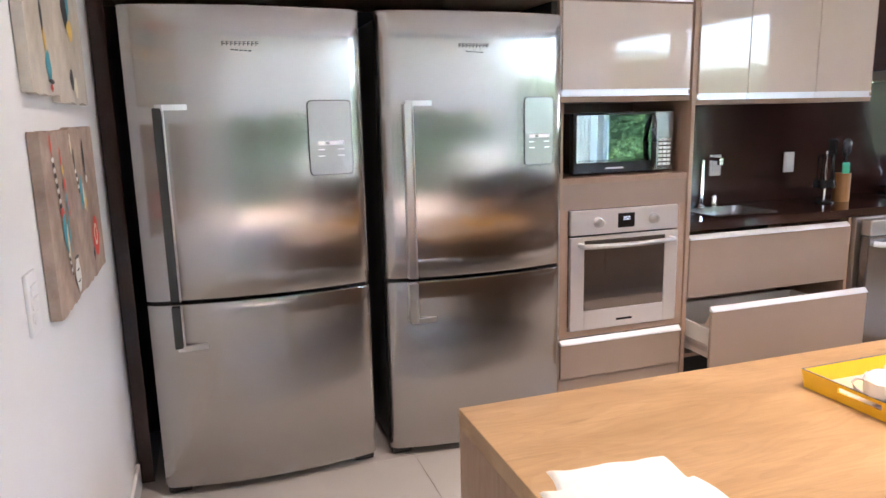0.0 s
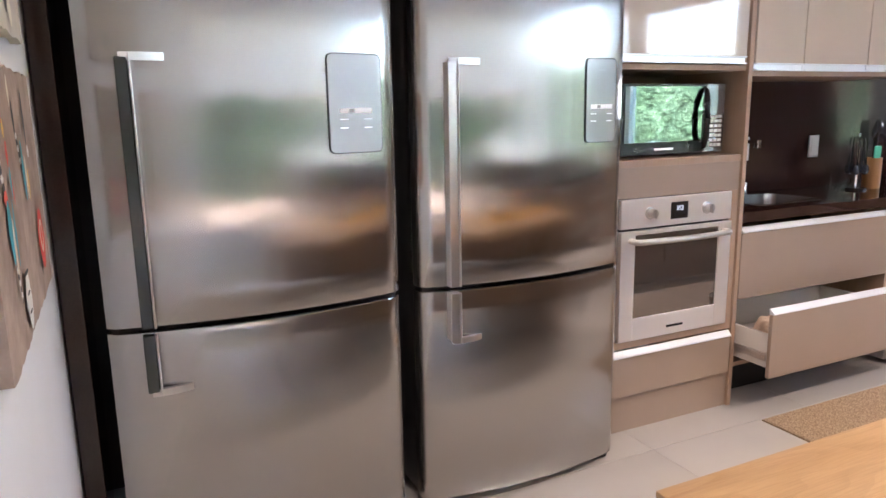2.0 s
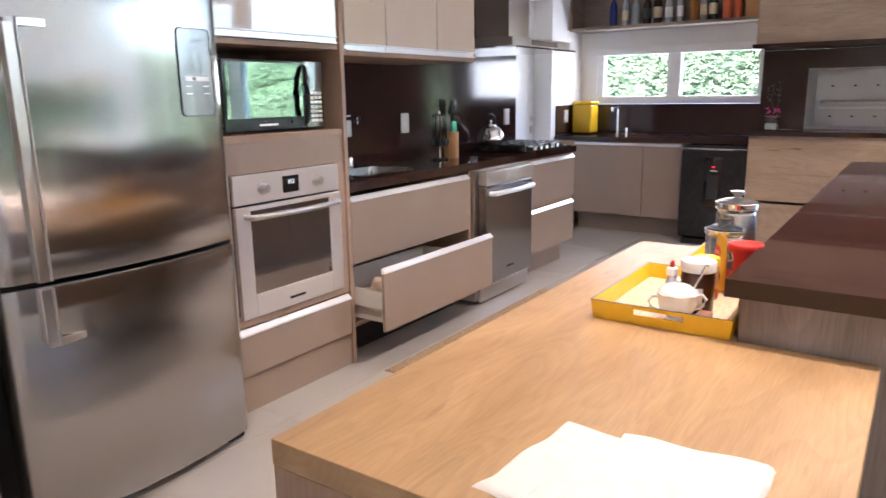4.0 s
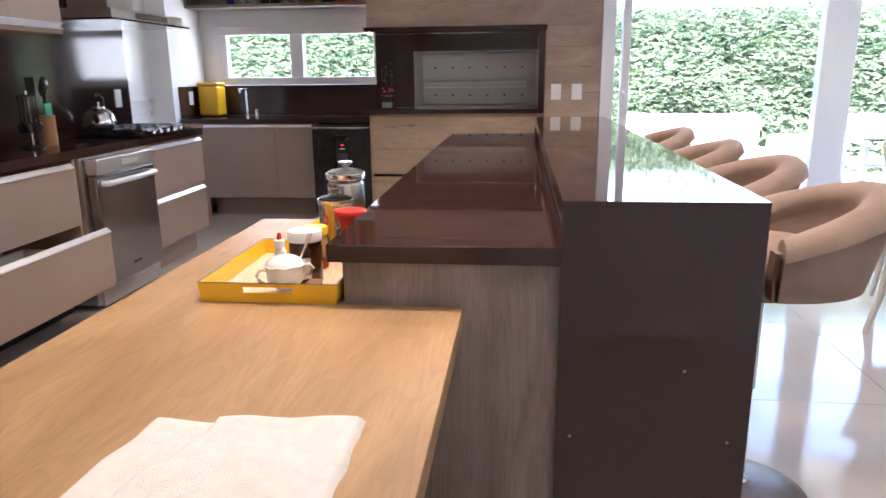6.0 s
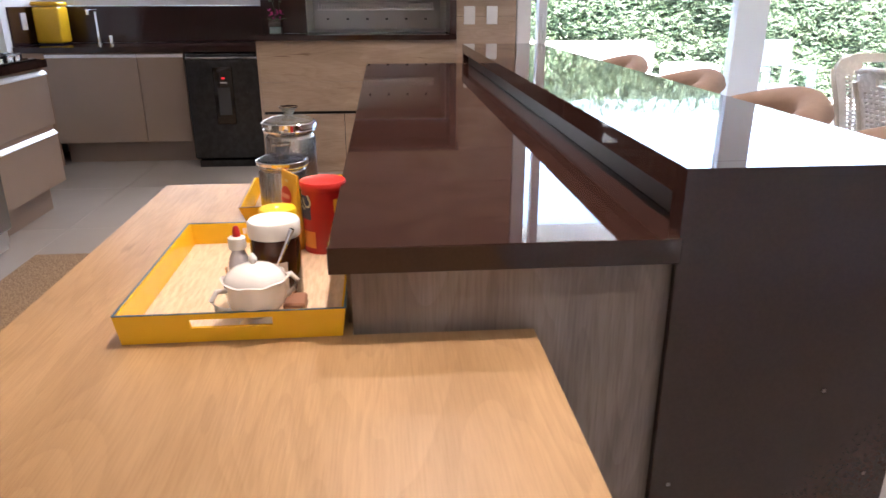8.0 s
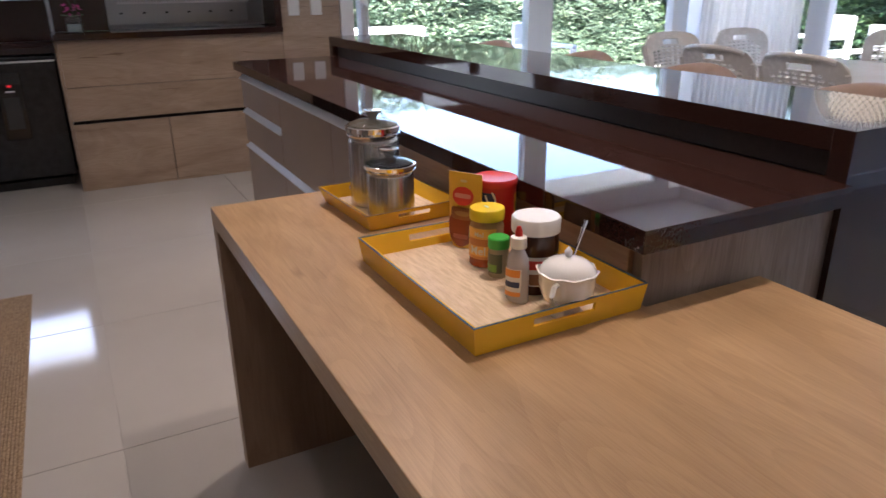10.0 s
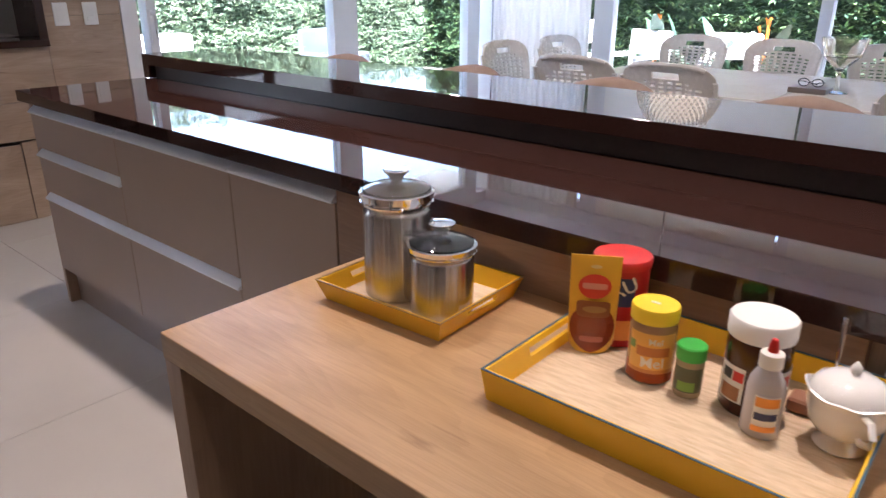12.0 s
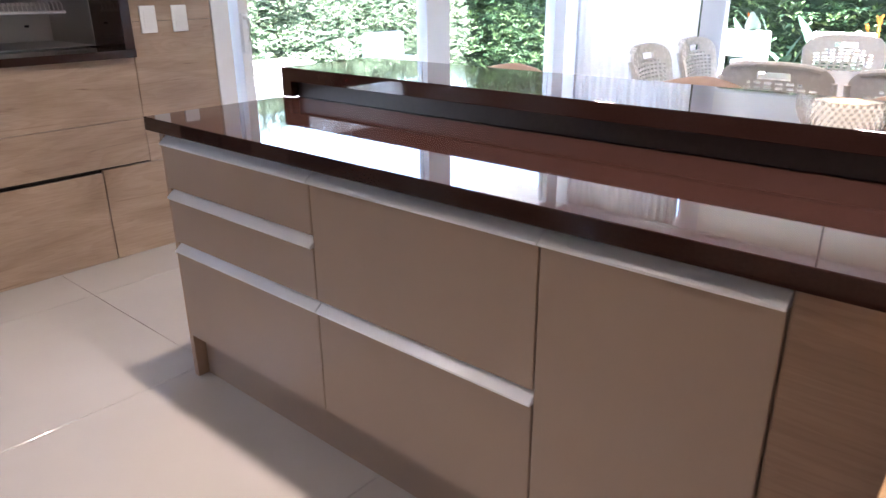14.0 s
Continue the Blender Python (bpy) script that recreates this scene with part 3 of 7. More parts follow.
# ---- fridges ----
def fridge(name, x0, x1, label, lining):
    """A two-door fridge whose doors bulge forward in plan; the long bar handle runs over both doors."""
    ye, sag = 1.712, 0.05
    xm, hw = (x0 + x1) / 2, (x1 - x0) / 2
    root = thing(name, (xm, 2.05, 0), label, "fridge", "fridges")
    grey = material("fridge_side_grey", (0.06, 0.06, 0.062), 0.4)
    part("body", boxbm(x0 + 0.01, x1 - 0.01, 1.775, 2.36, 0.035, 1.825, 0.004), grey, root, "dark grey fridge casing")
    for i in (x0 + 0.05, x1 - 0.05):
        part("foot", boxbm(i - 0.045, i + 0.045, 1.735, 1.80, 0.0, 0.05, 0.012, 2), BLACKPLASTIC, root, "grey plastic foot")

    def face_y(x):
        u = (x - xm) / hw
        return ye - sag * (1 - u * u)

    def door(z0, z1):
        bm = bmesh.new()
        n, rings = 36, []
        prof = []
        for i in range(n + 1):
            x = x0 + (x1 - x0) * i / n
            u = abs(x - xm) / hw
            edge = max(0.0, (u - 0.965) / 0.035)
            prof.append((x, face_y(x) + 0.014 * edge * edge))
        prof = prof + [(x1, 1.772), (x0, 1.772)]
        levels = [(z0, 0.003), (z0 + 0.001, 0.001), (z0 + 0.003, 0.0)] + [(z0 + 0.006 + (z1 - z0 - 0.012) * k / 10, 0.0) for k in range(1, 11)] + [(z1 - 0.001, 0.001), (z1, 0.003)]
        for z, ins in levels:
            rings.append([bm.verts.new((x, y + (ins if k <= n else 0), z)) for k, (x, y) in enumerate(prof)])
        m = len(prof)
        for a, b in zip(rings, rings[1:]):
            for k in range(m):
                bm.faces.new((a[k], a[(k + 1) % m], b[(k + 1) % m], b[k]))
        bm.faces.new(rings[0][::-1])
        bm.faces.new(rings[-1])
        return bm

    up = part("upper_door", door(0.790, 1.845), STEEL, root, "brushed steel bulged upper door", smooth=50)
    low = part("lower_door", door(0.040, 0.775), STEEL, root, "brushed steel bulged lower door", smooth=50)
    # black bar painted as the shadow between the two doors
    part("door_gap_shadow", boxbm(x0 + 0.012, x1 - 0.012, 1.725, 1.774, 0.770, 0.795), BLACKGAP, root)
    hx = x0 + 0.085
    for owner, za, zb, tab in ((up, 0.792, 1.505, 1), (low, 0.60, 0.772, -1)):
        yf = face_y(hx)
        bm = bmesh.new()
        box(bm, hx + 0.031, hx + 0.037, yf - 0.036, yf + 0.004, za, zb, 0.002)
        zt = zb - 0.010 if tab > 0 else za + 0.010
        m = 10
        pts = []
        for k in range(m + 1):
            x = hx + 0.01 + 0.115 * k / m
            out = 0.030 * (1 - (k / m) ** 2)
            pts.append((x, face_y(x) - out + 0.004, zt))
        for p, q in zip(pts, pts[1:]):
            vs = [bm.verts.new((c[0], c[1] + dy, c[2] + dz)) for c in (p, q) for dy, dz in ((0, -0.010), (0, 0.010), (0.014, 0.010), (0.014, -0.010))]
            for f in ((0, 1, 5, 4), (1, 2, 6, 5), (2, 3, 7, 6), (3, 0, 4, 7)):
                bm.faces.new([vs[i] for i in f])
        h = part("handle", bm, STEEL_FINE, owner, "long steel bar handle with a polished inner face", smooth=30)
        za2, zb2 = za + (0.012 if tab < 0 else 0), zb - (0.012 if tab > 0 else 0)
        part("handle_lining", boxbm(hx + 0.0, hx + 0.030, yf - 0.031, yf + 0.004, za2, zb2, 0.002), lining, owner, "polished inner face of the handle")
    # touch panel, curved with the door
    pw = 0.165 if x0 < -1 else 0.14
    px0 = x0 + (0.625 if x0 < -1 else 0.605)

    def plate(a, b, c, d, proud, r=0.0):
        bm = bmesh.new()
        cols = 8
        outline = []
        for sx, sz, ang in ((b - r, d - r, 0), (a + r, d - r, 90), (a + r, c + r, 180), (b - r, c + r, 270)):
            for k in range(5):
                t = radians(ang + 90 * k / 4)
                outline.append((sx + r * math.cos(t), sz + r * math.sin(t)))
        f = [bm.verts.new((x, face_y(x) - proud, z)) for x, z in outline]
        g = [bm.verts.new((x, face_y(x) + 0.002, z)) for x, z in outline]
        bm.faces.new(f)
        for k in range(len(f)):
            bm.faces.new((f[k], f[(k + 1) % len(f)], g[(k + 1) % len(f)], g[k]))
        return bm

    rim = part("panel_rim", plate(px0 - 0.003, px0 + pw + 0.003, 1.231, 1.513, 0.004, 0.018), BLACKPLASTIC, up)
    pan = part("touch_panel", plate(px0, px0 + pw, 1.234, 1.510, 0.0055, 0.016), material("panel_silver", (0.42, 0.43, 0.43), 0.22, 0.6), up, "silver touch panel with white keys")
    icons = bmesh.new()
    cx = px0 + pw / 2
    def bar(xa, xb, za, zb):
        vs = [icons.verts.new((x, face_y(x) - 0.0068, z)) for x, z in ((xa, za), (xb, za), (xb, zb), (xa, zb))]
        icons.faces.new(vs)
    bar(cx - 0.052, cx + 0.052, 1.345, 1.360)
    for s in (-1, 1):
        for z in (1.330, 1.306):
            bar(cx + s * 0.038 - 0.013, cx + s * 0.038 + 0.013, z - 0.003, z)
    part("panel_keys", icons, material("key_white", (0.85, 0.86, 0.86), 0.3), up)
    dark = bmesh.new()
    def dbar(xa, xb, za, zb):
        vs = [dark.verts.new((x, face_y(x) - 0.0074, z)) for x, z in ((xa, za), (xb, za), (xb, zb), (xa, zb))]
        dark.faces.new(vs)
    dbar(cx - 0.022, cx - 0.006, 1.347, 1.358)
    dbar(cx - 0.016, cx + 0.016, 1.470, 1.476)
    for s in (-1, 1):
        for k in range(4):
            z = 1.382 + 0.021 * k
            for e in (0, 0.0115):
                dbar(cx + s * 0.022 - 0.008, cx + s * 0.022 + 0.008, z + e, z + e + 0.0012)
            for e in (-0.008, 0.0068):
                dbar(cx + s * 0.022 + e, cx + s * 0.022 + e + 0.0012, z, z + 0.0127)
    dbar(cx - 0.005, cx + 0.005, 1.255, 1.258)
    part("panel_marks", dark, material("mark_grey", (0.13, 0.13, 0.135), 0.4), up, kind="stuff")
    # maker's badge, drawn as plain bars
    badge = bmesh.new()
    bx = xm - 0.02
    def bbar(xa, xb, za, zb):
        vs = [badge.verts.new((x, face_y(x) - 0.0015, z)) for x, z in ((xa, za), (xb, za), (xb, zb), (xa, zb))]
        badge.faces.new(vs)
    for k in range(9):
        bbar(bx - 0.064 + 0.0145 * k, bx - 0.064 + 0.0145 * k + 0.011, 1.712, 1.715)
        bbar(bx - 0.064 + 0.0145 * k, bx - 0.064 + 0.0145 * k + 0.003, 1.706, 1.721)
        bbar(bx - 0.064 + 0.0145 * k, bx - 0.064 + 0.0145 * k + 0.010, 1.719, 1.7215)
    for k in range(5):
        bbar(bx - 0.035 + 0.015 * k, bx - 0.035 + 0.015 * k + 0.011, 1.690 - 0.001 * k, 1.694 - 0.001 * k)
    part("badge", badge, material("badge_dark", (0.05, 0.05, 0.055), 0.3, 0.5), up)
    return root


# this fridge's handle lining is dark to stand in for a dark reflection
fridge("fridge", -1.645, -0.805, "tall brushed stainless steel two-door fridge beside the white wall", material("handle_dark_reflection", (0.05, 0.052, 0.05), 0.2, 0.6))
fridge("fridge", -0.735, 0.065, "tall brushed stainless steel two-door fridge beside the oven tower", STEEL_FINE)

# ---- oven ----
oven = thing("oven", (0.495, 2.1, 0.40), "built-in stainless steel electric oven with a black glass door", "oven")
part("casing", boxbm(0.21, 0.78, 1.90, 2.30, 0.41, 0.985), BLACKGAP, oven)
part("control_panel", boxbm(0.196, 0.794, 1.868, 1.884, 0.872, 0.990, 0.003), STEEL_OVEN, oven, "steel control panel")
od = thing("door", (0, 0, 0), "steel framed black glass oven door", "")
od.parent = oven
bm = bmesh.new()
box(bm, 0.196, 0.270, 1.862, 1.884, 0.405, 0.862, 0.002)
box(bm, 0.720, 0.794, 1.862, 1.884, 0.405, 0.862, 0.002)
box(bm, 0.270, 0.720, 1.862, 1.884, 0.405, 0.500, 0.002)
box(bm, 0.270, 0.720, 1.862, 1.884, 0.845, 0.862, 0.002)
part("door_frame", bm, STEEL_OVEN, od)
part("door_glass", boxbm(0.270, 0.720, 1.866, 1.88, 0.500, 0.845), material("oven_glass", (0.20, 0.17, 0.15), 0.04, 0.85), od, "dark mirror-like oven glass")
bm = bmesh.new()
hp = [(0.245, 1.862, 0.825), (0.246, 1.826, 0.825)] + [(0.25 + 0.49 * k / 12, 1.820 - 0.022 * math.sin(math.pi * k / 12), 0.825) for k in range(13)] + [(0.744, 1.826, 0.825), (0.745, 1.862, 0.825)]
tube(bm, hp, 0.0125, 12)
part("handle", bm, STEEL_FINE, od, "curved steel bar handle", smooth=True)
part("badge", boxbm(0.45, 0.54, 1.860, 1.8625, 0.437, 0.447), BLACKPLASTIC, od)
for kx in (0.345, 0.650):
    bm = lathe(bmesh.new(), [(0, 0), (0.026, 0), (0.026, 0.004), (0.019, 0.006), (0.018, 0.028), (0.015, 0.032), (0, 0.032)], n=24)
    box(bm, -0.0035, 0.0035, -0.018, 0.018, 0.028, 0.036, 0.001)
    bmesh.ops.rotate(bm, verts=bm.verts, matrix=Matrix.Rotation(radians(90), 3, "X"))
    bmesh.ops.translate(bm, verts=bm.verts, vec=(kx, 1.868, 0.930))
    part("knob", bm, STEEL_FINE, oven, "round steel oven knob", smooth=True)
part("display", boxbm(0.452, 0.545, 1.865, 1.869, 0.896, 0.966, 0.002), BLACKGLASS, oven, "black clock display")


def lettering(name, text, size, m, mat, parent, spacing=1.0):
    """Raised letters in the built-in font, turned into a mesh."""
    cu = bpy.data.curves.new(name, "FONT")
    cu.body, cu.size, cu.extrude, cu.align_x, cu.align_y, cu.space_character = text, size, 0.0004, "CENTER", "CENTER", spacing
    cu.resolution_u = 2
    tmp = bpy.data.objects.new(name, cu)
    me = bpy.data.meshes.new_from_object(tmp)
    bpy.data.objects.remove(tmp)
    me.transform(m)
    me.materials.clear()
    me.materials.append(mat)
    ob = new(name, me)
    if parent is not None:
        me.transform(Matrix.Translation(-origin_of(parent)))
        ob.parent = parent
    return ob


lettering("clock_digits", "352", 0.026, pose(0.498, 1.8635, 0.940, 90, 0, 0), glowing("clock_white", (0.8, 0.9, 1.0), 0.04), oven)

# ---- microwave ----
mw = thing("microwave", (0.53, 2.1, 1.143), "black microwave with a mirrored door standing in its niche", "microwave")
part("casing", boxbm(0.255, 0.812, 1.985, 2.33, 1.152, 1.440, 0.006, 2), BLACKPLASTIC, mw)
part("door", boxbm(0.255, 0.700, 1.955, 1.983, 1.152, 1.440, 0.004, 2), BLACKPLASTIC, mw, "black door")
MIRROR = material("mirror_glass", (0.31, 0.39, 0.36), 0.02, 1.0)
part("door_mirror", boxbm(0.268, 0.682, 1.951, 1.956, 1.205, 1.430, 0.001), MIRROR, mw, "mirrored door glass")
part("control_panel", boxbm(0.702, 0.812, 1.955, 1.983, 1.152, 1.440, 0.004, 2), material("panel_dark_steel", (0.33, 0.33, 0.34), 0.2, 0.9), mw, "dark silver control panel")
bm = bmesh.new()
tube(bm, [(0.688, 1.955, 1.425), (0.683, 1.935, 1.41), (0.676, 1.920, 1.36), (0.674, 1.916, 1.296), (0.676, 1.920, 1.23), (0.683, 1.935, 1.18), (0.688, 1.955, 1.165)], [0.006, 0.011, 0.014, 0.015, 0.014, 0.011, 0.006], 12)
part("handle", bm, BLACKPLASTIC, mw, "black bowed handle", smooth=True)
keys = bmesh.new()
for r in range(7):
    for c in range(3):
        box(keys, 0.730 + 0.024 * c, 0.748 + 0.024 * c, 1.9525, 1.956, 1.178 + 0.020 * r, 1.190 + 0.020 * r)
part("keys", keys, WHITEPLASTIC, mw, "small white keys")
part("badge", boxbm(0.43, 0.53, 1.9535, 1.957, 1.172, 1.180), WHITEPLASTIC, mw)

# ---- island with raised bar ----
island = thing("island_cabinet", (1.5, -0.3, 0), "taupe kitchen island base with drawers and oak panels", "cabinet")
bm = bmesh.new()
box(bm, 0.055, 2.90, -0.60, -0.040, 0.16, 0.846)
part("body", bm, EDGE, island)
part("end_panel", boxbm(0.030, 0.053, -0.620, -0.030, 0, 0.847, 0.001), GREYOAK, island, "grey-brown wood-grain end panel")
part("end_panel", boxbm(2.902, 2.925, -0.620, -0.030, 0, 0.847, 0.001), EDGE, island)
part("back_panel", boxbm(0.055, 2.90, -0.620, -0.602, 0, 0.93), GREYOAK, island)
part("front_panel", boxbm(0.055, 1.118, -0.040, -0.022, 0.16, 0.846, 0.001), wood("island_panel_brown", (0.20, 0.125, 0.08), (0.29, 0.19, 0.125), "x"), island, "brown wood-grain front panel")
# thin black strip stands in for the shadow under the worktop edge
part("top_gap_shadow", boxbm(1.124, 2.898, -0.0398, -0.038, 0.834, 0.8485), BLACKGAP, island)
part("plinth", boxbm(0.055, 2.90, -0.085, -0.070, 0, 0.158), TAUPE, island)
cols = ((1.124, 1.548, (0.16,)), (1.552, 2.208, (0.492, 0.16)), (2.212, 2.898, (0.668, 0.492, 0.16)))
for x0, x1, lows in cols:
    top = 0.836
    for lo in lows:
        f = part("drawer" if len(lows) > 1 else "door", boxbm(x0, x1, -0.040, -0.021, lo + 0.006, top - 0.028, 0.0015), TAUPE, island, "taupe lacquered front")
        bm = grip(x0, x1, -0.012, -0.040, top - 0.028, top - 0.003)
        part("handle", bm, ALU, f, "satin aluminium grip profile")
        top = lo
bm = bmesh.new()
outline = [(0.0, 0.0), (0.0, -0.517), (0.0610, -0.517), (0.0610, -0.575), (2.9030, -0.575), (2.9030, -0.517), (2.946, -0.517), (2.946, 0.0)]
lo, hi = [bm.verts.new((x, y, 0.849)) for x, y in outline], [bm.verts.new((x, y, 0.889)) for x, y in outline]
bm.faces.new(lo), bm.faces.new(hi)
for k in range(8):
    bm.faces.new((lo[k], lo[(k + 1) % 8], hi[(k + 1) % 8], hi[k]))
bmesh.ops.bevel(bm, geom=list(bm.edges), offset=0.0012, segments=1, affect="EDGES", profile=0.5)
solid("island_worktop", bm, STONE, "long polished dark brown quartz island worktop", "worktop")
bar = thing("raised_bar", (1.48, -0.73, 0), "raised breakfast bar of polished dark brown quartz with waterfall ends", "bar counter")
part("bar_top", boxbm(0.0602, 2.9037, -0.943, -0.518, 0.944, 0.989, 0.0004), STONE, bar)
# riser is paler than the slab: the worktop's reflection is put into its colour
part("riser", boxbm(0.062, 2.90, -0.574, -0.546, 0.890, 0.943), textured("satin_quartz_reflection", (0.040, 0.030, 0.028), (0.048, 0.036, 0.033), freq=60, rough=(0.28, 0.36), fine=30), bar, "satin dark brown quartz riser, paled in place of a worktop reflection")
part("waterfall_end", boxbm(0.016, 0.060, -0.943, -0.518, 0, 0.989, 0.0004), STONE, bar)
part("waterfall_end", boxbm(2.904, 2.952, -0.943, -0.630, 0, 0.989, 0.0004), STONE, bar)
part("riser_end", boxbm(2.904, 2.952, -0.629, -0.518, 0.890, 0.989), STONE, bar)
for py, pz in ((-0.55, 0.44), (-0.90, 0.44), (-0.795, 0.61)):
    part("plug", boxbm(0.0145, 0.0158, py - 0.003, py + 0.003, pz - 0.003, pz + 0.003), material("plug_grey", (0.16, 0.12, 0.11), 0.4), bar, "small pale screw plug")

# ---- oak side table against the island ----
tb = thing("breakfast_table", (0.0, 0.25, 0), "light oak laminate table wrapped round the island's end", "table")
bm = bmesh.new()
outline = [(-0.857, -0.304), (0.012, -0.304), (0.012, -0.0285), (0.948, -0.0285), (0.948, 0.501), (-0.857, 0.501)]
lo = [bm.verts.new((x, y, 0.700)) for x, y in outline]
hi = [bm.verts.new((x, y, 0.747)) for x, y in outline]
bm.faces.new(lo[::-1])
bm.faces.new(hi)
for k in range(6):
    bm.faces.new((lo[k], lo[(k + 1) % 6], hi[(k + 1) % 6], hi[k]))
bmesh.ops.bevel(bm, geom=list(bm.edges), offset=0.0012, segments=1, affect="EDGES", profile=0.5)
part("tabletop", bm, OAK, tb, "light oak laminate top")
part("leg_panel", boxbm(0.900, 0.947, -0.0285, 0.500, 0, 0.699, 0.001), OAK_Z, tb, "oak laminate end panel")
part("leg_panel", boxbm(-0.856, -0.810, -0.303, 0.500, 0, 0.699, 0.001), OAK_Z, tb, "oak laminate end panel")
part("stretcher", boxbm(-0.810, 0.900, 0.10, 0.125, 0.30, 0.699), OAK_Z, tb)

# ---- sink run under the window ----
run = thing("base_cabinet", (4.9, 1.9, 0), "taupe two-door base unit under the kitchen window", "cabinet", "base units")
part("body", boxbm(4.615, 5.15, 1.40, 2.395, 0.17, 0.843), EDGE, run)
for y0, y1 in ((1.40, 1.735), (1.74, 2.395)):
    f = part("door", boxbm(4.597, 4.613, y0, y1, 0.175, 0.805, 0.0015), TAUPE, run, "taupe door front")
    part("handle", boxbm(4.590, 4.613, y0, y1, 0.808, 0.833, 0.002), ALU, f, "satin aluminium grip profile")
part("plinth", boxbm(4.73, 4.75, 1.40, 2.395, 0, 0.168), TAUPE, run)
part("filler", boxbm(4.60, 4.62, 2.397, 2.595, 0.0, 0.843), EDGE, run)
solid("window_worktop", boxbm(4.575, 5.165, 0.792, 2.597, 0.845, 0.885, 0.0015), STONE, "polished dark brown quartz worktop under the window", "worktop")
structure("splashback_window", boxbm(5.155, 5.168, 0.80, 2.585, 0.887, 1.164), STONE_WALL, "polished dark brown quartz splashback")
structure("splashback_side", boxbm(4.60, 5.153, BY - 0.013, BY, 0.887, 1.164), STONE_WALL, "polished dark brown quartz splashback")
cooler = thing("beer_cooler", (4.75, 1.07, 0), "black upright drinks cooler with a red lit display", "fridge")
part("casing", boxbm(4.50, 5.10, 0.80, 1.36, 0.05, 0.835, 0.006), BLACKPLASTIC, cooler)
cd = part("door", boxbm(4.44, 4.497, 0.805, 1.355, 0.07, 0.80, 0.01, 2), BLACKPLASTIC, cooler, "glossy black door")
part("display_column", boxbm(4.434, 4.441, 1.02, 1.16, 0.33, 0.75, 0.004), BLACKGLASS, cooler, "dark glass display column")
part("display_light", boxbm(4.431, 4.435, 1.075, 1.100, 0.662, 0.676), glowing("red_led", (0.8, 0.02, 0.03), 0.05), cooler, "small red lit digits")
part("dispenser_recess", boxbm(4.431, 4.4345, 1.045, 1.135, 0.40, 0.60, 0.001), material("dispenser_grey", (0.05, 0.055, 0.06), 0.15), cooler, "smoked dispenser window")
part("display_words", boxbm(4.432, 4.4345, 1.062, 1.112, 0.632, 0.640), WHITEPLASTIC, cooler)
part("top_trim", boxbm(4.44, 4.50, 0.805, 1.355, 0.803, 0.818, 0.003), CHROME, cooler)
part("foot", boxbm(4.46, 5.05, 0.83, 1.33, 0.0, 0.05), BLACKPLASTIC, cooler)

# ---- oak clad wall with the built-in grill ----
clad = structure("wall_grill", boxbm(4.46, 5.16, -0.61, 0.775, 1.60, CZ), PANEL, "oak clad chimney breast")
def panelled(name, y0, y1, z0, z1, thick=0.02):
    return part(name, boxbm(EX, EX + thick, y0 + 0.0012, y1 - 0.0012, z0 + 0.0012, z1 - 0.0012, 0.001), PANEL, clad)
structure("wall_grill_core", boxbm(EX + 0.022, 4.46, -1.04, 0.772, 1.61, CZ), BLACKGAP)
structure("wall_grill_side", boxbm(EX + 0.022, 5.16, -1.04, -0.615, 0, 1.609), BLACKGAP)
structure("wall_grill_base", boxbm(EX + 0.022, 5.16, -0.612, 0.772, 0, 0.944), BLACKGAP)
for z0, z1 in ((1.612, 1.87), (1.87, CZ)):
    panelled("panel", -1.04, 0.775, z0, z1)
for z0, z1 in ((0.445, 0.66), (0.66, 1.10), (1.10, 1.45), (1.45, 1.612)):
    panelled("panel", -1.04, -0.612, z0, z1)
panelled("panel", -0.612, 0.775, 0.66, 0.944)
panelled("panel", -0.612, 0.775, 0.452, 0.66)
panelled("panel", -1.04, -0.375, 0.0, 0.445)
panelled("panel", -0.372, 0.20, 0.0, 0.432)
panelled("panel", 0.203, 0.775, 0.0, 0.432)
part("side_panel", boxbm(EX, 4.58, 0.776, 0.79, 0.0, 0.944, 0.001), PANEL, clad)
part("side_panel", boxbm(EX, 5.15, 0.776, 0.79, 1.612, CZ, 0.001), PANEL, clad)
grill = thing("built_in_grill", (4.5, 0, 0.945), "built-in stainless steel barbecue in a dark brown quartz surround", "barbecue")
part("hearth", boxbm(4.17, 4.62, -0.612, 0.79, 0.945, 0.980, 0.0015), STONE, grill)
part("hood_shelf", boxbm(4.12, 4.62, -0.625, 0.80, 1.575, 1.610, 0.0015), STONE, grill)
part("side_slab", boxbm(4.17, 4.56, -0.61, -0.565, 0.981, 1.574, 0.001), STONE, grill)
bm = bmesh.new()
box(bm, 4.45, 4.47, 0.455, 0.775, 0.981, 1.574)
box(bm, 4.45, 4.47, -0.564, 0.455, 1.435, 1.574)
part("surround", bm, STONE, grill)
bm = bmesh.new()
box(bm, 4.95, 4.96, -0.564, 0.455, 0.985, 1.435)
box(bm, 4.471, 4.95, 0.450, 0.455, 0.985, 1.435)
box(bm, 4.471, 4.95, -0.564, -0.559, 0.985, 1.435)
box(bm, 4.471, 4.95, -0.559, 0.450, 1.430, 1.435)
box(bm, 4.471, 4.95, -0.559, 0.450, 0.985, 0.990)
part("firebox", bm, steel("firebox_steel", 0.50, 0.40), grill, "brushed steel firebox")
for z in (1.30, 1.06):
    for k in range(6):
        part("firebox_hole", boxbm(4.945, 4.952, -0.45 + 0.155 * k, -0.43 + 0.155 * k, z, z + 0.012), BLACKGAP, grill)
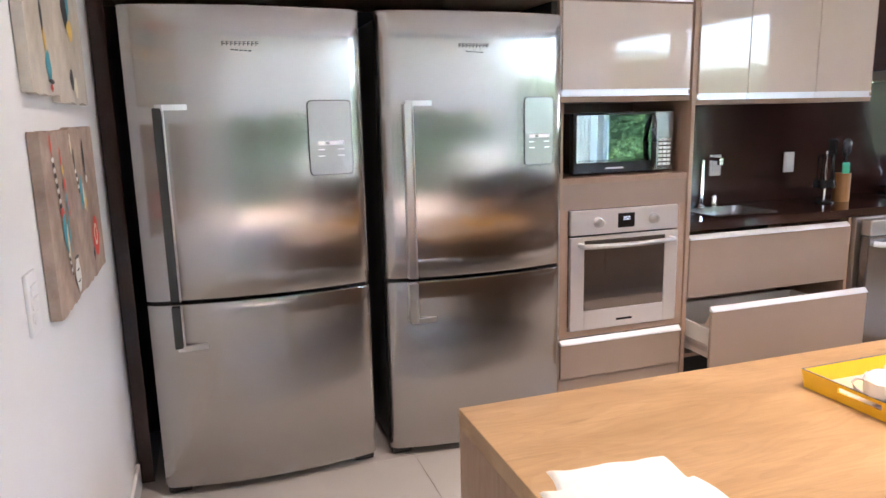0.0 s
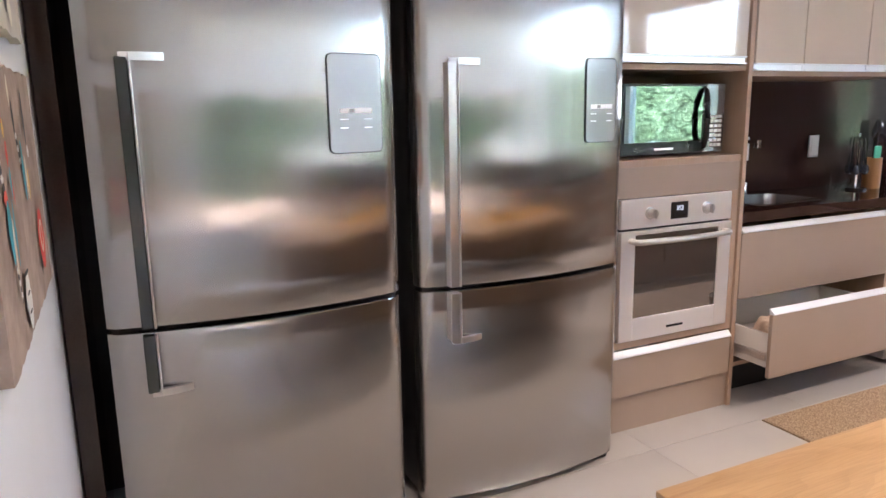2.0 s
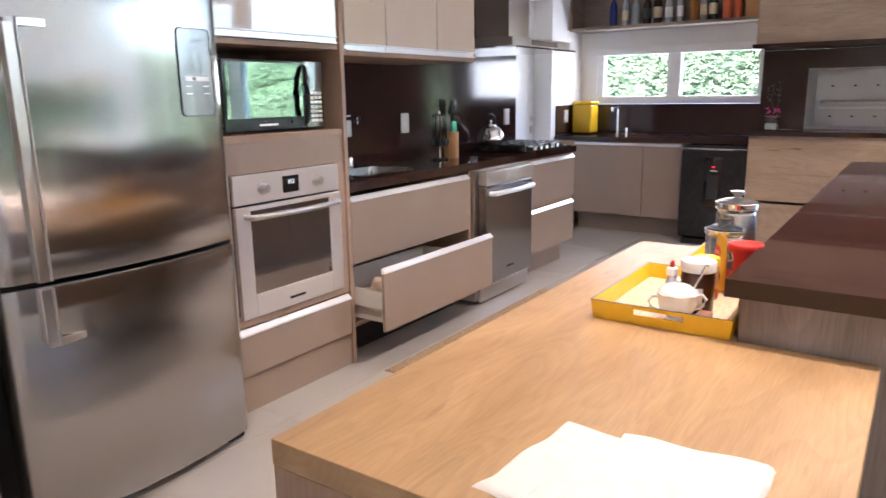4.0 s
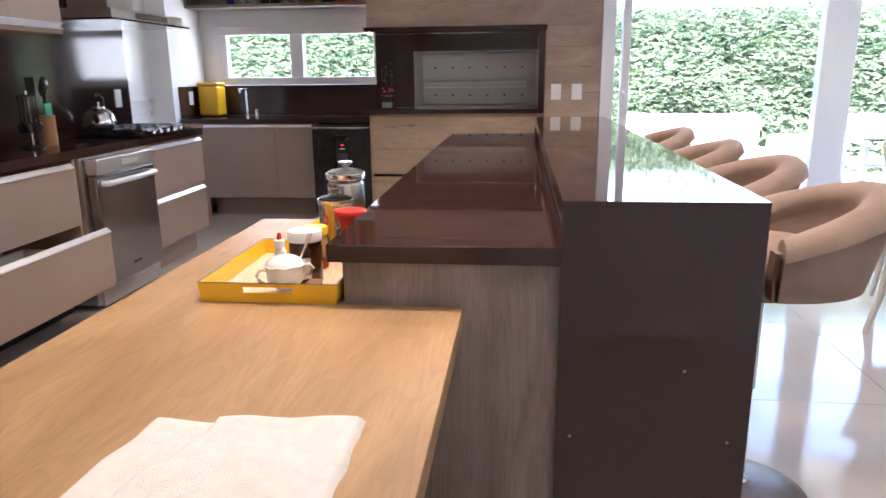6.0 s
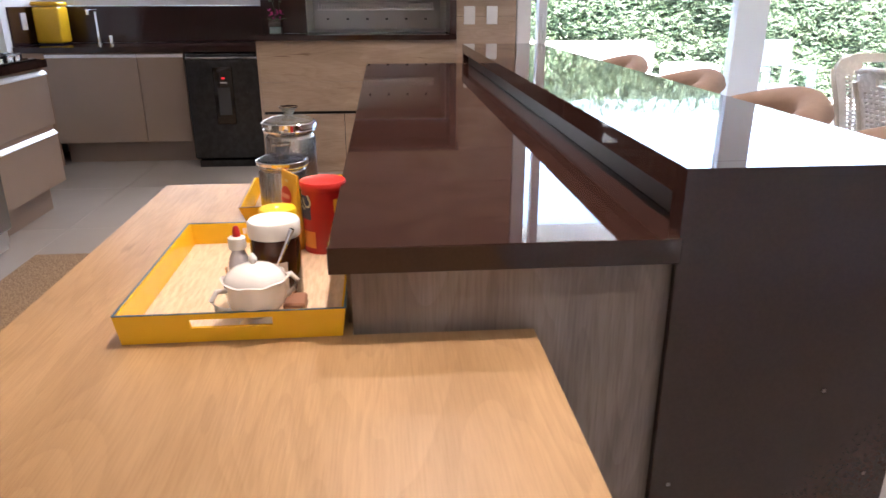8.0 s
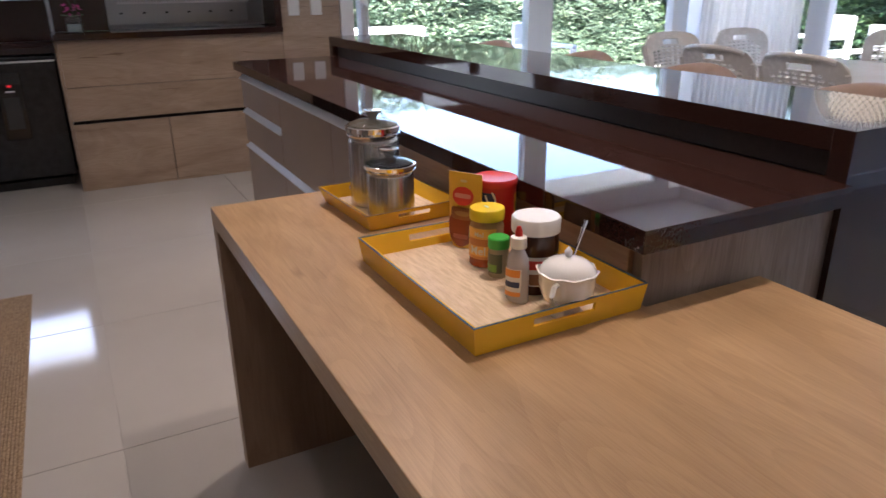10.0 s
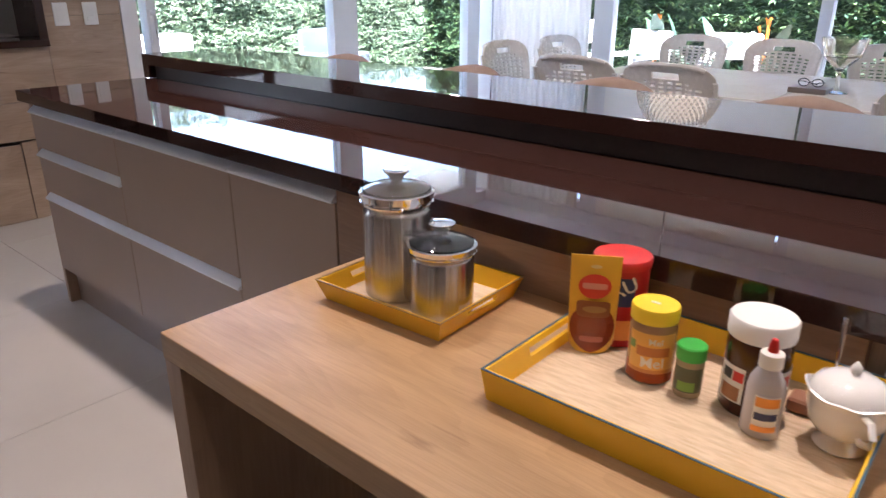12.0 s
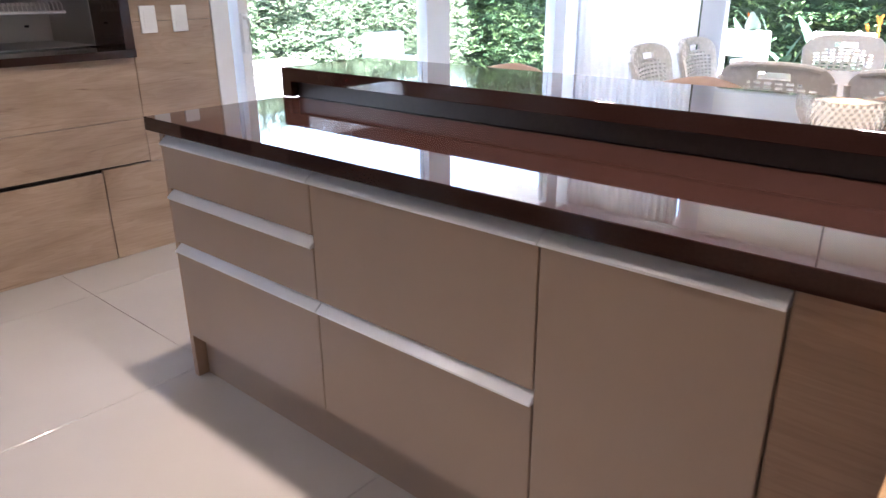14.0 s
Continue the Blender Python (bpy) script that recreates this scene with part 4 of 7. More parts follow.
bm = bmesh.new()
for y in grid_line(-0.47, 0.37, 44):
    tube(bm, [(4.545, y, 1.148), (4.552, y, 1.180), (4.57, y, 1.19), (4.90, y, 1.19)], 0.0035, 6)
box(bm, 4.538, 4.553, -0.48, 0.38, 1.136, 1.150, 0.002)
box(bm, 4.895, 4.91, -0.48, 0.38, 1.165, 1.195, 0.002)
part("grate", bm, STEEL_FINE, grill, "steel rod grate")

# ---- terrace, hedges ----
ground = structure("ground", boxbm(-60, 80, -80, 60, -0.30, -0.21), textured("lawn", (0.05, 0.09, 0.025), (0.09, 0.15, 0.04), freq=6, rough=(0.8, 0.95), bump=1.0, fine=200), "green lawn")
structure("terrace", boxbm(4.35, 7.9, -9.0, 5.0, -0.20, -0.02), textured("terrace_stone", (0.60, 0.59, 0.56), (0.68, 0.67, 0.64), freq=3, rough=(0.4, 0.6), bump=0.1), "pale stone terrace")
# paving colour is made up: its dark brown stands in for shadow
structure("terrace_south", boxbm(-6, 4.349, -7.7, SY - 0.2, -0.20, -0.02), material("terrace_shadow_brown", (0.10, 0.07, 0.05), 0.6), "terrace behind the house, dark brown in place of shadow")


def leafy(name, x0, x1, y0, y1, z0, z1, count, size, mat, label, seed, category="hedge", axis="x"):
    """A clipped hedge: many small pointed leaves in sprays over an uneven face, with a dark core."""
    rng = random.Random(seed)
    verts, faces = [], []
    for i in range(count):
        if axis == "x":
            x, y = x0 + (x1 - x0) * rng.random() ** 1.8, rng.uniform(y0, y1)
        else:
            y, x = y1 - (y1 - y0) * rng.random() ** 1.8, rng.uniform(x0, x1)
        z = rng.uniform(z0, z1)
        bulge = 0.16 * noise.noise(Vector((x * 1.3, y * 1.3, z * 1.3))) + 0.08 * noise.noise(Vector((x * 4, y * 4, z * 4)))
        if axis == "x":
            x -= bulge
        else:
            y += bulge
        c = Vector((x, y, z))
        n = 5
        yaw0 = rng.uniform(0, 6.28)
        tilt = rng.uniform(-0.5, 0.9)
        for k in range(n):
            a = yaw0 + k * 6.28 / n + rng.uniform(-0.3, 0.3)
            d = Vector((math.cos(a), math.sin(a), tilt + rng.uniform(-0.4, 0.4))).normalized()
            w = d.cross(Vector((rng.uniform(-0.4, 0.4), rng.uniform(-0.4, 0.4), 1))).normalized() * size * 0.17
            s = size * rng.uniform(0.7, 1.2)
            b = len(verts)
            verts += [c + d * s * 0.1, c + d * s * 0.5 + w, c + d * s, c + d * s * 0.5 - w]
            faces.append((b, b + 1, b + 2, b + 3))
    me = bpy.data.meshes.new(name)
    me.from_pydata([tuple(v) for v in verts], [], faces)
    me.materials.append(mat)
    ob = new(name, me)
    tagged(ob, label, category, kind="stuff")
    return ob


def leaf_material(name, dark, light, yellow):
    m = material(name, light, 0.45)
    nt = m.node_tree
    b = nt.nodes["Principled BSDF"]
    geo = nt.nodes.new("ShaderNodeNewGeometry")
    ramp = nt.nodes.new("ShaderNodeValToRGB")
    ramp.color_ramp.elements[0].color, ramp.color_ramp.elements[1].color = (*dark, 1), (*yellow, 1)
    e = ramp.color_ramp.elements.new(0.6)
    e.color = (*light, 1)
    nt.links.new(geo.outputs["Random Per Island"], ramp.inputs[0])
    nt.links.new(ramp.outputs[0], b.inputs["Base Color"])
    b.inputs["Transmission Weight"].default_value = 0.0
    return m


# leaf greens are paled to stand in for the haze on the panes
HEDGE = leaf_material("hedge_leaf_hazed", (0.13, 0.20, 0.14), (0.20, 0.275, 0.18), (0.31, 0.37, 0.21))
CONIFER = leaf_material("conifer_leaf", (0.03, 0.07, 0.035), (0.08, 0.15, 0.065), (0.18, 0.27, 0.10))
# core colour stands in for the shadow between leaves, paled for the same haze
CORE = material("hedge_core_shadow", (0.10, 0.14, 0.10), 0.9)
solid("hedge_inside", boxbm(8.35, 9.2, -8.5, 5.0, -0.2, 2.05), CORE, "plain box in the clipped hedge, coloured as shadow between the leaves", "hedge")
leafy("hedge", 7.95, 8.5, -8.4, 4.2, -0.15, 2.2, 60000, 0.060, HEDGE, "tall clipped bright green hedge behind the terrace", 4)
solid("hedge_inside", boxbm(-6, 8.3, -9.0, -8.15, -0.2, 2.45), CORE, "plain box in the garden hedge, coloured as shadow between the leaves", "hedge")
leafy("hedge", -5.5, 8.0, -8.4, -7.75, -0.15, 2.6, 24000, 0.11, CONIFER, "tall dark green garden hedge behind the south terrace", 9, axis="y")

# ---- ceiling spotlights and chandelier ----
SPOT = glowing("spot_glow", (1.0, 0.84, 0.66), 1.2)
# the kitchen and dining spots are unseen, added as dim warm fill
spots = [(-0.9, 0.9, "fridge"), (0.5, 0.95, "kitchen"), (1.9, 0.95, "kitchen"), (3.4, 1.2, "kitchen"), (0.24, -0.23, "island"), (1.40, -0.23, "island"), (2.56, -0.23, "island"), (-0.9, -1.6, "dining"), (0.6, -2.2, "dining"), (2.6, -2.2, "dining")]
first = None
for sx, sy, row in spots:
    if first is None:
        first = thing("ceiling_spotlight", (sx, sy, CZ), "round white recessed warm ceiling spotlight", "ceiling light", "ceiling spotlights")
        part("rim", lathe(bmesh.new(), [(0.050, -0.001), (0.062, -0.001), (0.062, -0.008), (0.050, -0.008), (0.050, -0.001)], n=28), WHITEPVC, first, smooth=True, local=True)
        part("lens", lathe(bmesh.new(), [(0, -0.003), (0.049, -0.003), (0.049, -0.001), (0, -0.001)], n=28), SPOT, first, local=True)
    else:
        copy_thing(first, Matrix.Translation((sx, sy, CZ)))
    d = bpy.data.lights.new("spot_lamp", "AREA")
    d.shape, d.size, d.energy, d.color, d.spread = "DISK", 0.09, SPOT_POWER[row], (1.0, 0.82, 0.64), radians(120)
    lamp = new("spot_lamp", d)
    lamp.location = (sx, sy, CZ - 0.012)

CRYSTAL = glass("crystal", (1.0, 0.96, 0.88), 0.05, 1.5)
ch = thing("chandelier", (1.73, -3.33, 1.31), "lit crystal bead chandelier drum over the dining table", "chandelier")
bm = bmesh.new()
for k in range(9):
    zz = 0.022 * k
    r = 0.25 - 0.0011 * (k * k)
    for i in range(44):
        a = 2 * math.pi * (i + 0.5 * (k % 2)) / 44
        bmesh.ops.create_icosphere(bm, subdivisions=1, radius=0.011, matrix=Matrix.Translation((1.73 + r * math.cos(a), -3.33 + r * math.sin(a), 1.325 + zz)))
beads = part("beads", bm, CRYSTAL, ch, "rows of clear crystal beads", smooth=True, kind="stuff")
bm = bmesh.new()
for zz, r in ((1.313, 0.252), (1.522, 0.18)):
    pts = [(1.73 + r * math.cos(2 * math.pi * k / 32), -3.33 + r * math.sin(2 * math.pi * k / 32), zz) for k in range(33)]
    tube(bm, pts, 0.005, 6, cap=False)
part("ring", bm, CHROME, ch, smooth=True)
for k in range(4):
    a = math.pi / 4 + math.pi / 2 * k
    bm = lathe(bmesh.new(), [(0, -0.03), (0.016, -0.024), (0.022, 0), (0.016, 0.022), (0, 0.03)], 1.73 + 0.11 * math.cos(a), -3.33 + 0.11 * math.sin(a), 1.42, 14)
    part("bulb", bm, glowing("bulb_glow", (1.0, 0.82, 0.6), 1.5), ch, "warm lit bulb", smooth=True)
# glowing drum is added inside so that the beads look lit
part("fill_drum", lathe(bmesh.new(), [(0.10, 1.335), (0.175, 1.34), (0.17, 1.44), (0.13, 1.50), (0, 1.505)], 1.73, -3.33, 0, 32), glowing("bead_fill_glow", (1.0, 0.86, 0.66), 0.10), ch, "warm glowing drum added inside to light the beads", smooth=True)
bm = tube(bmesh.new(), [(1.73, -3.33, 1.52), (1.73, -3.33, CZ)], 0.006, 8)
part("stem", bm, CHROME, ch, smooth=True)

# ---- hob, kettle, hood ----
hob = thing("gas_hob", (3.02, 2.12, 0.89), "black glass gas hob with cast iron grates on the worktop", "hob")
part("plate", boxbm(2.68, 3.40, 1.90, 2.36, 0.8905, 0.899, 0.003), BLACKGLASS, hob)
for hx, hy, hr in ((2.84, 2.25, 0.045), (2.84, 2.02, 0.035), (3.24, 2.25, 0.035), (3.24, 2.02, 0.045), (3.04, 2.13, 0.055)):
    part("burner", lathe(bmesh.new(), [(0, 0), (hr, 0), (hr, 0.010), (hr * 0.8, 0.012), (hr * 0.8, 0.020), (0, 0.021)], hx, hy, 0.8995, 24), BLACKPLASTIC, hob, "black burner cap", smooth=True)
for gx in (2.84, 3.04, 3.24):
    bm = bmesh.new()
    for y in (1.95, 2.50):
        tube(bm, [(gx - 0.085, y, 0.90), (gx - 0.085, y, 0.928), (gx + 0.085, y, 0.928), (gx + 0.085, y, 0.90)], 0.005, 8)
    for dx in (-0.085, 0.085, 0.0):
        tube(bm, [(gx + dx, 1.95, 0.928), (gx + dx, 2.50, 0.928)], 0.005, 8)
    for y in (2.02, 2.13, 2.25):
        tube(bm, [(gx - 0.085, y, 0.932), (gx - 0.03, y, 0.932)], 0.0045, 8)
        tube(bm, [(gx + 0.03, y, 0.932), (gx + 0.085, y, 0.932)], 0.0045, 8)
    part("grate", bm, BLACKPLASTIC, hob, "black cast iron pan grate", smooth=True)
for k in range(5):
    part("knob", lathe(bmesh.new(), [(0.0, 0.022), (0.013, 0.022), (0.016, 0.018), (0.017, 0.0)], 2.86 + 0.09 * k, 1.925, 0.899, 16), CHROME, hob, smooth=True)

kettle = thing("kettle", (2.80, 2.25, 0.934), "shiny steel whistling kettle with a black handle, on the hob", "kettle")
KX, KY, KZ = 2.80, 2.25, 0.936
part("body", lathe(bmesh.new(), [(0, 0), (0.082, 0), (0.094, 0.012), (0.097, 0.040), (0.088, 0.080), (0.064, 0.112), (0.040, 0.125), (0, 0.127)], KX, KY, KZ, 36), CHROME, kettle, "polished steel body", smooth=True)
part("lid", lathe(bmesh.new(), [(0.040, 0.125), (0.036, 0.136), (0.010, 0.140), (0.008, 0.150), (0.014, 0.156), (0.010, 0.166), (0, 0.168)], KX, KY, KZ, 28), CHROME, kettle, smooth=True)
part("spout", tube(bmesh.new(), [(KX - 0.075, KY - 0.03, KZ + 0.05), (KX - 0.105, KY - 0.045, KZ + 0.078), (KX - 0.128, KY - 0.052, KZ + 0.110)], [0.022, 0.016, 0.011], 14), CHROME, kettle, smooth=True)
part("handle", tube(bmesh.new(), [(KX - 0.055, KY, KZ + 0.115), (KX - 0.060, KY, KZ + 0.170), (KX - 0.035, KY, KZ + 0.205), (KX + 0.015, KY, KZ + 0.212), (KX + 0.052, KY, KZ + 0.185), (KX + 0.062, KY, KZ + 0.115)], 0.0095, 12), BLACKPLASTIC, kettle, smooth=True)

hood = thing("range_hood", (2.98, 2.15, 1.56), "stainless steel range hood with a chimney over the hob", "range hood")
part("canopy", boxbm(2.54, 3.42, 1.93, 2.39, 1.590, 1.648, 0.003), STEEL_FINE, hood)
part("glass_edge", boxbm(2.50, 3.46, 1.90, 2.39, 1.578, 1.589, 0.002), CLEAR, hood)
part("chimney", boxbm(2.83, 3.13, 2.12, 2.39, 1.649, CZ - 0.002, 0.003), STEEL_FINE, hood)
part("control_strip", boxbm(2.80, 3.20, 1.927, 1.931, 1.600, 1.636), material("hood_strip", (0.16, 0.13, 0.11), 0.25, 0.5), hood)

# ---- sink and taps ----
sink = thing("kitchen_sink", (1.31, 2.13, 0.89), "round-cornered stainless steel sink bowl set in the worktop", "sink")
bm = bmesh.new()
def rr(x0, x1, y0, y1, r, z, n=6):
    out = []
    for cx, cy, a0 in ((x1 - r, y1 - r, 0), (x0 + r, y1 - r, 90), (x0 + r, y0 + r, 180), (x1 - r, y0 + r, 270)):
        for k in range(n + 1):
            a = radians(a0 + 90 * k / n)
            out.append(bm.verts.new((cx + r * math.cos(a), cy + r * math.sin(a), z)))
    return out
loops = [rr(1.085, 1.535, 1.965, 2.295, 0.05, 0.8915), rr(1.088, 1.532, 1.968, 2.292, 0.05, 0.894), rr(1.105, 1.515, 1.985, 2.275, 0.05, 0.893), rr(1.112, 1.508, 1.992, 2.268, 0.055, 0.80), rr(1.14, 1.48, 2.02, 2.24, 0.05, 0.745)]
for a, b in zip(loops, loops[1:]):
    for k in range(len(a)):
        bm.faces.new((a[k], a[(k + 1) % len(a)], b[(k + 1) % len(a)], b[k]))
bm.faces.new(loops[-1])
part("bowl", bm, STEEL_DARK, sink, smooth=True)


def faucet(name, x, y, z, h, reach, label, dx=0, dy=-1):
    root = thing(name, (x, y, z), label, "tap", "kitchen taps")
    part("base", lathe(bmesh.new(), [(0, 0), (0.024, 0), (0.024, 0.010), (0.014, 0.014), (0.014, 0.05), (0, 0.05)], x, y, z, 20), CHROME, root, smooth=True)
    bm = bmesh.new()
    box(bm, x - 0.011, x + 0.011, y - 0.011, y + 0.011, z + 0.045, z + h, 0.003)
    part("riser", bm, CHROME, root)
    bm = bmesh.new()
    if dy:
        box(bm, x - 0.014, x + 0.014, y - reach, y + 0.012, z + h, z + h + 0.018, 0.003)
        box(bm, x - 0.012, x + 0.012, y - reach, y - reach + 0.026, z + h - 0.022, z + h, 0.003)
    else:
        box(bm, x - reach, x + 0.012, y - 0.014, y + 0.014, z + h, z + h + 0.018, 0.003)
        box(bm, x - reach, x - reach + 0.026, y - 0.012, y + 0.012, z + h - 0.022, z + h, 0.003)
    part("spout", bm, CHROME, root)
    bm = lathe(bmesh.new(), [(0, 0), (0.018, 0), (0.018, 0.055), (0.014, 0.062), (0, 0.062)], x + (0.09 if dy else 0), y - (0 if dy else 0.09), z, 18)
    part("lever", bm, CHROME, root, smooth=True)
    return root


faucet("tap", 1.30, 2.335, 0.89, 0.27, 0.16, "tall chrome swan tap beside the sink")
faucet("tap", 5.02, 2.14, 0.885, 0.24, 0.16, "tall square chrome tap under the kitchen window", dy=0)


def socket_plate(name, c, face, w, h, label, cat="power outlet", group="outlets"):
    """A white wall plate; face is the axis it looks along, '-y', '-x' or '+x'."""
    root = thing(name, c, label, cat, group)
    t = 0.009
    def b(u0, u1, z0, z1, d0, d1, bev=0.001):
        if face == "-y":
            return boxbm(c[0] + u0, c[0] + u1, c[1] - d1, c[1] - d0, c[2] + z0, c[2] + z1, bev)
        if face == "-x":
            return boxbm(c[0] - d1, c[0] - d0, c[1] + u0, c[1] + u1, c[2] + z0, c[2] + z1, bev)
        return boxbm(c[0] + d0, c[0] + d1, c[1] + u0, c[1] + u1, c[2] + z0, c[2] + z1, bev)
    part("plate", b(-w / 2, w / 2, -h / 2, h / 2, 0, t, 0.002), WHITEPLASTIC, root)
    for z in (-0.22, 0.0, 0.22):
        part("rocker", b(-w * 0.30, w * 0.30, (z - 0.095) * h, (z + 0.095) * h, t, t + 0.003), WHITEPLASTIC, root)
    return root


socket_plate("outlet", (1.435, NY - 0.015, 1.12), "-y", 0.078, 0.122, "white double outlet on the brown splashback")
socket_plate("outlet", (1.98, NY - 0.015, 1.115), "-y", 0.078, 0.122, "white double outlet on the brown splashback")
socket_plate("outlet", (3.28, NY - 0.015, 1.11), "-y", 0.078, 0.122, "white double outlet beside the hob")
socket_plate("outlet", (4.80, BY - 0.013, 1.06), "-y", 0.078, 0.122, "white double outlet on the side splashback")
socket_plate("light_switch", (EX, -0.705, 1.108), "-x", 0.078, 0.122, "white switch plate on the oak wall", "light switch", "switches")
socket_plate("light_switch", (EX, -0.865, 1.108), "-x", 0.078, 0.122, "white switch plate on the oak wall", "light switch", "switches")
socket_plate("light_switch", (WX, 0.60, 1.085), "+x", 0.08, 0.13, "white switch plate on the white wall", "light switch", "switches")

# ---- knife block and utensils ----
BAMBOO = wood("bamboo", (0.42, 0.20, 0.07), (0.58, 0.32, 0.13), "z")
cup = solid("utensil_cup", lathe(bmesh.new(), [(0, 0), (0.043, 0), (0.045, 0.004), (0.046, 0.165), (0.041, 0.165), (0.040, 0.01), (0, 0.01)], 2.16, 2.16, 0.8905, 28), BAMBOO, "round bamboo utensil cup on the worktop", "utensil cup", smooth=True)
GREEN = material("green_silicone", (0.06, 0.50, 0.30), 0.4)
def utensil(name, px, py, top, lean, head, mat, label):
    root = thing(name, (px, py, 0.905), label, "kitchen utensil", "utensils")
    p0, p1 = (px, py, 0.905), (px + lean[0], py + lean[1], top)
    part("handle", tube(bmesh.new(), [p0, p1], 0.006, 8), mat, root, smooth=True)
    bm = bmesh.new()
    if head == "spoon":
        lathe(bm, [(0, -0.042), (0.022, -0.034), (0.034, -0.010), (0.034, 0.012), (0.022, 0.034), (0, 0.042)], p1[0], p1[1], top + 0.03, 16, 1.0, 0.28)
    elif head == "slotted":
        for k in range(5):
            box(bm, p1[0] - 0.034 + 0.0145 * k, p1[0] - 0.025 + 0.0145 * k, p1[1] - 0.003, p1[1] + 0.003, top, top + 0.080, 0.001)
        box(bm, p1[0] - 0.034, p1[0] + 0.033, p1[1] - 0.003, p1[1] + 0.003, top - 0.012, top + 0.002, 0.001)
        box(bm, p1[0] - 0.034, p1[0] + 0.033, p1[1] - 0.003, p1[1] + 0.003, top + 0.078, top + 0.090, 0.001)
    else:
        box(bm, p1[0] - 0.028, p1[0] + 0.028, p1[1] - 0.004, p1[1] + 0.004, top - 0.01, top + 0.075, 0.004)
    part("head", bm, mat, root, smooth=40)
utensil("ladle", 2.155, 2.155, 1.19, (0.02, 0.0), "spoon", BLACKPLASTIC, "black plastic ladle in the bamboo cup")
utensil("serving_spoon", 2.175, 2.170, 1.16, (0.035, 0.02), "spoon", BLACKPLASTIC, "black plastic serving spoon in the bamboo cup")
utensil("spatula", 2.145, 2.145, 1.045, (0.01, -0.01), "flat", GREEN, "green silicone spatula in the bamboo cup")
utensil("skimmer", 2.14, 2.175, 1.17, (-0.05, 0.0), "slotted", BLACKPLASTIC, "black slotted skimmer in the bamboo cup")
stand = thing("utensil_stand", (2.03, 2.16, 0.89), "black hanging utensil stand with black ladles", "utensil stand")
part("base", lathe(bmesh.new(), [(0, 0), (0.055, 0), (0.055, 0.010), (0.02, 0.016), (0, 0.016)], 2.03, 2.16, 0.8905, 24), BLACKPLASTIC, stand, smooth=True)
part("pole", tube(bmesh.new(), [(2.03, 2.16, 0.90), (2.03, 2.16, 1.19)], 0.008, 10), CHROME, stand, smooth=True)
for k in range(5):
    a = 2 * math.pi * k / 5
    px, py = 2.03 + 0.042 * math.cos(a), 2.16 + 0.042 * math.sin(a)
    bm = tube(bmesh.new(), [(2.03, 2.16, 1.17), (px, py, 1.165), (px, py, 1.02)], 0.005, 8)
    lathe(bm, [(0, -0.03), (0.02, -0.022), (0.028, 0), (0.02, 0.022), (0, 0.03)], px, py, 1.0, 12, 1.0, 0.5)
    part("ladle", bm, BLACKPLASTIC, stand, smooth=True)

# ---- yellow bin, vase, bottles ----
ybin = thing("waste_bin", (4.995, 2.467, 0.885), "square yellow worktop waste bin with a hinged lid", "waste bin")
part("body", boxbm(4.90, 5.09, 2.37, 2.565, 0.895, 1.165, 0.018, 3), YELLOW, ybin, smooth=True)
part("lid", boxbm(4.896, 5.094, 2.366, 2.569, 1.168, 1.200, 0.014, 3), YELLOW, ybin, smooth=True)
part("foot", boxbm(4.91, 5.08, 2.38, 2.555, 0.8855, 0.896), BLACKPLASTIC, ybin)
vase = thing("glass_vase", (4.33, 0.66, 0.98), "square clear glass vase with pink orchids, on the grill counter", "vase")
bm = bmesh.new()
for a in ((4.285, 4.375, 0.615, 0.619), (4.285, 4.375, 0.701, 0.705), (4.285, 4.289, 0.619, 0.701), (4.371, 4.375, 0.619, 0.701)):
    box(bm, *a, 0.988, 1.075)
box(bm, 4.285, 4.375, 0.615, 0.705, 0.981, 0.988)
part("vessel", bm, CLEAR, vase)
part("filling", boxbm(4.292, 4.368, 0.622, 0.698, 0.989, 1.03), textured("pale_pebbles", (0.35, 0.5, 0.5), (0.6, 0.7, 0.68), freq=120, rough=(0.3, 0.6)), vase)
STEM = material("stem_dark", (0.05, 0.06, 0.03), 0.6)
bm = tube(bmesh.new(), [(4.33, 0.66, 1.0), (4.33, 0.655, 1.12), (4.33, 0.68, 1.22), (4.33, 0.66, 1.32)], 0.0025, 6)
tube(bm, [(4.34, 0.65, 1.0), (4.34, 0.63, 1.15), (4.34, 0.62, 1.30)], 0.002, 6)
rng = random.Random(5)
for k in range(26):
    p = Vector((4.33 + rng.uniform(-0.02, 0.02), 0.655 + rng.uniform(-0.05, 0.05), 1.20 + rng.uniform(0, 0.14)))
    bmesh.ops.create_icosphere(bm, subdivisions=1, radius=rng.uniform(0.004, 0.008), matrix=Matrix.Translation(p))
part("stems", bm, STEM, vase)
bm = bmesh.new()
for k in range(16):
    c = Vector((4.325 + rng.uniform(-0.02, 0.02), 0.655 + rng.uniform(-0.045, 0.045), 1.105 + rng.uniform(-0.02, 0.035)))
    for j in range(3):
        d = Vector((rng.uniform(-1, 1), rng.uniform(-1, 1), rng.uniform(-0.3, 1))).normalized() * 0.018
        w = d.cross(Vector((rng.uniform(-1, 1), 0.3, 1))).normalized() * 0.008
        bm.faces.new([bm.verts.new(c + v) for v in (Vector((0, 0, 0)), d * 0.6 + w, d, d * 0.6 - w)])
part("flowers", bm, material("orchid_pink", (0.72, 0.07, 0.34), 0.5), vase, "pink orchid petals")
bm = bmesh.new()
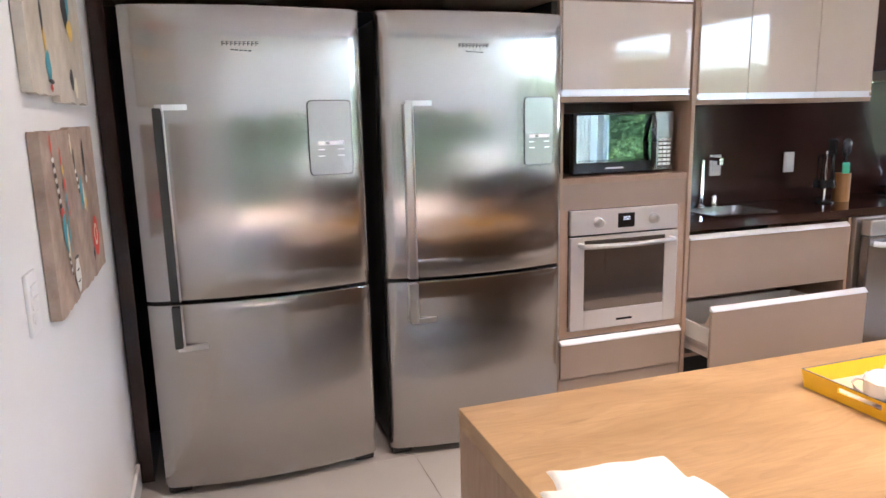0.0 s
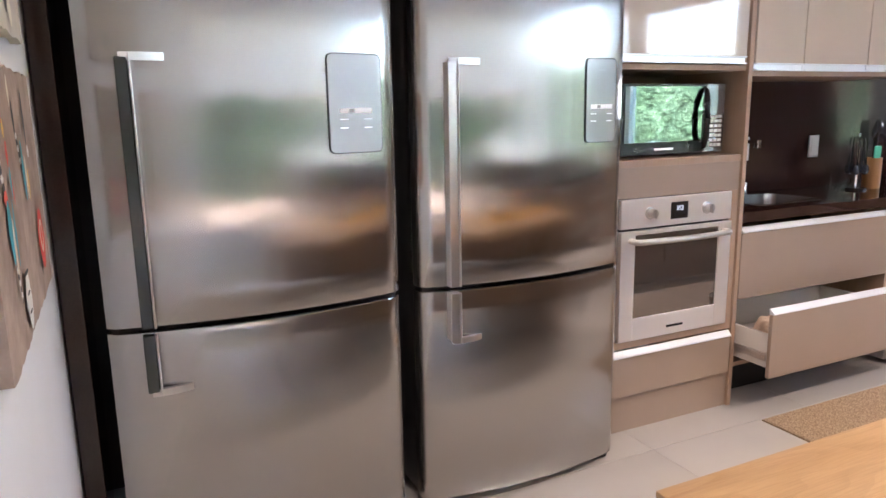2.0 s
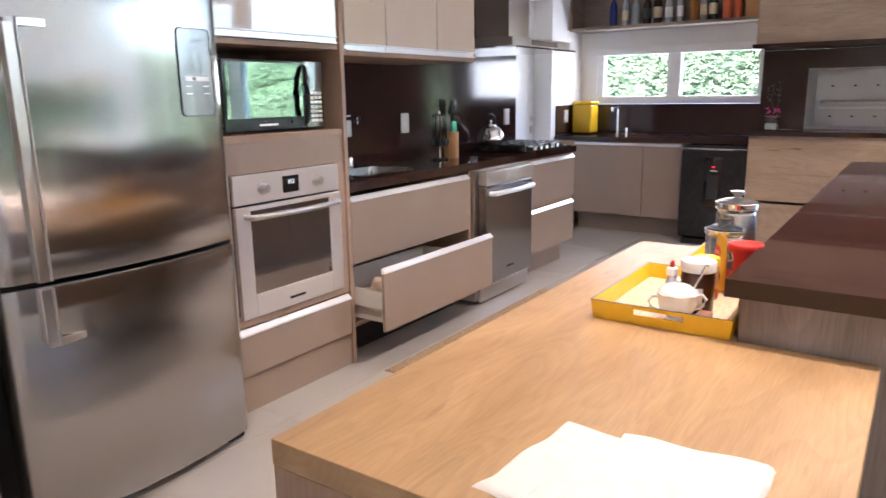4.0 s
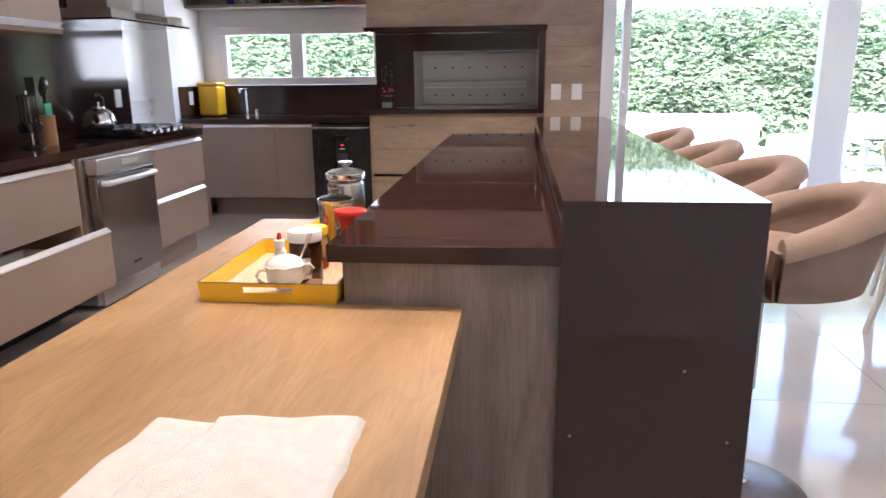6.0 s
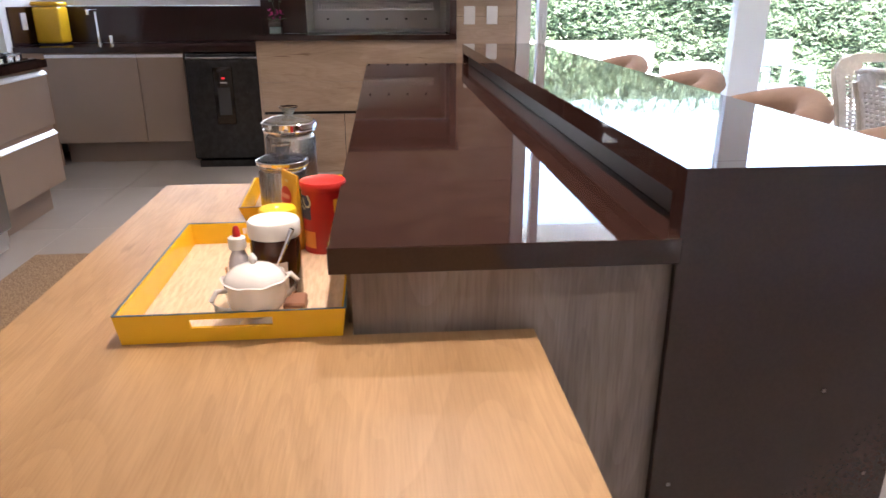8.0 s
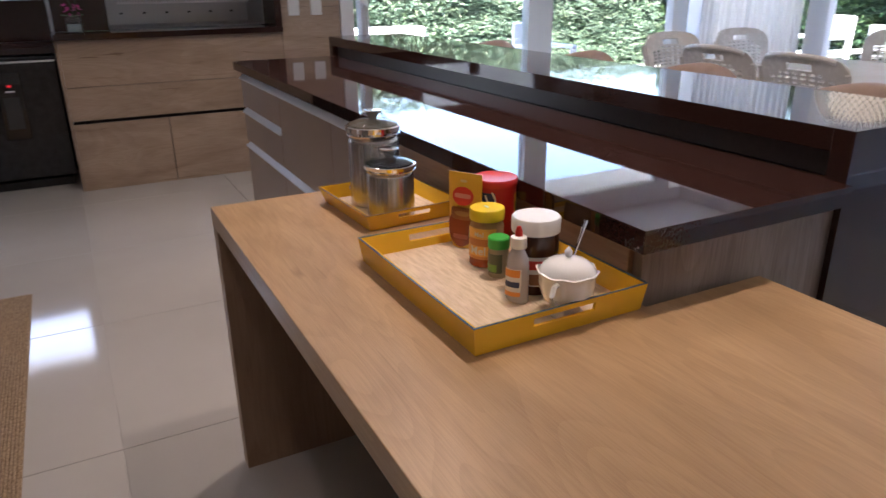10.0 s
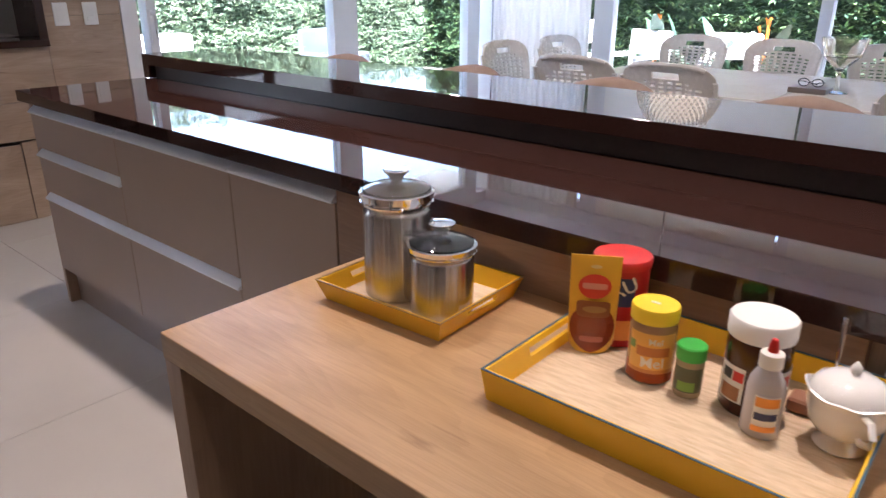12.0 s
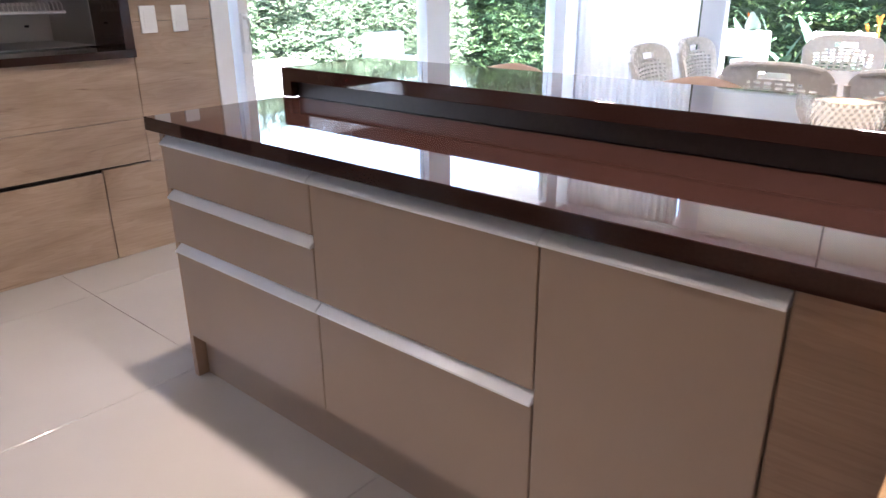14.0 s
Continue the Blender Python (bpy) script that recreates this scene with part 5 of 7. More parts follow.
for k in range(7):
    a = k * 0.9
    d = Vector((math.cos(a), math.sin(a), 0.15)) * 0.09
    w = d.cross(Vector((0, 0, 1))).normalized() * 0.012
    c = Vector((4.33, 0.66, 1.075))
    bm.faces.new([bm.verts.new(c + v) for v in (Vector((0, 0, 0)), d * 0.5 + w, d, d * 0.5 - w)])
part("leaves", bm, material("orchid_leaf", (0.10, 0.24, 0.05), 0.4), vase, "green leaves")

shelf = thing("bottle_shelf", (5.02, 1.6, 1.86), "wood-grain open box shelf over the kitchen window", "shelf")
SHELFW = wood("shelf_grain", (0.20, 0.15, 0.115), (0.29, 0.225, 0.175), "y")
part("bottom", boxbm(4.87, 5.168, 0.80, 2.597, 1.850, 1.878, 0.001), SHELFW, shelf)
part("back", boxbm(5.15, 5.168, 0.80, 2.597, 1.879, 2.30), SHELFW, shelf)
part("side", boxbm(4.87, 5.149, 2.572, 2.597, 1.879, 2.30), SHELFW, shelf)
part("top", boxbm(4.87, 5.149, 0.80, 2.571, 2.275, 2.30), SHELFW, shelf)


def bottle(y, r, h, neck, body, cap, label_c, label, sx=1.0):
    x, z = 4.96, 1.8785
    root = thing("bottle", (x, y, z), label, "bottle", "bottles on the shelf")
    prof = [(0, 0), (r, 0), (r, h * 0.58), (r * 0.85, h * 0.66), (neck, h * 0.76), (neck, h * 0.93), (0, h * 0.93)]
    part("glass", lathe(bmesh.new(), prof, x, y, z, 20), body, root, smooth=True)
    part("cap", lathe(bmesh.new(), [(neck * 1.15, h * 0.90), (neck * 1.15, h), (0, h)], x, y, z, 14), cap, root, smooth=True)
    if label_c:
        part("label", lathe(bmesh.new(), [(r * 1.015, h * 0.16), (r * 1.015, h * 0.46)], x, y, z, 20), label_c, root, smooth=True)


def plain(n, c, r=0.35):
    return material(n, c, r)
BLUEG, BROWNG, GREENG, CLEARG, AMBER = plain("blue_bottle", (0.01, 0.02, 0.16), 0.08), plain("brown_bottle", (0.03, 0.015, 0.008), 0.08), plain("green_bottle", (0.01, 0.04, 0.015), 0.08), plain("pale_bottle", (0.33, 0.34, 0.33), 0.1), plain("amber_bottle", (0.30, 0.13, 0.03), 0.1)
CREAML, WHITEL, ORANGEL, REDL, BLACKL = plain("label_cream", (0.62, 0.53, 0.34)), plain("label_white", (0.7, 0.69, 0.66)), plain("label_orange", (0.7, 0.30, 0.05)), plain("label_red", (0.55, 0.05, 0.03)), plain("label_black", (0.03, 0.03, 0.03))
for y, r, h, body, cap, lab, text in (
        (2.200, 0.034, 0.30, BLUEG, WHITEL, BLUEG, "dark blue glass bottle on the box shelf"),
        (2.085, 0.028, 0.29, CLEARG, REDL, CREAML, "clear bottle with a cream label"),
        (1.990, 0.036, 0.27, CLEARG, ORANGEL, CLEARG, "clear bottle with an orange cap"),
        (1.880, 0.036, 0.29, BROWNG, BLACKL, BLACKL, "dark bottle with a black label"),
        (1.785, 0.036, 0.31, BROWNG, BLACKL, CREAML, "dark bottle with a cream label"),
        (1.685, 0.034, 0.29, CLEARG, REDL, WHITEL, "clear bottle with a white label"),
        (1.585, 0.028, 0.30, CLEARG, WHITEL, WHITEL, "slim clear bottle with a white label"),
        (1.463, 0.040, 0.28, AMBER, WHITEL, AMBER, "amber whisky bottle on the box shelf"),
        (1.385, 0.028, 0.29, CLEARG, BLACKL, CREAML, "slim clear bottle with a cream label"),
        (1.305, 0.034, 0.30, GREENG, BLACKL, CREAML, "dark green bottle with a cream label")):
    bottle(y, r, h, 0.013, body, cap, lab, text)
for y, c in ((1.19, plain("orange_tube", (0.62, 0.12, 0.04))), (1.10, plain("orange_tube_dark", (0.55, 0.10, 0.03)))):
    root = thing("gift_tube", (4.96, y, 1.879), "round orange-red drinks gift tube on the box shelf", "gift tube", "gift tubes")
    part("tube", lathe(bmesh.new(), [(0, 0), (0.036, 0), (0.036, 0.29), (0, 0.29)], 4.96, y, 1.8785, 22), c, root, smooth=True)
    part("lid", lathe(bmesh.new(), [(0.0375, 0.285), (0.0375, 0.305), (0, 0.305)], 4.96, y, 1.8785, 22), CREAML, root, smooth=True)

root = solid("gift_box", boxbm(4.90, 5.02, 0.87, 1.03, 1.8785, 2.16, 0.002), plain("gift_box_brown", (0.42, 0.20, 0.06)), "orange-brown drinks gift box on the box shelf", "gift box")

# ---- rug ----
JUTE = textured("woven_jute", (0.20, 0.13, 0.075), (0.40, 0.29, 0.18), scale=(1, 1, 1), freq=150, rough=(0.85, 0.95), bump=1.0, fine=260)
bm = bmesh.new()
rug_rows, segs = 124, 42
prev = None
for k in range(rug_rows + 1):
    row = [bm.verts.new((0.86 + 1.65 * i / segs, 1.06 + 0.62 * k / rug_rows, 0.0075 + 0.004 * (k % 2) + 0.0012 * math.sin(i * 2.1 + k))) for i in range(segs + 1)]
    if prev:
        for i in range(segs):
            bm.faces.new((prev[i], prev[i + 1], row[i + 1], row[i]))
    prev = row
box(bm, 0.855, 2.515, 1.055, 1.685, 0.0008, 0.0065, 0.001)
solid("rug", bm, JUTE, "brown woven jute runner rug on the pale floor", "rug")

# ---- painted boards on the west wall ----
CANVAS_LOW = textured("board_mottled", (0.27, 0.19, 0.145), (0.44, 0.335, 0.265), freq=9, detail=6, rough=(0.6, 0.8), bump=0.4)
CANVAS_UP = textured("board_pale", (0.42, 0.37, 0.30), (0.56, 0.51, 0.43), freq=8, detail=6, rough=(0.6, 0.8), bump=0.4)
paint = {k: material("paint_" + k, c, 0.6) for k, c in dict(red=(0.62, 0.06, 0.03), teal=(0.06, 0.32, 0.40), cream=(0.72, 0.66, 0.50), black=(0.03, 0.03, 0.03), yellow=(0.70, 0.45, 0.08), white=(0.78, 0.77, 0.73)).items()}


def board(y0, y1, z0, z1, thick, mat, shapes, label):
    root = thing("painted_board", (WX, (y0 + y1) / 2, z0), label, "wall art", "painted boards")
    bm = bmesh.new()
    n = 14
    r = random.Random(int(y0 * 100 + z0 * 1000))
    lowz = [z0 + r.uniform(-0.004, 0.004) for _ in range(n + 1)]
    topz = [z1 + r.uniform(-0.004, 0.004) for _ in range(n + 1)]
    ys = grid_line(y0, y1, n + 1)
    fl = [bm.verts.new((WX + 0.002 + thick, y, z)) for y, z in zip(ys, lowz)]
    ft = [bm.verts.new((WX + 0.002 + thick, y, z)) for y, z in zip(ys, topz)]
    bl = [bm.verts.new((WX + 0.002, y, z)) for y, z in zip(ys, lowz)]
    bt = [bm.verts.new((WX + 0.002, y, z)) for y, z in zip(ys, topz)]
    for i in range(n):
        for f in ((fl[i], fl[i + 1], ft[i + 1], ft[i]), (bl[i], bt[i], bt[i + 1], bl[i + 1]), (fl[i], bl[i], bl[i + 1], fl[i + 1]), (ft[i], ft[i + 1], bt[i + 1], bt[i])):
            bm.faces.new(f)
    bm.faces.new((fl[0], ft[0], bt[0], bl[0]))
    bm.faces.new((fl[-1], bl[-1], bt[-1], ft[-1]))
    part("board", bm, mat, root)
    k = 0
    for col, cy, cz, ry, rz in shapes:
        bm = bmesh.new()
        xf = WX + 0.0032 + thick + 0.00012 * k
        bm.faces.new([bm.verts.new((xf, cy + ry * math.cos(2 * math.pi * i / 18) * (1 + 0.18 * math.sin(5 * i)), cz + rz * math.sin(2 * math.pi * i / 18))) for i in range(18)])
        part("painted_shape", bm, paint[col], root)
        k += 1


def striped(y, z, n, dy, dz, ry, rz):
    """A run of black and white bands, the barred feathers of the painted hens."""
    return [("black" if k % 2 else "white", y + dy * k, z + dz * k, ry, rz) for k in range(n)]


def moved(shapes, y0, ky, z0, kz, fy, fz):
    return [(c, fy + (y - y0) * ky, fz + (z - z0) * kz, ry * ky, rz * kz) for c, y, z, ry, rz in shapes]


hen = [("red", 0.848, 1.398, 0.009, 0.026)] + striped(0.855, 1.365, 10, 0.003, -0.0125, 0.014, 0.0065)
hen += [("red", 0.888, 1.236, 0.022, 0.012), ("teal", 0.896, 1.185, 0.021, 0.048), ("cream", 0.918, 1.160, 0.010, 0.045), ("teal", 0.942, 1.178, 0.009, 0.052)]
hen += striped(0.902, 1.128, 6, 0.003, -0.010, 0.008, 0.005)
hen += [("red", 0.932, 1.368, 0.008, 0.026), ("yellow", 0.942, 1.335, 0.010, 0.014), ("red", 0.948, 1.298, 0.011, 0.020), ("teal", 0.955, 1.255, 0.010, 0.022), ("red", 0.968, 1.240, 0.006, 0.022)]
hen += [("white", 0.985, 1.062, 0.034, 0.046), ("black", 0.985, 1.108, 0.032, 0.004), ("black", 0.985, 1.075, 0.018, 0.003), ("black", 0.985, 1.045, 0.018, 0.003)]
figure = [("cream", 1.125, 1.395, 0.010, 0.028), ("black", 1.150, 1.350, 0.012, 0.030)] + striped(1.158, 1.318, 6, 0.004, -0.011, 0.012, 0.006)
figure += [("teal", 1.205, 1.255, 0.017, 0.055), ("cream", 1.240, 1.240, 0.012, 0.040), ("yellow", 1.262, 1.225, 0.008, 0.032), ("black", 1.300, 1.350, 0.013, 0.055), ("white", 1.312, 1.285, 0.014, 0.012)]
figure += [("red", 1.365, 1.105, 0.058, 0.062), ("cream", 1.365, 1.110, 0.030, 0.034), ("red", 1.365, 1.110, 0.018, 0.022), ("black", 1.300, 1.060, 0.012, 0.020)]
wine = [("black", 1.36, 1.72, 0.018, 0.05), ("red", 1.35, 1.76, 0.02, 0.01), ("yellow", 1.37, 1.66, 0.02, 0.03), ("teal", 1.39, 1.60, 0.04, 0.04), ("black", 1.41, 1.565, 0.045, 0.006), ("red", 1.40, 1.55, 0.02, 0.01), ("white", 1.34, 1.82, 0.012, 0.04)]
bright = [("red", 1.66, 1.86, 0.05, 0.05), ("teal", 1.72, 1.80, 0.04, 0.06), ("black", 1.70, 1.77, 0.03, 0.05), ("yellow", 1.74, 1.72, 0.03, 0.03), ("black", 1.70, 1.58, 0.02, 0.03), ("cream", 1.74, 1.56, 0.02, 0.03)]
board(0.745, 1.08, 1.000, 1.430, 0.024, CANVAS_LOW, hen, "brown mottled wall board painted with two hens and a jar")
board(1.085, 1.515, 0.992, 1.435, 0.020, CANVAS_LOW, figure, "brown wall board painted with a small figure and a tomato")
board(0.755, 1.075, 1.518, 1.960, 0.024, CANVAS_UP, moved(wine, 1.13, 0.75, 1.535, 1.0, 0.755, 1.52), "pale wall board painted with a wine glass and fruit")
board(1.08, 1.53, 1.505, 1.960, 0.020, CANVAS_UP, moved(bright, 1.56, 1.4, 1.515, 1.0, 1.08, 1.505), "pale wall board painted with a bottle and bright shapes")

# ---- tea towel on the table ----
def towel():
    root = thing("tea_towel", (-0.66, -0.05, 0.747), "folded white ribbed cotton tea towel on the oak table", "towel")
    def layer(corners, z, h, seed, name):
        bm = bmesh.new()
        n, m = 60, 60
        (ax, ay), (bx, by), (cx, cy), (dx, dy) = corners
        rows = []
        for j in range(m + 1):
            v = j / m
            row = []
            for i in range(n + 1):
                u = i / n
                x = (ax * (1 - u) + bx * u) * (1 - v) + (dx * (1 - u) + cx * u) * v
                y = (ay * (1 - u) + by * u) * (1 - v) + (dy * (1 - u) + cy * u) * v
                e = min(u, 1 - u, v, 1 - v)
                rim = 1.0 - max(0.0, 1.0 - e * 22) ** 2
                wob = noise.noise(Vector((x * 9 + seed, y * 9, seed)))
                edge_w = 0.012 * noise.noise(Vector((x * 14, y * 14, seed + 3)))
                rib = 0.0005 * math.sin(y * 2 * math.pi / 0.007)
                row.append(bm.verts.new((x + edge_w, y + edge_w * 0.7, z + (h * (0.8 + 0.35 * wob) + rib) * rim)))
            rows.append(row)
        for a, b in zip(rows, rows[1:]):
            for i in range(n):
                bm.faces.new((a[i], a[i + 1], b[i + 1], b[i]))
        part(name, bm, CLOTH, root, smooth=60)
    layer([(-0.845, -0.200), (-0.530, -0.205), (-0.545, 0.02), (-0.845, 0.085)], 0.7475, 0.016, 2, "top_fold")
    layer([(-0.850, -0.10), (-0.545, -0.10), (-0.550, 0.115), (-0.800, 0.150)], 0.7472, 0.009, 7, "under_fold")
towel()

# ---- trays ----
def tray(name, cx, cy, z, lx, ly, h, flare, ang, label, rim_mat):
    """A lacquered tray with leaning sides, a blue rim line and a hand hole in each short side. lx, ly: the size of its floor."""
    root = thing(name, (cx, cy, z), label, "tray", "yellow trays")
    t = 0.006
    def loop(bm, ex, ey, zz):
        return [bm.verts.new((sx * (lx / 2 + ex), sy * (ly / 2 + ey), zz)) for sx, sy in ((-1, -1), (1, -1), (1, 1), (-1, 1))]
    bm = bmesh.new()
    box(bm, -lx / 2, lx / 2, -ly / 2, ly / 2, 0.0, 0.006)
    part("tray_floor", bm, YELLOW, root, local=True)
    part("inlay", boxbm(-lx / 2 + 0.006, lx / 2 - 0.006, -ly / 2 + 0.006, ly / 2 - 0.006, 0.0062, 0.0075), TRAYIN, root, "cream crackle-textured tray inlay", local=True)
    for s in (-1, 1):
        bm = bmesh.new()
        a = [(-lx / 2 - 0.0, s * ly / 2, 0.0), (lx / 2, s * ly / 2, 0.0), (lx / 2 + flare, s * (ly / 2 + flare), h), (-lx / 2 - flare, s * (ly / 2 + flare), h)]
        b = [(p[0] * (1 - 2 * t / lx) if i < 2 else p[0] * (1 - 2 * t / (lx + 2 * flare)), p[1] - s * t, p[2]) for i, p in enumerate(a)]
        A, B = [bm.verts.new(p) for p in a], [bm.verts.new(p) for p in b]
        bm.faces.new(A), bm.faces.new(B[::-1])
        for k in range(4):
            bm.faces.new((A[k], A[(k + 1) % 4], B[(k + 1) % 4], B[k]))
        part("long_side", bm, YELLOW, root, local=True)
        # the short side is built round its hand hole
        bm = bmesh.new()
        def P(v, zz, inner):
            f = flare * zz / h
            half = ly / 2 + f
            return (s * (lx / 2 + f - (t if inner else 0)), max(-half + t * inner, min(half - t * inner, v * half)), zz)
        hole = 0.36
        zs = (0.0, h * 0.50, h * 0.80, h)
        vs = (-1.0, -hole, hole, 1.0)
        G = {}
        for inner in (0, 1):
            for i, v in enumerate(vs):
                for j, zz in enumerate(zs):
                    G[i, j, inner] = bm.verts.new(P(v, zz, inner))
        for i in range(3):
            for j in range(3):
                if (i, j) == (1, 1):
                    continue
                for inner in (0, 1):
                    bm.faces.new([G[i + p, j + q, inner] for p, q in ((0, 0), (1, 0), (1, 1), (0, 1))])
        ring = [(1, 1), (2, 1), (2, 2), (1, 2)]
        outer = [(0, 0), (1, 0), (2, 0), (3, 0), (3, 1), (3, 2), (3, 3), (2, 3), (1, 3), (0, 3), (0, 2), (0, 1)]
        for lp in (ring, outer):
            for k in range(len(lp)):
                p, q = lp[k], lp[(k + 1) % len(lp)]
                bm.faces.new((G[p[0], p[1], 0], G[q[0], q[1], 0], G[q[0], q[1], 1], G[p[0], p[1], 1]))
        part("short_side", bm, YELLOW, root, local=True)
    bm = bmesh.new()
    o = loop(bm, flare + 0.0004, flare + 0.0004, h)
    i2 = loop(bm, flare - 0.0028, flare - 0.0028, h)
    o2 = loop(bm, flare + 0.0004, flare + 0.0004, h + 0.0012)
    i3 = loop(bm, flare - 0.0028, flare - 0.0028, h + 0.0012)
    for k in range(4):
        l = (k + 1) % 4
        for f in ((o[k], o[l], o2[l], o2[k]), (o2[k], o2[l], i3[l], i3[k]), (i3[k], i3[l], i2[l], i2[k]), (i2[k], i2[l], o[l], o[k])):
            bm.faces.new(f)
    part("rim", bm, rim_mat, root, "thin dark rim line", local=True)
    root.rotation_euler = (0, 0, radians(ang))
    return root


tray("tray", 0.222, 0.145, 0.7475, 0.425, 0.318, 0.047, 0.006, 0.5, "large yellow lacquered tray with a cream crackle floor, holding jars", material("blue_rim", (0.03, 0.09, 0.14), 0.3))
tray("tray", 0.722, 0.126, 0.7475, 0.255, 0.215, 0.038, 0.013, 3, "small yellow lacquered tray with leaning sides, holding two canisters", material("dark_rim", (0.20, 0.12, 0.02), 0.3))

# ---- canisters ----
LIDGLASS = glass("lid_glass", (0.97, 0.99, 0.99), 0.0, 1.45)
def canister(x, y, r, h, inside, label):
    z = 0.7552
    root = thing("canister", (x, y, z), label, "canister", "canisters")
    part("body", lathe(bmesh.new(), [(0, 0), (r - 0.003, 0), (r, 0.004), (r, h * 0.80), (r - 0.002, h * 0.83), (r - 0.007, h * 0.86), (r - 0.006, h * 0.875)], x, y, z, 40), STEEL_CAN, root, "brushed steel body", smooth=30)
    part("collar", lathe(bmesh.new(), [(r - 0.006, h * 0.875), (r + 0.003, h * 0.885), (r + 0.004, h * 0.90), (r, h * 0.905), (r, h * 0.925), (r + 0.004, h * 0.93), (r + 0.005, h * 0.99), (r + 0.002, h), (r - 0.004, h)], x, y, z, 40), CHROME, root, "chrome collar", smooth=30)
    part("lid", lathe(bmesh.new(), [(r - 0.001, h - 0.002), (r, h + 0.002), (r * 0.7, h + 0.009), (r * 0.3, h + 0.013), (0, h + 0.014), (0, h + 0.010), (r * 0.68, h + 0.005), (r - 0.004, h - 0.002)], x, y, z, 40), LIDGLASS, root, "clear domed glass lid", smooth=True)
    part("inner_dish", lathe(bmesh.new(), [(0, h - 0.014), (r - 0.006, h - 0.014), (r - 0.006, h - 0.012), (0, h - 0.012)], x, y, z, 32), inside, root)
    part("knob", lathe(bmesh.new(), [(0.010, h + 0.011), (0.010, h + 0.017), (0.015, h + 0.025), (0.022, h + 0.031), (0.0225, h + 0.034), (0.014, h + 0.035), (0, h + 0.034)], x, y, z, 28), CHROME, root, "flared chrome knob", smooth=40)
    bm = tube(bmesh.new(), [(x + r + 0.004, y - 0.012, z + h * 0.95), (x + r + 0.009, y - 0.012, z + h * 0.88), (x + r + 0.003, y - 0.010, z + h * 0.82)], 0.0018, 6)
    tube(bm, [(x + r + 0.004, y + 0.012, z + h * 0.95), (x + r + 0.009, y + 0.012, z + h * 0.88), (x + r + 0.003, y + 0.010, z + h * 0.82)], 0.0018, 6)
    part("clasp", bm, CHROME, root, smooth=True)
STEEL_CAN = steel("canister_steel", 0.52, 0.24, 0.9, turn=0.25)
canister(0.762, 0.140, 0.060, 0.190, material("canister_contents", (0.42, 0.36, 0.28), 0.6), "tall brushed steel canister with a glass lid on the small tray")
canister(0.652, 0.148, 0.054, 0.122, material("canister_dark_inside", (0.20, 0.19, 0.18), 0.25, 0.7), "short brushed steel canister with a glass lid on the small tray")

# ---- jars and packets on the large tray ----
TZ = 0.7552
def wrap(x, y, z, r, z0, z1, a0, a1, out=0.0006, n=14):
    """A piece of a printed band round an upright jar, between two compass angles in degrees."""
    bm = bmesh.new()
    lo = [bm.verts.new((x + (r + out) * math.cos(radians(a0 + (a1 - a0) * i / n)), y + (r + out) * math.sin(radians(a0 + (a1 - a0) * i / n)), z + z0)) for i in range(n + 1)]
    hi = [bm.verts.new((v.co.x, v.co.y, z + z1)) for v in lo]
    for i in range(n):
        bm.faces.new((lo[i], lo[i + 1], hi[i + 1], hi[i]))
    return bm


def round_text(name, text, size, x, y, z, r, deg, mat, parent, tilt=0, out=0.0012):
    """Letters bent round an upright jar and facing the compass angle deg."""
    cu = bpy.data.curves.new(name, "FONT")
    cu.body, cu.size, cu.align_x, cu.align_y, cu.resolution_u, cu.offset = text, size, "CENTER", "CENTER", 2, size * 0.015
    tmp = bpy.data.objects.new(name, cu)
    me = bpy.data.meshes.new_from_object(tmp)
    bpy.data.objects.remove(tmp)
    me.transform(pose(0, 0, 0, 0, 0, tilt))
    for v in me.vertices:
        a = radians(deg) + v.co.x / r
        v.co = Vector((x + (r + out) * math.cos(a), y + (r + out) * math.sin(a), z + v.co.y)) - origin_of(parent)
    me.materials.clear()
    me.materials.append(mat)
    ob = new(name, me)
    ob.parent = parent
    return ob


RED, LIDRED, LIDYEL, LIDGRN, LIDWHT = plain("tin_red", (0.48, 0.014, 0.012), 0.3), plain("lid_red", (0.56, 0.025, 0.018), 0.35), plain("lid_yellow", (0.82, 0.58, 0.01), 0.35), plain("lid_green", (0.05, 0.42, 0.05), 0.35), plain("lid_white", (0.78, 0.76, 0.72), 0.35)
NAVY, ORG, PALE, CHOC, HONEY = plain("print_navy", (0.02, 0.03, 0.10)), plain("print_orange", (0.80, 0.30, 0.04)), plain("print_pale", (0.72, 0.68, 0.58)), plain("chocolate", (0.055, 0.018, 0.010), 0.12), plain("honey", (0.33, 0.055, 0.008), 0.08)
VIEW = 118   # the way the printed fronts face

tin = thing("powder_tin", (0.385, 0.035, TZ), "red cocoa powder tin with a red lid on the yellow tray", "tin")
part("body", lathe(bmesh.new(), [(0, 0), (0.041, 0), (0.042, 0.003), (0.042, 0.125), (0, 0.125)], 0.385, 0.035, TZ, 36), RED, tin, smooth=40)
part("lid", lathe(bmesh.new(), [(0.044, 0.124), (0.0445, 0.128), (0.0445, 0.136), (0.043, 0.138), (0.040, 0.1365), (0, 0.136)], 0.385, 0.035, TZ, 36), LIDRED, tin, smooth=40)
part("print", wrap(0.385, 0.035, TZ, 0.042, 0.068, 0.114, VIEW - 42, VIEW + 30, 0.0004), NAVY, tin)
round_text("print_letters", "CAU", 0.032, 0.385, 0.035, TZ + 0.092, 0.042, VIEW - 8, PALE, tin, 25)
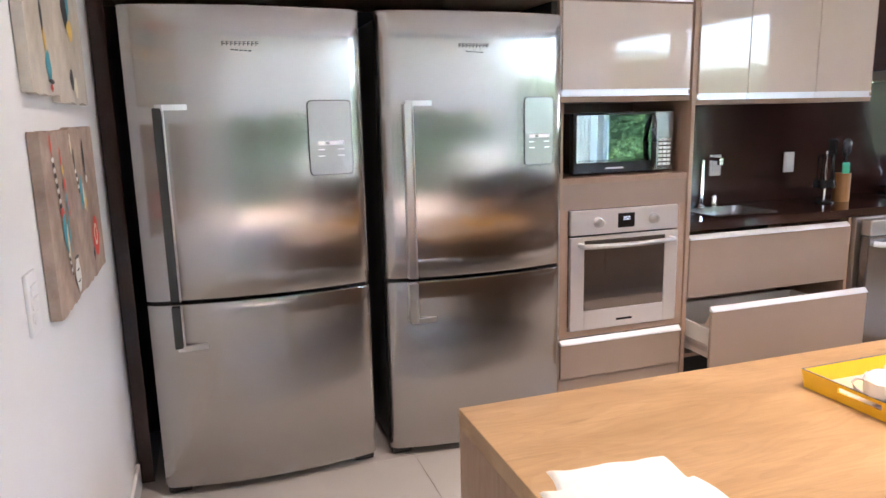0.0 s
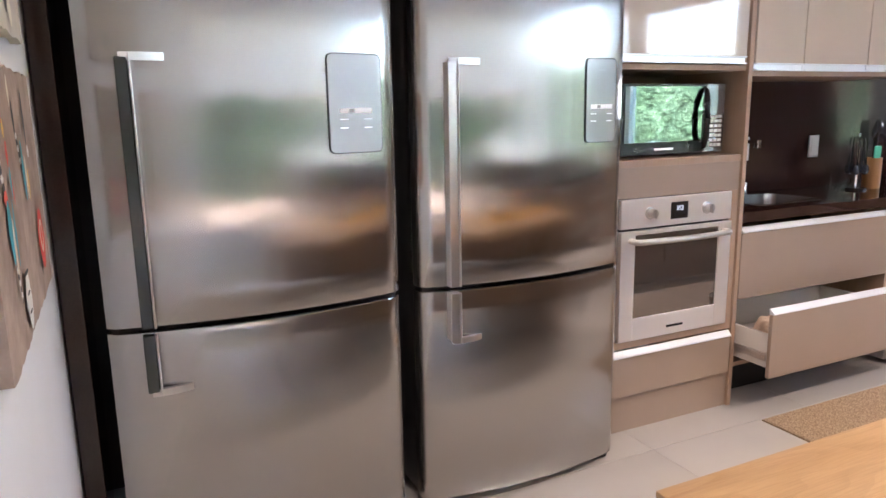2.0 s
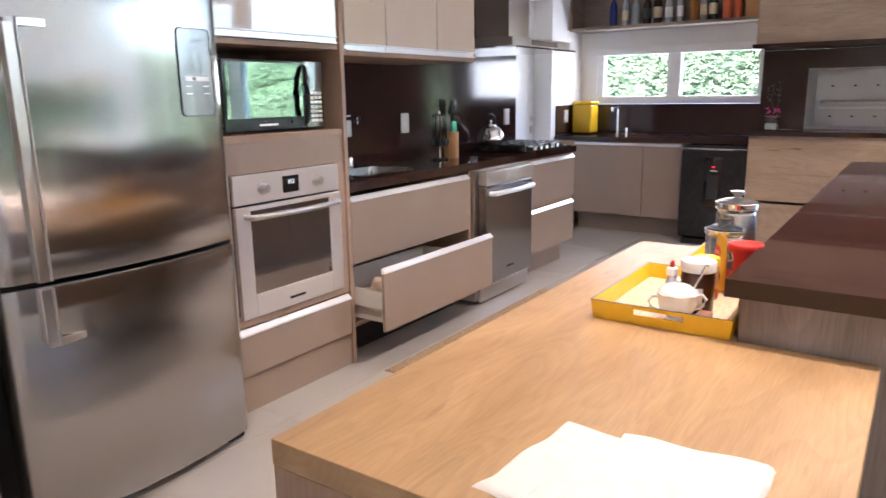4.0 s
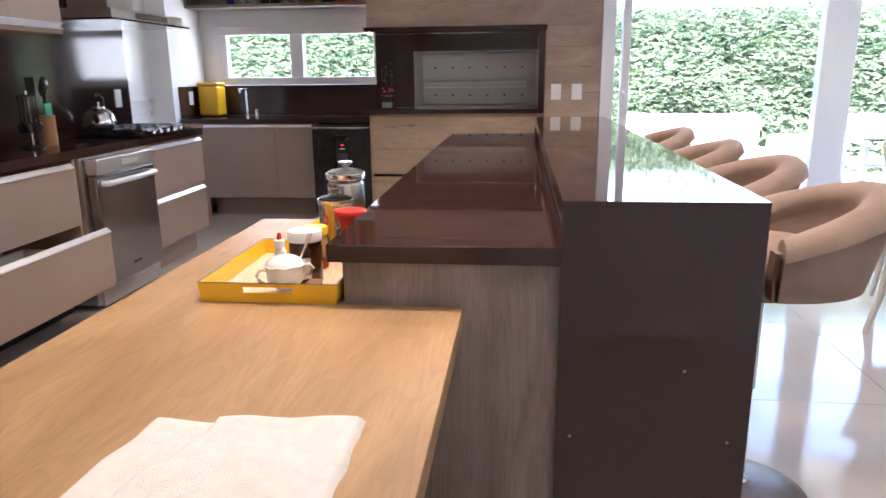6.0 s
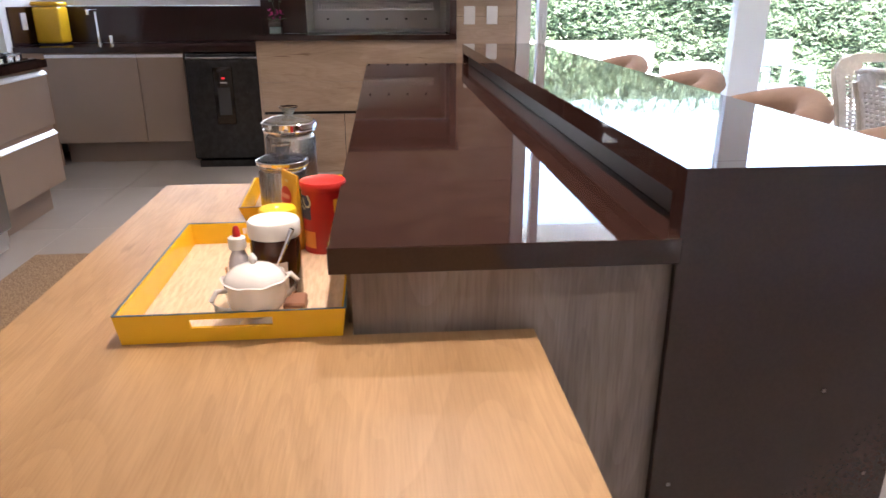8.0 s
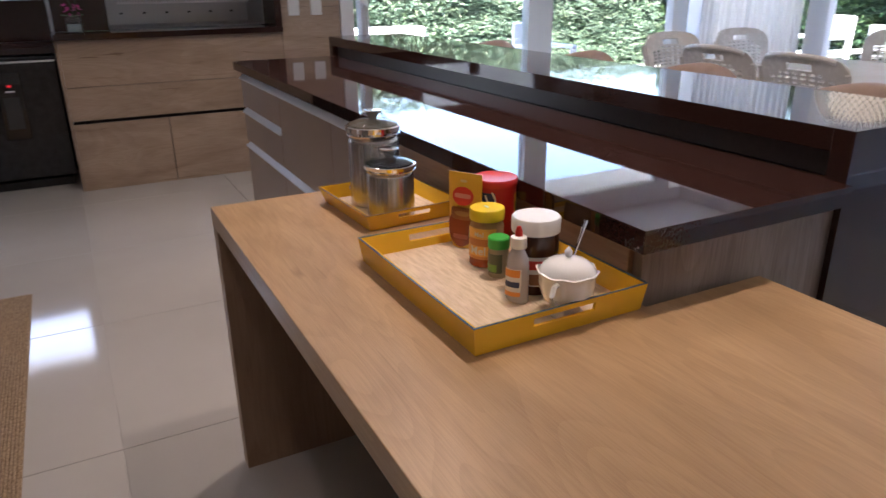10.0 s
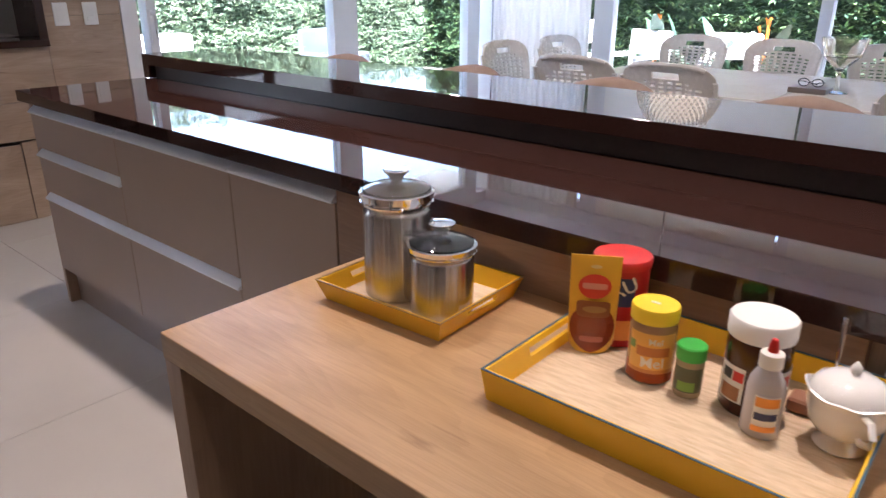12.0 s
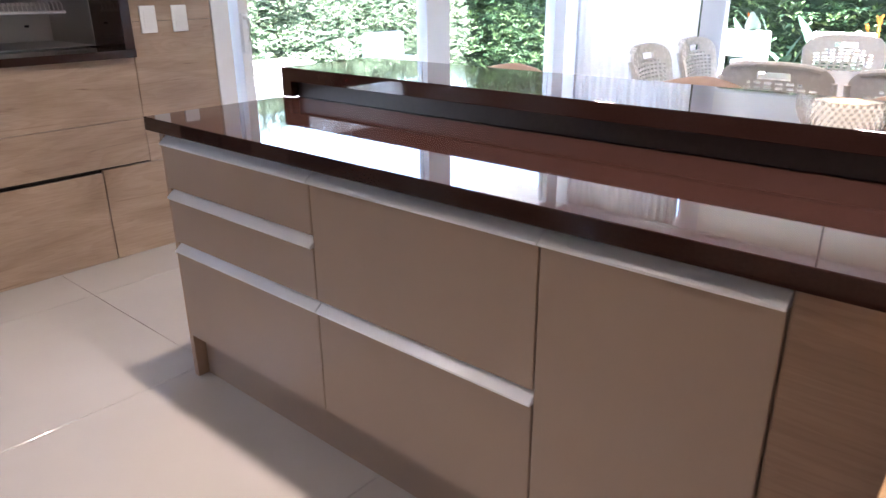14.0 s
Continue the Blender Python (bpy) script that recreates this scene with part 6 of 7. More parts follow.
part("print_side", wrap(0.385, 0.035, TZ, 0.042, 0.050, 0.108, VIEW + 92, VIEW + 150, 0.0004), plain("print_yellow", (0.72, 0.42, 0.03)), tin, "yellow and green printed picture")
part("print_side", wrap(0.385, 0.035, TZ, 0.042, 0.060, 0.090, VIEW + 100, VIEW + 145, 0.0008), plain("print_green", (0.13, 0.22, 0.03)), tin)
part("print_band", wrap(0.385, 0.035, TZ, 0.042, 0.012, 0.045, VIEW - 80, VIEW + 40, 0.0004), ORG, tin)

hj = thing("honey_jar", (0.293, 0.110, TZ), "half-full honey jar with a yellow lid on the yellow tray", "jar")
part("glass", lathe(bmesh.new(), [(0, 0), (0.030, 0), (0.032, 0.004), (0.032, 0.080), (0.0285, 0.088), (0.028, 0.092)], 0.293, 0.110, TZ, 36), plain("jar_plastic_amber", (0.42, 0.24, 0.12), 0.1), hj, smooth=40)
part("honey", lathe(bmesh.new(), [(0.0326, 0.003), (0.0326, 0.030)], 0.293, 0.110, TZ, 36), HONEY, hj, "dark red honey", smooth=True)
part("lid", lathe(bmesh.new(), [(0.0325, 0.090), (0.033, 0.094), (0.033, 0.108), (0.0315, 0.111), (0, 0.1115)], 0.293, 0.110, TZ, 36), LIDYEL, hj, smooth=40)
part("label", wrap(0.293, 0.110, TZ, 0.0325, 0.018, 0.078, VIEW - 62, VIEW + 62), plain("label_honey", (0.80, 0.42, 0.07)), hj)
round_text("label_letters", "Mel", 0.022, 0.293, 0.110, TZ + 0.034, 0.0325, VIEW, PALE, hj)
round_text("label_letters", "Mel", 0.013, 0.293, 0.110, TZ + 0.066, 0.0325, VIEW + 4, PALE, hj)
part("label_art", wrap(0.293, 0.110, TZ, 0.0329, 0.044, 0.058, VIEW - 40, VIEW + 40), plain("label_art_brown", (0.52, 0.17, 0.03)), hj)
part("label_art", wrap(0.293, 0.110, TZ, 0.0329, 0.018, 0.024, VIEW - 60, VIEW + 60), plain("label_art_amber", (0.60, 0.22, 0.03)), hj)
part("label_green", wrap(0.293, 0.110, TZ, 0.0329, 0.052, 0.064, VIEW - 62, VIEW - 44), plain("label_green_patch", (0.16, 0.28, 0.06)), hj)
part("lid_sticker", boxbm(0.287, 0.300, 0.108, 0.114, TZ + 0.1116, TZ + 0.1122), LIDWHT, hj)

gj = thing("herb_jar", (0.232, 0.122, TZ), "small herb jar with a green lid on the yellow tray", "jar")
part("glass", lathe(bmesh.new(), [(0, 0), (0.017, 0), (0.0185, 0.003), (0.0185, 0.052), (0.0165, 0.057)], 0.232, 0.122, TZ, 28), plain("herb_filling", (0.36, 0.30, 0.20), 0.15), gj, smooth=40)
part("lid", lathe(bmesh.new(), [(0.0195, 0.055), (0.020, 0.057), (0.020, 0.073), (0.018, 0.075), (0, 0.0755)], 0.232, 0.122, TZ, 28), LIDGRN, gj, smooth=40)
part("label", wrap(0.232, 0.122, TZ, 0.0187, 0.010, 0.046, VIEW - 70, VIEW + 50), plain("label_olive", (0.09, 0.10, 0.05)), gj)
part("label_leaf", wrap(0.232, 0.122, TZ, 0.0191, 0.012, 0.026, VIEW - 50, VIEW + 20), plain("leaf_print", (0.16, 0.32, 0.04)), gj)

cj = thing("spread_jar", (0.157, 0.096, TZ), "large chocolate spread jar with a white lid on the yellow tray", "jar")
part("glass", lathe(bmesh.new(), [(0, 0), (0.037, 0), (0.040, 0.005), (0.040, 0.092), (0.037, 0.108)], 0.157, 0.096, TZ, 36), CHOC, cj, smooth=40)
part("lid", lathe(bmesh.new(), [(0.0410, 0.106), (0.0418, 0.109), (0.0418, 0.129), (0.0395, 0.132), (0, 0.1325)], 0.157, 0.096, TZ, 40), LIDWHT, cj, smooth=40)
part("label", wrap(0.157, 0.096, TZ, 0.0405, 0.018, 0.070, VIEW + 5, VIEW + 95), LIDWHT, cj)
part("label", wrap(0.157, 0.096, TZ, 0.0405, 0.020, 0.070, VIEW - 80, VIEW - 28), LIDWHT, cj)
part("label_letters", wrap(0.157, 0.096, TZ, 0.0409, 0.050, 0.064, VIEW - 74, VIEW - 52), BLACKL, cj)
part("label_letters", wrap(0.157, 0.096, TZ, 0.0409, 0.050, 0.064, VIEW - 50, VIEW - 30), LIDRED, cj)
part("label_art", wrap(0.157, 0.096, TZ, 0.0409, 0.022, 0.042, VIEW - 72, VIEW - 34), plain("label_art_hazel", (0.30, 0.13, 0.05)), cj)
part("label_red", wrap(0.157, 0.096, TZ, 0.0409, 0.048, 0.064, VIEW + 10, VIEW + 60), plain("print_red", (0.62, 0.04, 0.03)), cj)
part("label_brown", wrap(0.157, 0.096, TZ, 0.0409, 0.020, 0.040, VIEW + 15, VIEW + 70), plain("print_brown", (0.22, 0.09, 0.04)), cj)

db = thing("sweetener_bottle", (0.128, 0.150, TZ), "clear plastic sweetener dropper bottle with a red tip", "bottle")
part("bottle", lathe(bmesh.new(), [(0, 0), (0.021, 0), (0.0235, 0.003), (0.0225, 0.040), (0.0225, 0.066), (0.020, 0.078), (0.013, 0.090), (0.0105, 0.096)], 0.128, 0.150, TZ, 28, 1.0, 0.72), plain("clear_plastic", (0.50, 0.48, 0.51), 0.08), db, smooth=40)
part("cap", lathe(bmesh.new(), [(0.0135, 0.094), (0.014, 0.096), (0.0135, 0.112), (0.009, 0.114), (0, 0.114)], 0.128, 0.150, TZ, 22), LIDWHT, db, smooth=40)
part("tip", lathe(bmesh.new(), [(0.0062, 0.114), (0.0058, 0.122), (0.0035, 0.130), (0, 0.131)], 0.128, 0.150, TZ, 16), LIDRED, db, smooth=40)
part("label", wrap(0.128, 0.150 - 0.001, TZ, 0.0225, 0.014, 0.062, VIEW - 42, VIEW + 42, -0.0005), LIDWHT, db)
part("label_stripe", wrap(0.128, 0.150, TZ, 0.0225, 0.014, 0.022, VIEW - 40, VIEW + 40, -0.0002), ORG, db)
part("label_print", wrap(0.128, 0.150, TZ, 0.0225, 0.030, 0.040, VIEW - 36, VIEW + 36, -0.0002), NAVY, db)
part("label_print", wrap(0.128, 0.150, TZ, 0.0225, 0.048, 0.061, VIEW - 38, VIEW + 38, -0.0002), ORG, db)

pouch = thing("seasoning_pouch", (0.395, 0.098, TZ), "yellow stand-up food pouch with a red oval, on the tray", "pouch")
FOIL = plain("pouch_yellow", (0.80, 0.45, 0.03), 0.3)
bm = bmesh.new()
n, m = 10, 16
front, back = [], []
ux, uy = Vector((-0.86, -0.51, 0)).normalized(), Vector((-0.51, 0.86, 0)).normalized()
c0 = Vector((0.395, 0.098, TZ))
def pouch_point(u, v, s, lift=0.0):
    w = (0.034 + 0.003 * v) * (1 - 0.22 * max(0.0, 1 - v / 0.14) ** 2)
    depth = 0.020 * (1 - v) ** 0.8 * math.sqrt(max(0, 1 - (u * 0.98) ** 2)) + 0.0012 + lift
    return c0 + ux * (u * w) + uy * (s * depth) + Vector((0, 0, 0.150 * v + 0.001))
for s, store in ((1, front), (-1, back)):
    for j in range(m + 1):
        store.append([bm.verts.new(pouch_point(-1 + 2 * i / n, j / m, s)) for i in range(n + 1)])
for store in (front, back):
    for a, b in zip(store, store[1:]):
        for i in range(n):
            bm.faces.new((a[i], a[i + 1], b[i + 1], b[i]))
for j in range(m):
    for i in (0, n):
        bm.faces.new((front[j][i], front[j + 1][i], back[j + 1][i], back[j][i]))
for i in range(n):
    bm.faces.new((front[m][i], front[m][i + 1], back[m][i + 1], back[m][i]))
    bm.faces.new((front[0][i], back[0][i], back[0][i + 1], front[0][i + 1]))
part("bag", bm, FOIL, pouch, smooth=50)
def pouch_patch(cu, cv, ru, rv, lift, mat, name, square=False):
    bm = bmesh.new()
    pts = []
    e = 0.35 if square else 1.0
    for k in range(24):
        a = 2 * math.pi * k / 24
        e = 0.35 if square else 1.0
        u = cu + ru * math.copysign(abs(math.cos(a)) ** e, math.cos(a))
        v = cv + rv * math.copysign(abs(math.sin(a)) ** e, math.sin(a))
        pts.append(bm.verts.new(pouch_point(max(-0.97, min(0.97, u)), v, 1, lift)))
    inner = []
    for q in (0.66, 0.33):
        inner.append([bm.verts.new(pouch_point(max(-0.97, min(0.97, cu + (ru * q) * math.copysign(abs(math.cos(2 * math.pi * k / 24)) ** e, math.cos(2 * math.pi * k / 24)))), cv + (rv * q) * math.copysign(abs(math.sin(2 * math.pi * k / 24)) ** e, math.sin(2 * math.pi * k / 24)), 1, lift)) for k in range(24)])
    for a, b in ((pts, inner[0]), (inner[0], inner[1])):
        for k in range(24):
            bm.faces.new((a[k], a[(k + 1) % 24], b[(k + 1) % 24], b[k]))
    mid = bm.verts.new(pouch_point(cu, cv, 1, lift))
    for k in range(24):
        bm.faces.new((mid, inner[1][k], inner[1][(k + 1) % 24]))
    part(name, bm, mat, pouch)
pouch_patch(0.0, 0.27, 0.95, 0.25, 0.0022, plain("pouch_contents", (0.24, 0.045, 0.018), 0.2), "window")
pouch_patch(0.0, 0.70, 0.66, 0.125, 0.0026, plain("oval_red", (0.66, 0.05, 0.02)), "oval")
pouch_patch(0.0, 0.47, 0.70, 0.085, 0.0032, plain("pouch_text_brown", (0.25, 0.08, 0.02)), "text_bar", True)
pouch_patch(0.0, 0.705, 0.50, 0.030, 0.0034, plain("oval_letters", (0.74, 0.30, 0.20)), "oval_bar", True)
pouch_patch(0.05, 0.47, 0.50, 0.035, 0.0038, plain("pouch_grain", (0.38, 0.20, 0.06)), "food_print")
pouch_patch(0.0, 0.90, 0.22, 0.018, 0.0030, plain("pouch_pale_print", (0.78, 0.60, 0.25)), "top_print")
pouch_patch(0.0, 0.16, 0.5, 0.03, 0.0032, plain("pouch_small_print", (0.45, 0.12, 0.07)), "small_print", True)

bowl = thing("sugar_bowl", (0.046, 0.112, TZ), "white porcelain sugar bowl with a lid, on the yellow tray", "sugar bowl")
PORC = material("white_porcelain", (0.84, 0.82, 0.79), 0.12, 0.0, 0.5)
bm = bmesh.new()
prof = [(0, 0.004), (0.026, 0.004), (0.029, 0.0), (0.032, 0.003), (0.024, 0.011), (0.021, 0.017), (0.036, 0.026), (0.045, 0.038), (0.048, 0.054), (0.047, 0.066), (0.053, 0.076), (0.050, 0.077)]
n = 48
rings = []
for r, h in [(0.92 * q, w) for q, w in prof]:
    flute = 0.035 * max(0, (h - 0.012) / 0.06)
    rings.append([bm.verts.new((0.046 + r * (1 + flute * math.cos(8 * 2 * math.pi * i / n)) * math.cos(2 * math.pi * i / n), 0.112 + r * (1 + flute * math.cos(8 * 2 * math.pi * i / n)) * math.sin(2 * math.pi * i / n), TZ + h + (0.002 * math.cos(16 * math.pi * i / n) if h > 0.07 else 0))) if r else bm.verts.new((0.046, 0.112, TZ + h)) for i in range(n if r else 1)])
for a, b in zip(rings, rings[1:]):
    for i in range(n):
        j = (i + 1) % n
        bm.faces.new((a[0], b[j], b[i]) if len(a) == 1 else (a[i], a[j], b[j], b[i]))
part("bowl", bm, PORC, bowl, smooth=60)
part("lid", lathe(bmesh.new(), [(0.0455, 0.072), (0.0445, 0.076), (0.039, 0.085), (0.028, 0.0925), (0.013, 0.097), (0.004, 0.0985), (0.0065, 0.103), (0.006, 0.108), (0.001, 0.115), (0, 0.115)], 0.046, 0.112, TZ, 40), PORC, bowl, smooth=60)
for sgn in (-1, 1):
    dx, dy = -0.55 * sgn, 0.84 * sgn
    pts = [(0.042, 0.066), (0.058, 0.068), (0.067, 0.056), (0.061, 0.042), (0.045, 0.034), (0.038, 0.036)]
    part("ear", tube(bmesh.new(), [(0.046 + dx * r, 0.112 + dy * r, TZ + h) for r, h in pts], 0.0042, 10), PORC, bowl, smooth=True)
spoon = solid("teaspoon", tube(bmesh.new(), [(0.070, 0.088, TZ + 0.070), (0.072, 0.074, TZ + 0.100), (0.076, 0.056, TZ + 0.140)], [0.0016, 0.0022, 0.0042], 8), CHROME, "small steel teaspoon standing in the sugar bowl", "spoon", smooth=True)
packet = solid("sugar_packets", boxbm(0.070, 0.118, 0.045, 0.078, TZ + 0.0003, TZ + 0.020, 0.003), plain("packet_brown", (0.30, 0.14, 0.08), 0.5), "small brown and white packet lying in the tray", "packet")

# ---- bar stools ----
SUEDE = textured("taupe_suede", (0.24, 0.165, 0.125), (0.31, 0.22, 0.17), freq=7, rough=(0.7, 0.85), fine=160, bump=0.25)
def stool(label):
    root = thing("bar_stool", (0.50, -1.09, 0), label, "bar stool", "stools at the bar")
    def shell(v, s, side):
        """A point of the tub: s runs round from one arm tip to the other, v up its height."""
        a = radians(-90 + s * 98)
        top = 0.930 - 0.120 * abs(s) ** 1.6
        t = 0.028 + 0.012 * v
        rx, ry = 0.192 + 0.028 * v + side * t, 0.225 + 0.045 * v + side * t
        return (rx * math.cos(a), ry * math.sin(a) - 0.02, 0.685 + (top - 0.685) * v)
    bm = bmesh.new()
    n = 48
    cols = []
    for i in range(n + 1):
        s = -1 + 2 * i / n
        ring = [shell(v, s, 1) for v in (0.0, 0.3, 0.6, 0.85)]
        for k in range(7):
            th = math.pi * k / 6
            o, p = shell(0.93, s, 1), shell(0.93, s, -1)
            c = Vector([(a + b) / 2 for a, b in zip(o, p)])
            h = (Vector(o) - Vector(p)) / 2
            bulge = 1.35
            ring.append(tuple(c + h * math.cos(th) * bulge + Vector((0, 0, h.length * 1.25 * math.sin(th)))))
        ring += [shell(v, s, -1) for v in (0.85, 0.6, 0.3, 0.0)]
        cols.append([bm.verts.new(p) for p in ring])
    m = len(cols[0])
    for a, b in zip(cols, cols[1:]):
        for k in range(m):
            bm.faces.new((a[k], b[k], b[(k + 1) % m], a[(k + 1) % m]))
    bm.faces.new(cols[0])
    bm.faces.new(cols[-1][::-1])
    part("tub_back", bm, SUEDE, root, "curved taupe suede back and arms", smooth=60, local=True)
    bm = bmesh.new()
    ring_n = 40
    prof = [(0.0, 0.665), (0.85, 0.665), (0.97, 0.675), (1.0, 0.71), (1.0, 0.755), (0.95, 0.785), (0.7, 0.80), (0.0, 0.803)]
    rings = []
    for r, z in prof:
        if r == 0:
            rings.append([bm.verts.new((0, 0.01, z))])
        else:
            rings.append([bm.verts.new((0.182 * r * math.copysign(abs(math.cos(a)) ** 0.85, math.cos(a)), 0.01 + 0.215 * r * math.copysign(abs(math.sin(a)) ** 0.85, math.sin(a)), z)) for a in (2 * math.pi * i / ring_n for i in range(ring_n))])
    for a, b in zip(rings, rings[1:]):
        for i in range(ring_n):
            j = (i + 1) % ring_n
            if len(a) == 1:
                bm.faces.new((a[0], b[j], b[i]))
            elif len(b) == 1:
                bm.faces.new((a[i], a[j], b[0]))
            else:
                bm.faces.new((a[i], a[j], b[j], b[i]))
    part("seat", bm, SUEDE, root, smooth=60, local=True)
    for s in (-1, 1):
        p0, p1 = Vector(shell(0.0, s * 1.0, 0)), Vector(shell(0.98, s * 1.0, 0))
        for off in (-0.014, 0.0, 0.014):
            bm = tube(bmesh.new(), [p0 + Vector((off, 0.012, 0.004)), p0.lerp(p1, 0.5) + Vector((off, 0.018, 0)), p1 + Vector((off * 1.1, 0.014, 0.012))], 0.0085, 8)
            part("arm_roll", bm, material("arm_roll_brown", (0.19, 0.115, 0.085), 0.35), root, "rolled glossy brown arm front", smooth=True, local=True)
    part("pole", tube(bmesh.new(), [(0, 0, 0.05), (0, 0, 0.40)], 0.024, 20), CHROME, root, "chrome gas-lift pole", smooth=True, local=True)
    part("upper_pole", tube(bmesh.new(), [(0, 0, 0.36), (0, 0, 0.664)], 0.029, 20), ALU, root, smooth=True, local=True)
    part("base", lathe(bmesh.new(), [(0, 0.0), (0.205, 0.0), (0.212, 0.006), (0.208, 0.016), (0.16, 0.036), (0.09, 0.048), (0.0, 0.052)], n=44), textured("base_brown", (0.06, 0.034, 0.03), (0.085, 0.05, 0.045), freq=30, rough=(0.25, 0.4)), root, "round dark brown base", smooth=50, local=True)
    part("collar", lathe(bmesh.new(), [(0.036, 0.050), (0.036, 0.062), (0.028, 0.070), (0.025, 0.085)], n=24), CHROME, root, smooth=True, local=True)
    return root
st = stool("taupe suede tub bar stool standing at the raised bar")
for sx, sy, turn in ((1.14, -1.10, 4), (1.80, -1.08, -3), (2.50, -1.04, 5)):
    copy_thing(st, Matrix.Translation((sx, sy, 0)) @ Matrix.Rotation(radians(turn), 4, "Z"))

# ---- dining chairs ----
LACQ = textured("white_lacquer", (0.66, 0.62, 0.57), (0.72, 0.69, 0.64), freq=6, rough=(0.22, 0.32))
SEATF = textured("patterned_seat", (0.45, 0.36, 0.26), (0.66, 0.58, 0.47), freq=26, detail=5, rough=(0.8, 0.9), bump=0.4)
def dining_chair(label, at, turn):
    root = thing("dining_chair", (0, 0, 0), label, "dining chair", "chairs round the table")
    nx, nz = 31, 44
    Z0, Z1 = 0.50, 0.945
    def bp(i, j):
        u, v = -1 + 2 * i / nx, j / nz
        half = 0.175 + 0.052 * min(1, v * 1.25) - 0.035 * max(0, (v - 0.86) / 0.14) ** 2.2
        z = Z0 + (Z1 - Z0) * v - 0.022 * abs(u) ** 3 * v
        y = 0.205 + 0.075 * v * v + 0.03 * (abs(u) ** 2) * -1
        return (half * u, y, z)
    V = {}
    bm = bmesh.new()
    def vert(i, j):
        if (i, j) not in V:
            V[i, j] = bm.verts.new(bp(i, j))
        return V[i, j]
    for i in range(nx):
        for j in range(nz):
            u = -1 + 2 * (i + 0.5) / nx
            arch = 35.5 - 2.2 * u * u
            holes = i % 3 != 0 and j % 2 == 1 and 3 < i < nx - 4 and 4 < j < arch
            slot = abs(u) < 0.30 and 37 <= j <= 39
            if not holes and not slot:
                bm.faces.new((vert(i, j), vert(i + 1, j), vert(i + 1, j + 1), vert(i, j + 1)))
    bmesh.ops.recalc_face_normals(bm, faces=bm.faces)
    bmesh.ops.solidify(bm, geom=list(bm.faces), thickness=0.014)
    part("backrest", bm, LACQ, root, "white perforated back with a hand slot", local=True)
    bm = bmesh.new()
    for s in (-1, 1):
        pts = [bp(0 if s < 0 else nx, j) for j in range(0, 40, 3)]
        tube(bm, [(p[0], p[1] + 0.004, p[2]) for p in pts], 0.012, 8)
    pts = [bp(i, nz) for i in range(1, nx)]
    tube(bm, [(p[0], p[1] + 0.004, p[2] - 0.006) for p in pts], 0.012, 8)
    part("back_frame", bm, LACQ, root, smooth=True, local=True)
    bm = bmesh.new()
    n = 36
    for z0, z1, k in ((0.405, 0.455, 1.0),):
        lo = [bm.verts.new((0.215 * k * math.copysign(abs(math.cos(a)) ** 0.6, math.cos(a)), 0.205 * k * math.copysign(abs(math.sin(a)) ** 0.6, math.sin(a)), z0)) for a in (2 * math.pi * i / n for i in range(n))]
        hi = [bm.verts.new((v.co.x, v.co.y, z1)) for v in lo]
        bm.faces.new(lo[::-1]), bm.faces.new(hi)
        for i in range(n):
            bm.faces.new((lo[i], lo[(i + 1) % n], hi[(i + 1) % n], hi[i]))
    part("seat_frame", bm, LACQ, root, smooth=40, local=True)
    bm = bmesh.new()
    rings = []
    for r, z in ((0.96, 0.456), (0.98, 0.47), (0.90, 0.488), (0.6, 0.498)):
        rings.append([bm.verts.new((0.21 * r * math.copysign(abs(math.cos(a)) ** 0.65, math.cos(a)), -0.005 + 0.195 * r * math.copysign(abs(math.sin(a)) ** 0.65, math.sin(a)), z)) for a in (2 * math.pi * i / n for i in range(n))])
    for a, b in zip(rings, rings[1:]):
        for i in range(n):
            bm.faces.new((a[i], a[(i + 1) % n], b[(i + 1) % n], b[i]))
    bm.faces.new(rings[-1])
    bm.faces.new(rings[0][::-1])
    part("seat_cushion", bm, SEATF, root, "beige patterned seat pad", smooth=60, local=True)
    for s in (-1, 1):
        pts = [(s * 0.185, 0.18, 0.52), (s * 0.182, 0.178, 0.42), (s * 0.180, 0.185, 0.30), (s * 0.180, 0.205, 0.16), (s * 0.182, 0.245, 0.0)]
        part("leg", tube(bmesh.new(), pts, [0.020, 0.024, 0.020, 0.016, 0.014], 10), LACQ, root, smooth=True, local=True)
        pts = [(s * 0.185, -0.165, 0.41), (s * 0.195, -0.178, 0.34), (s * 0.188, -0.172, 0.20), (s * 0.184, -0.17, 0.06), (s * 0.188, -0.185, 0.0)]
        part("leg", tube(bmesh.new(), pts, [0.026, 0.024, 0.015, 0.012, 0.017], 10), LACQ, root, smooth=True, local=True)
    root.location, root.rotation_euler = (*at, 0), (0, 0, radians(turn))
    return root
base_chair = dining_chair("white lacquered cane-look dining chair with a patterned seat", (1.79, -2.38), 0)
for x, y, turn in ((1.28, -2.36, -3), (0.22, -2.24, 3), (2.33, -2.62, -90), (2.33, -3.23, -93), (1.92, -3.70, 180), (1.33, -3.66, 178), (0.70, -3.70, 183)):
    copy_thing(base_chair, Matrix.Translation((x, y, 0)) @ Matrix.Rotation(radians(turn), 4, "Z"))

# ---- dining tables ----
CLOTHTOP = textured("cream_tabletop", (0.68, 0.62, 0.53), (0.74, 0.69, 0.61), freq=2.5, rough=(0.15, 0.3), fine=90)
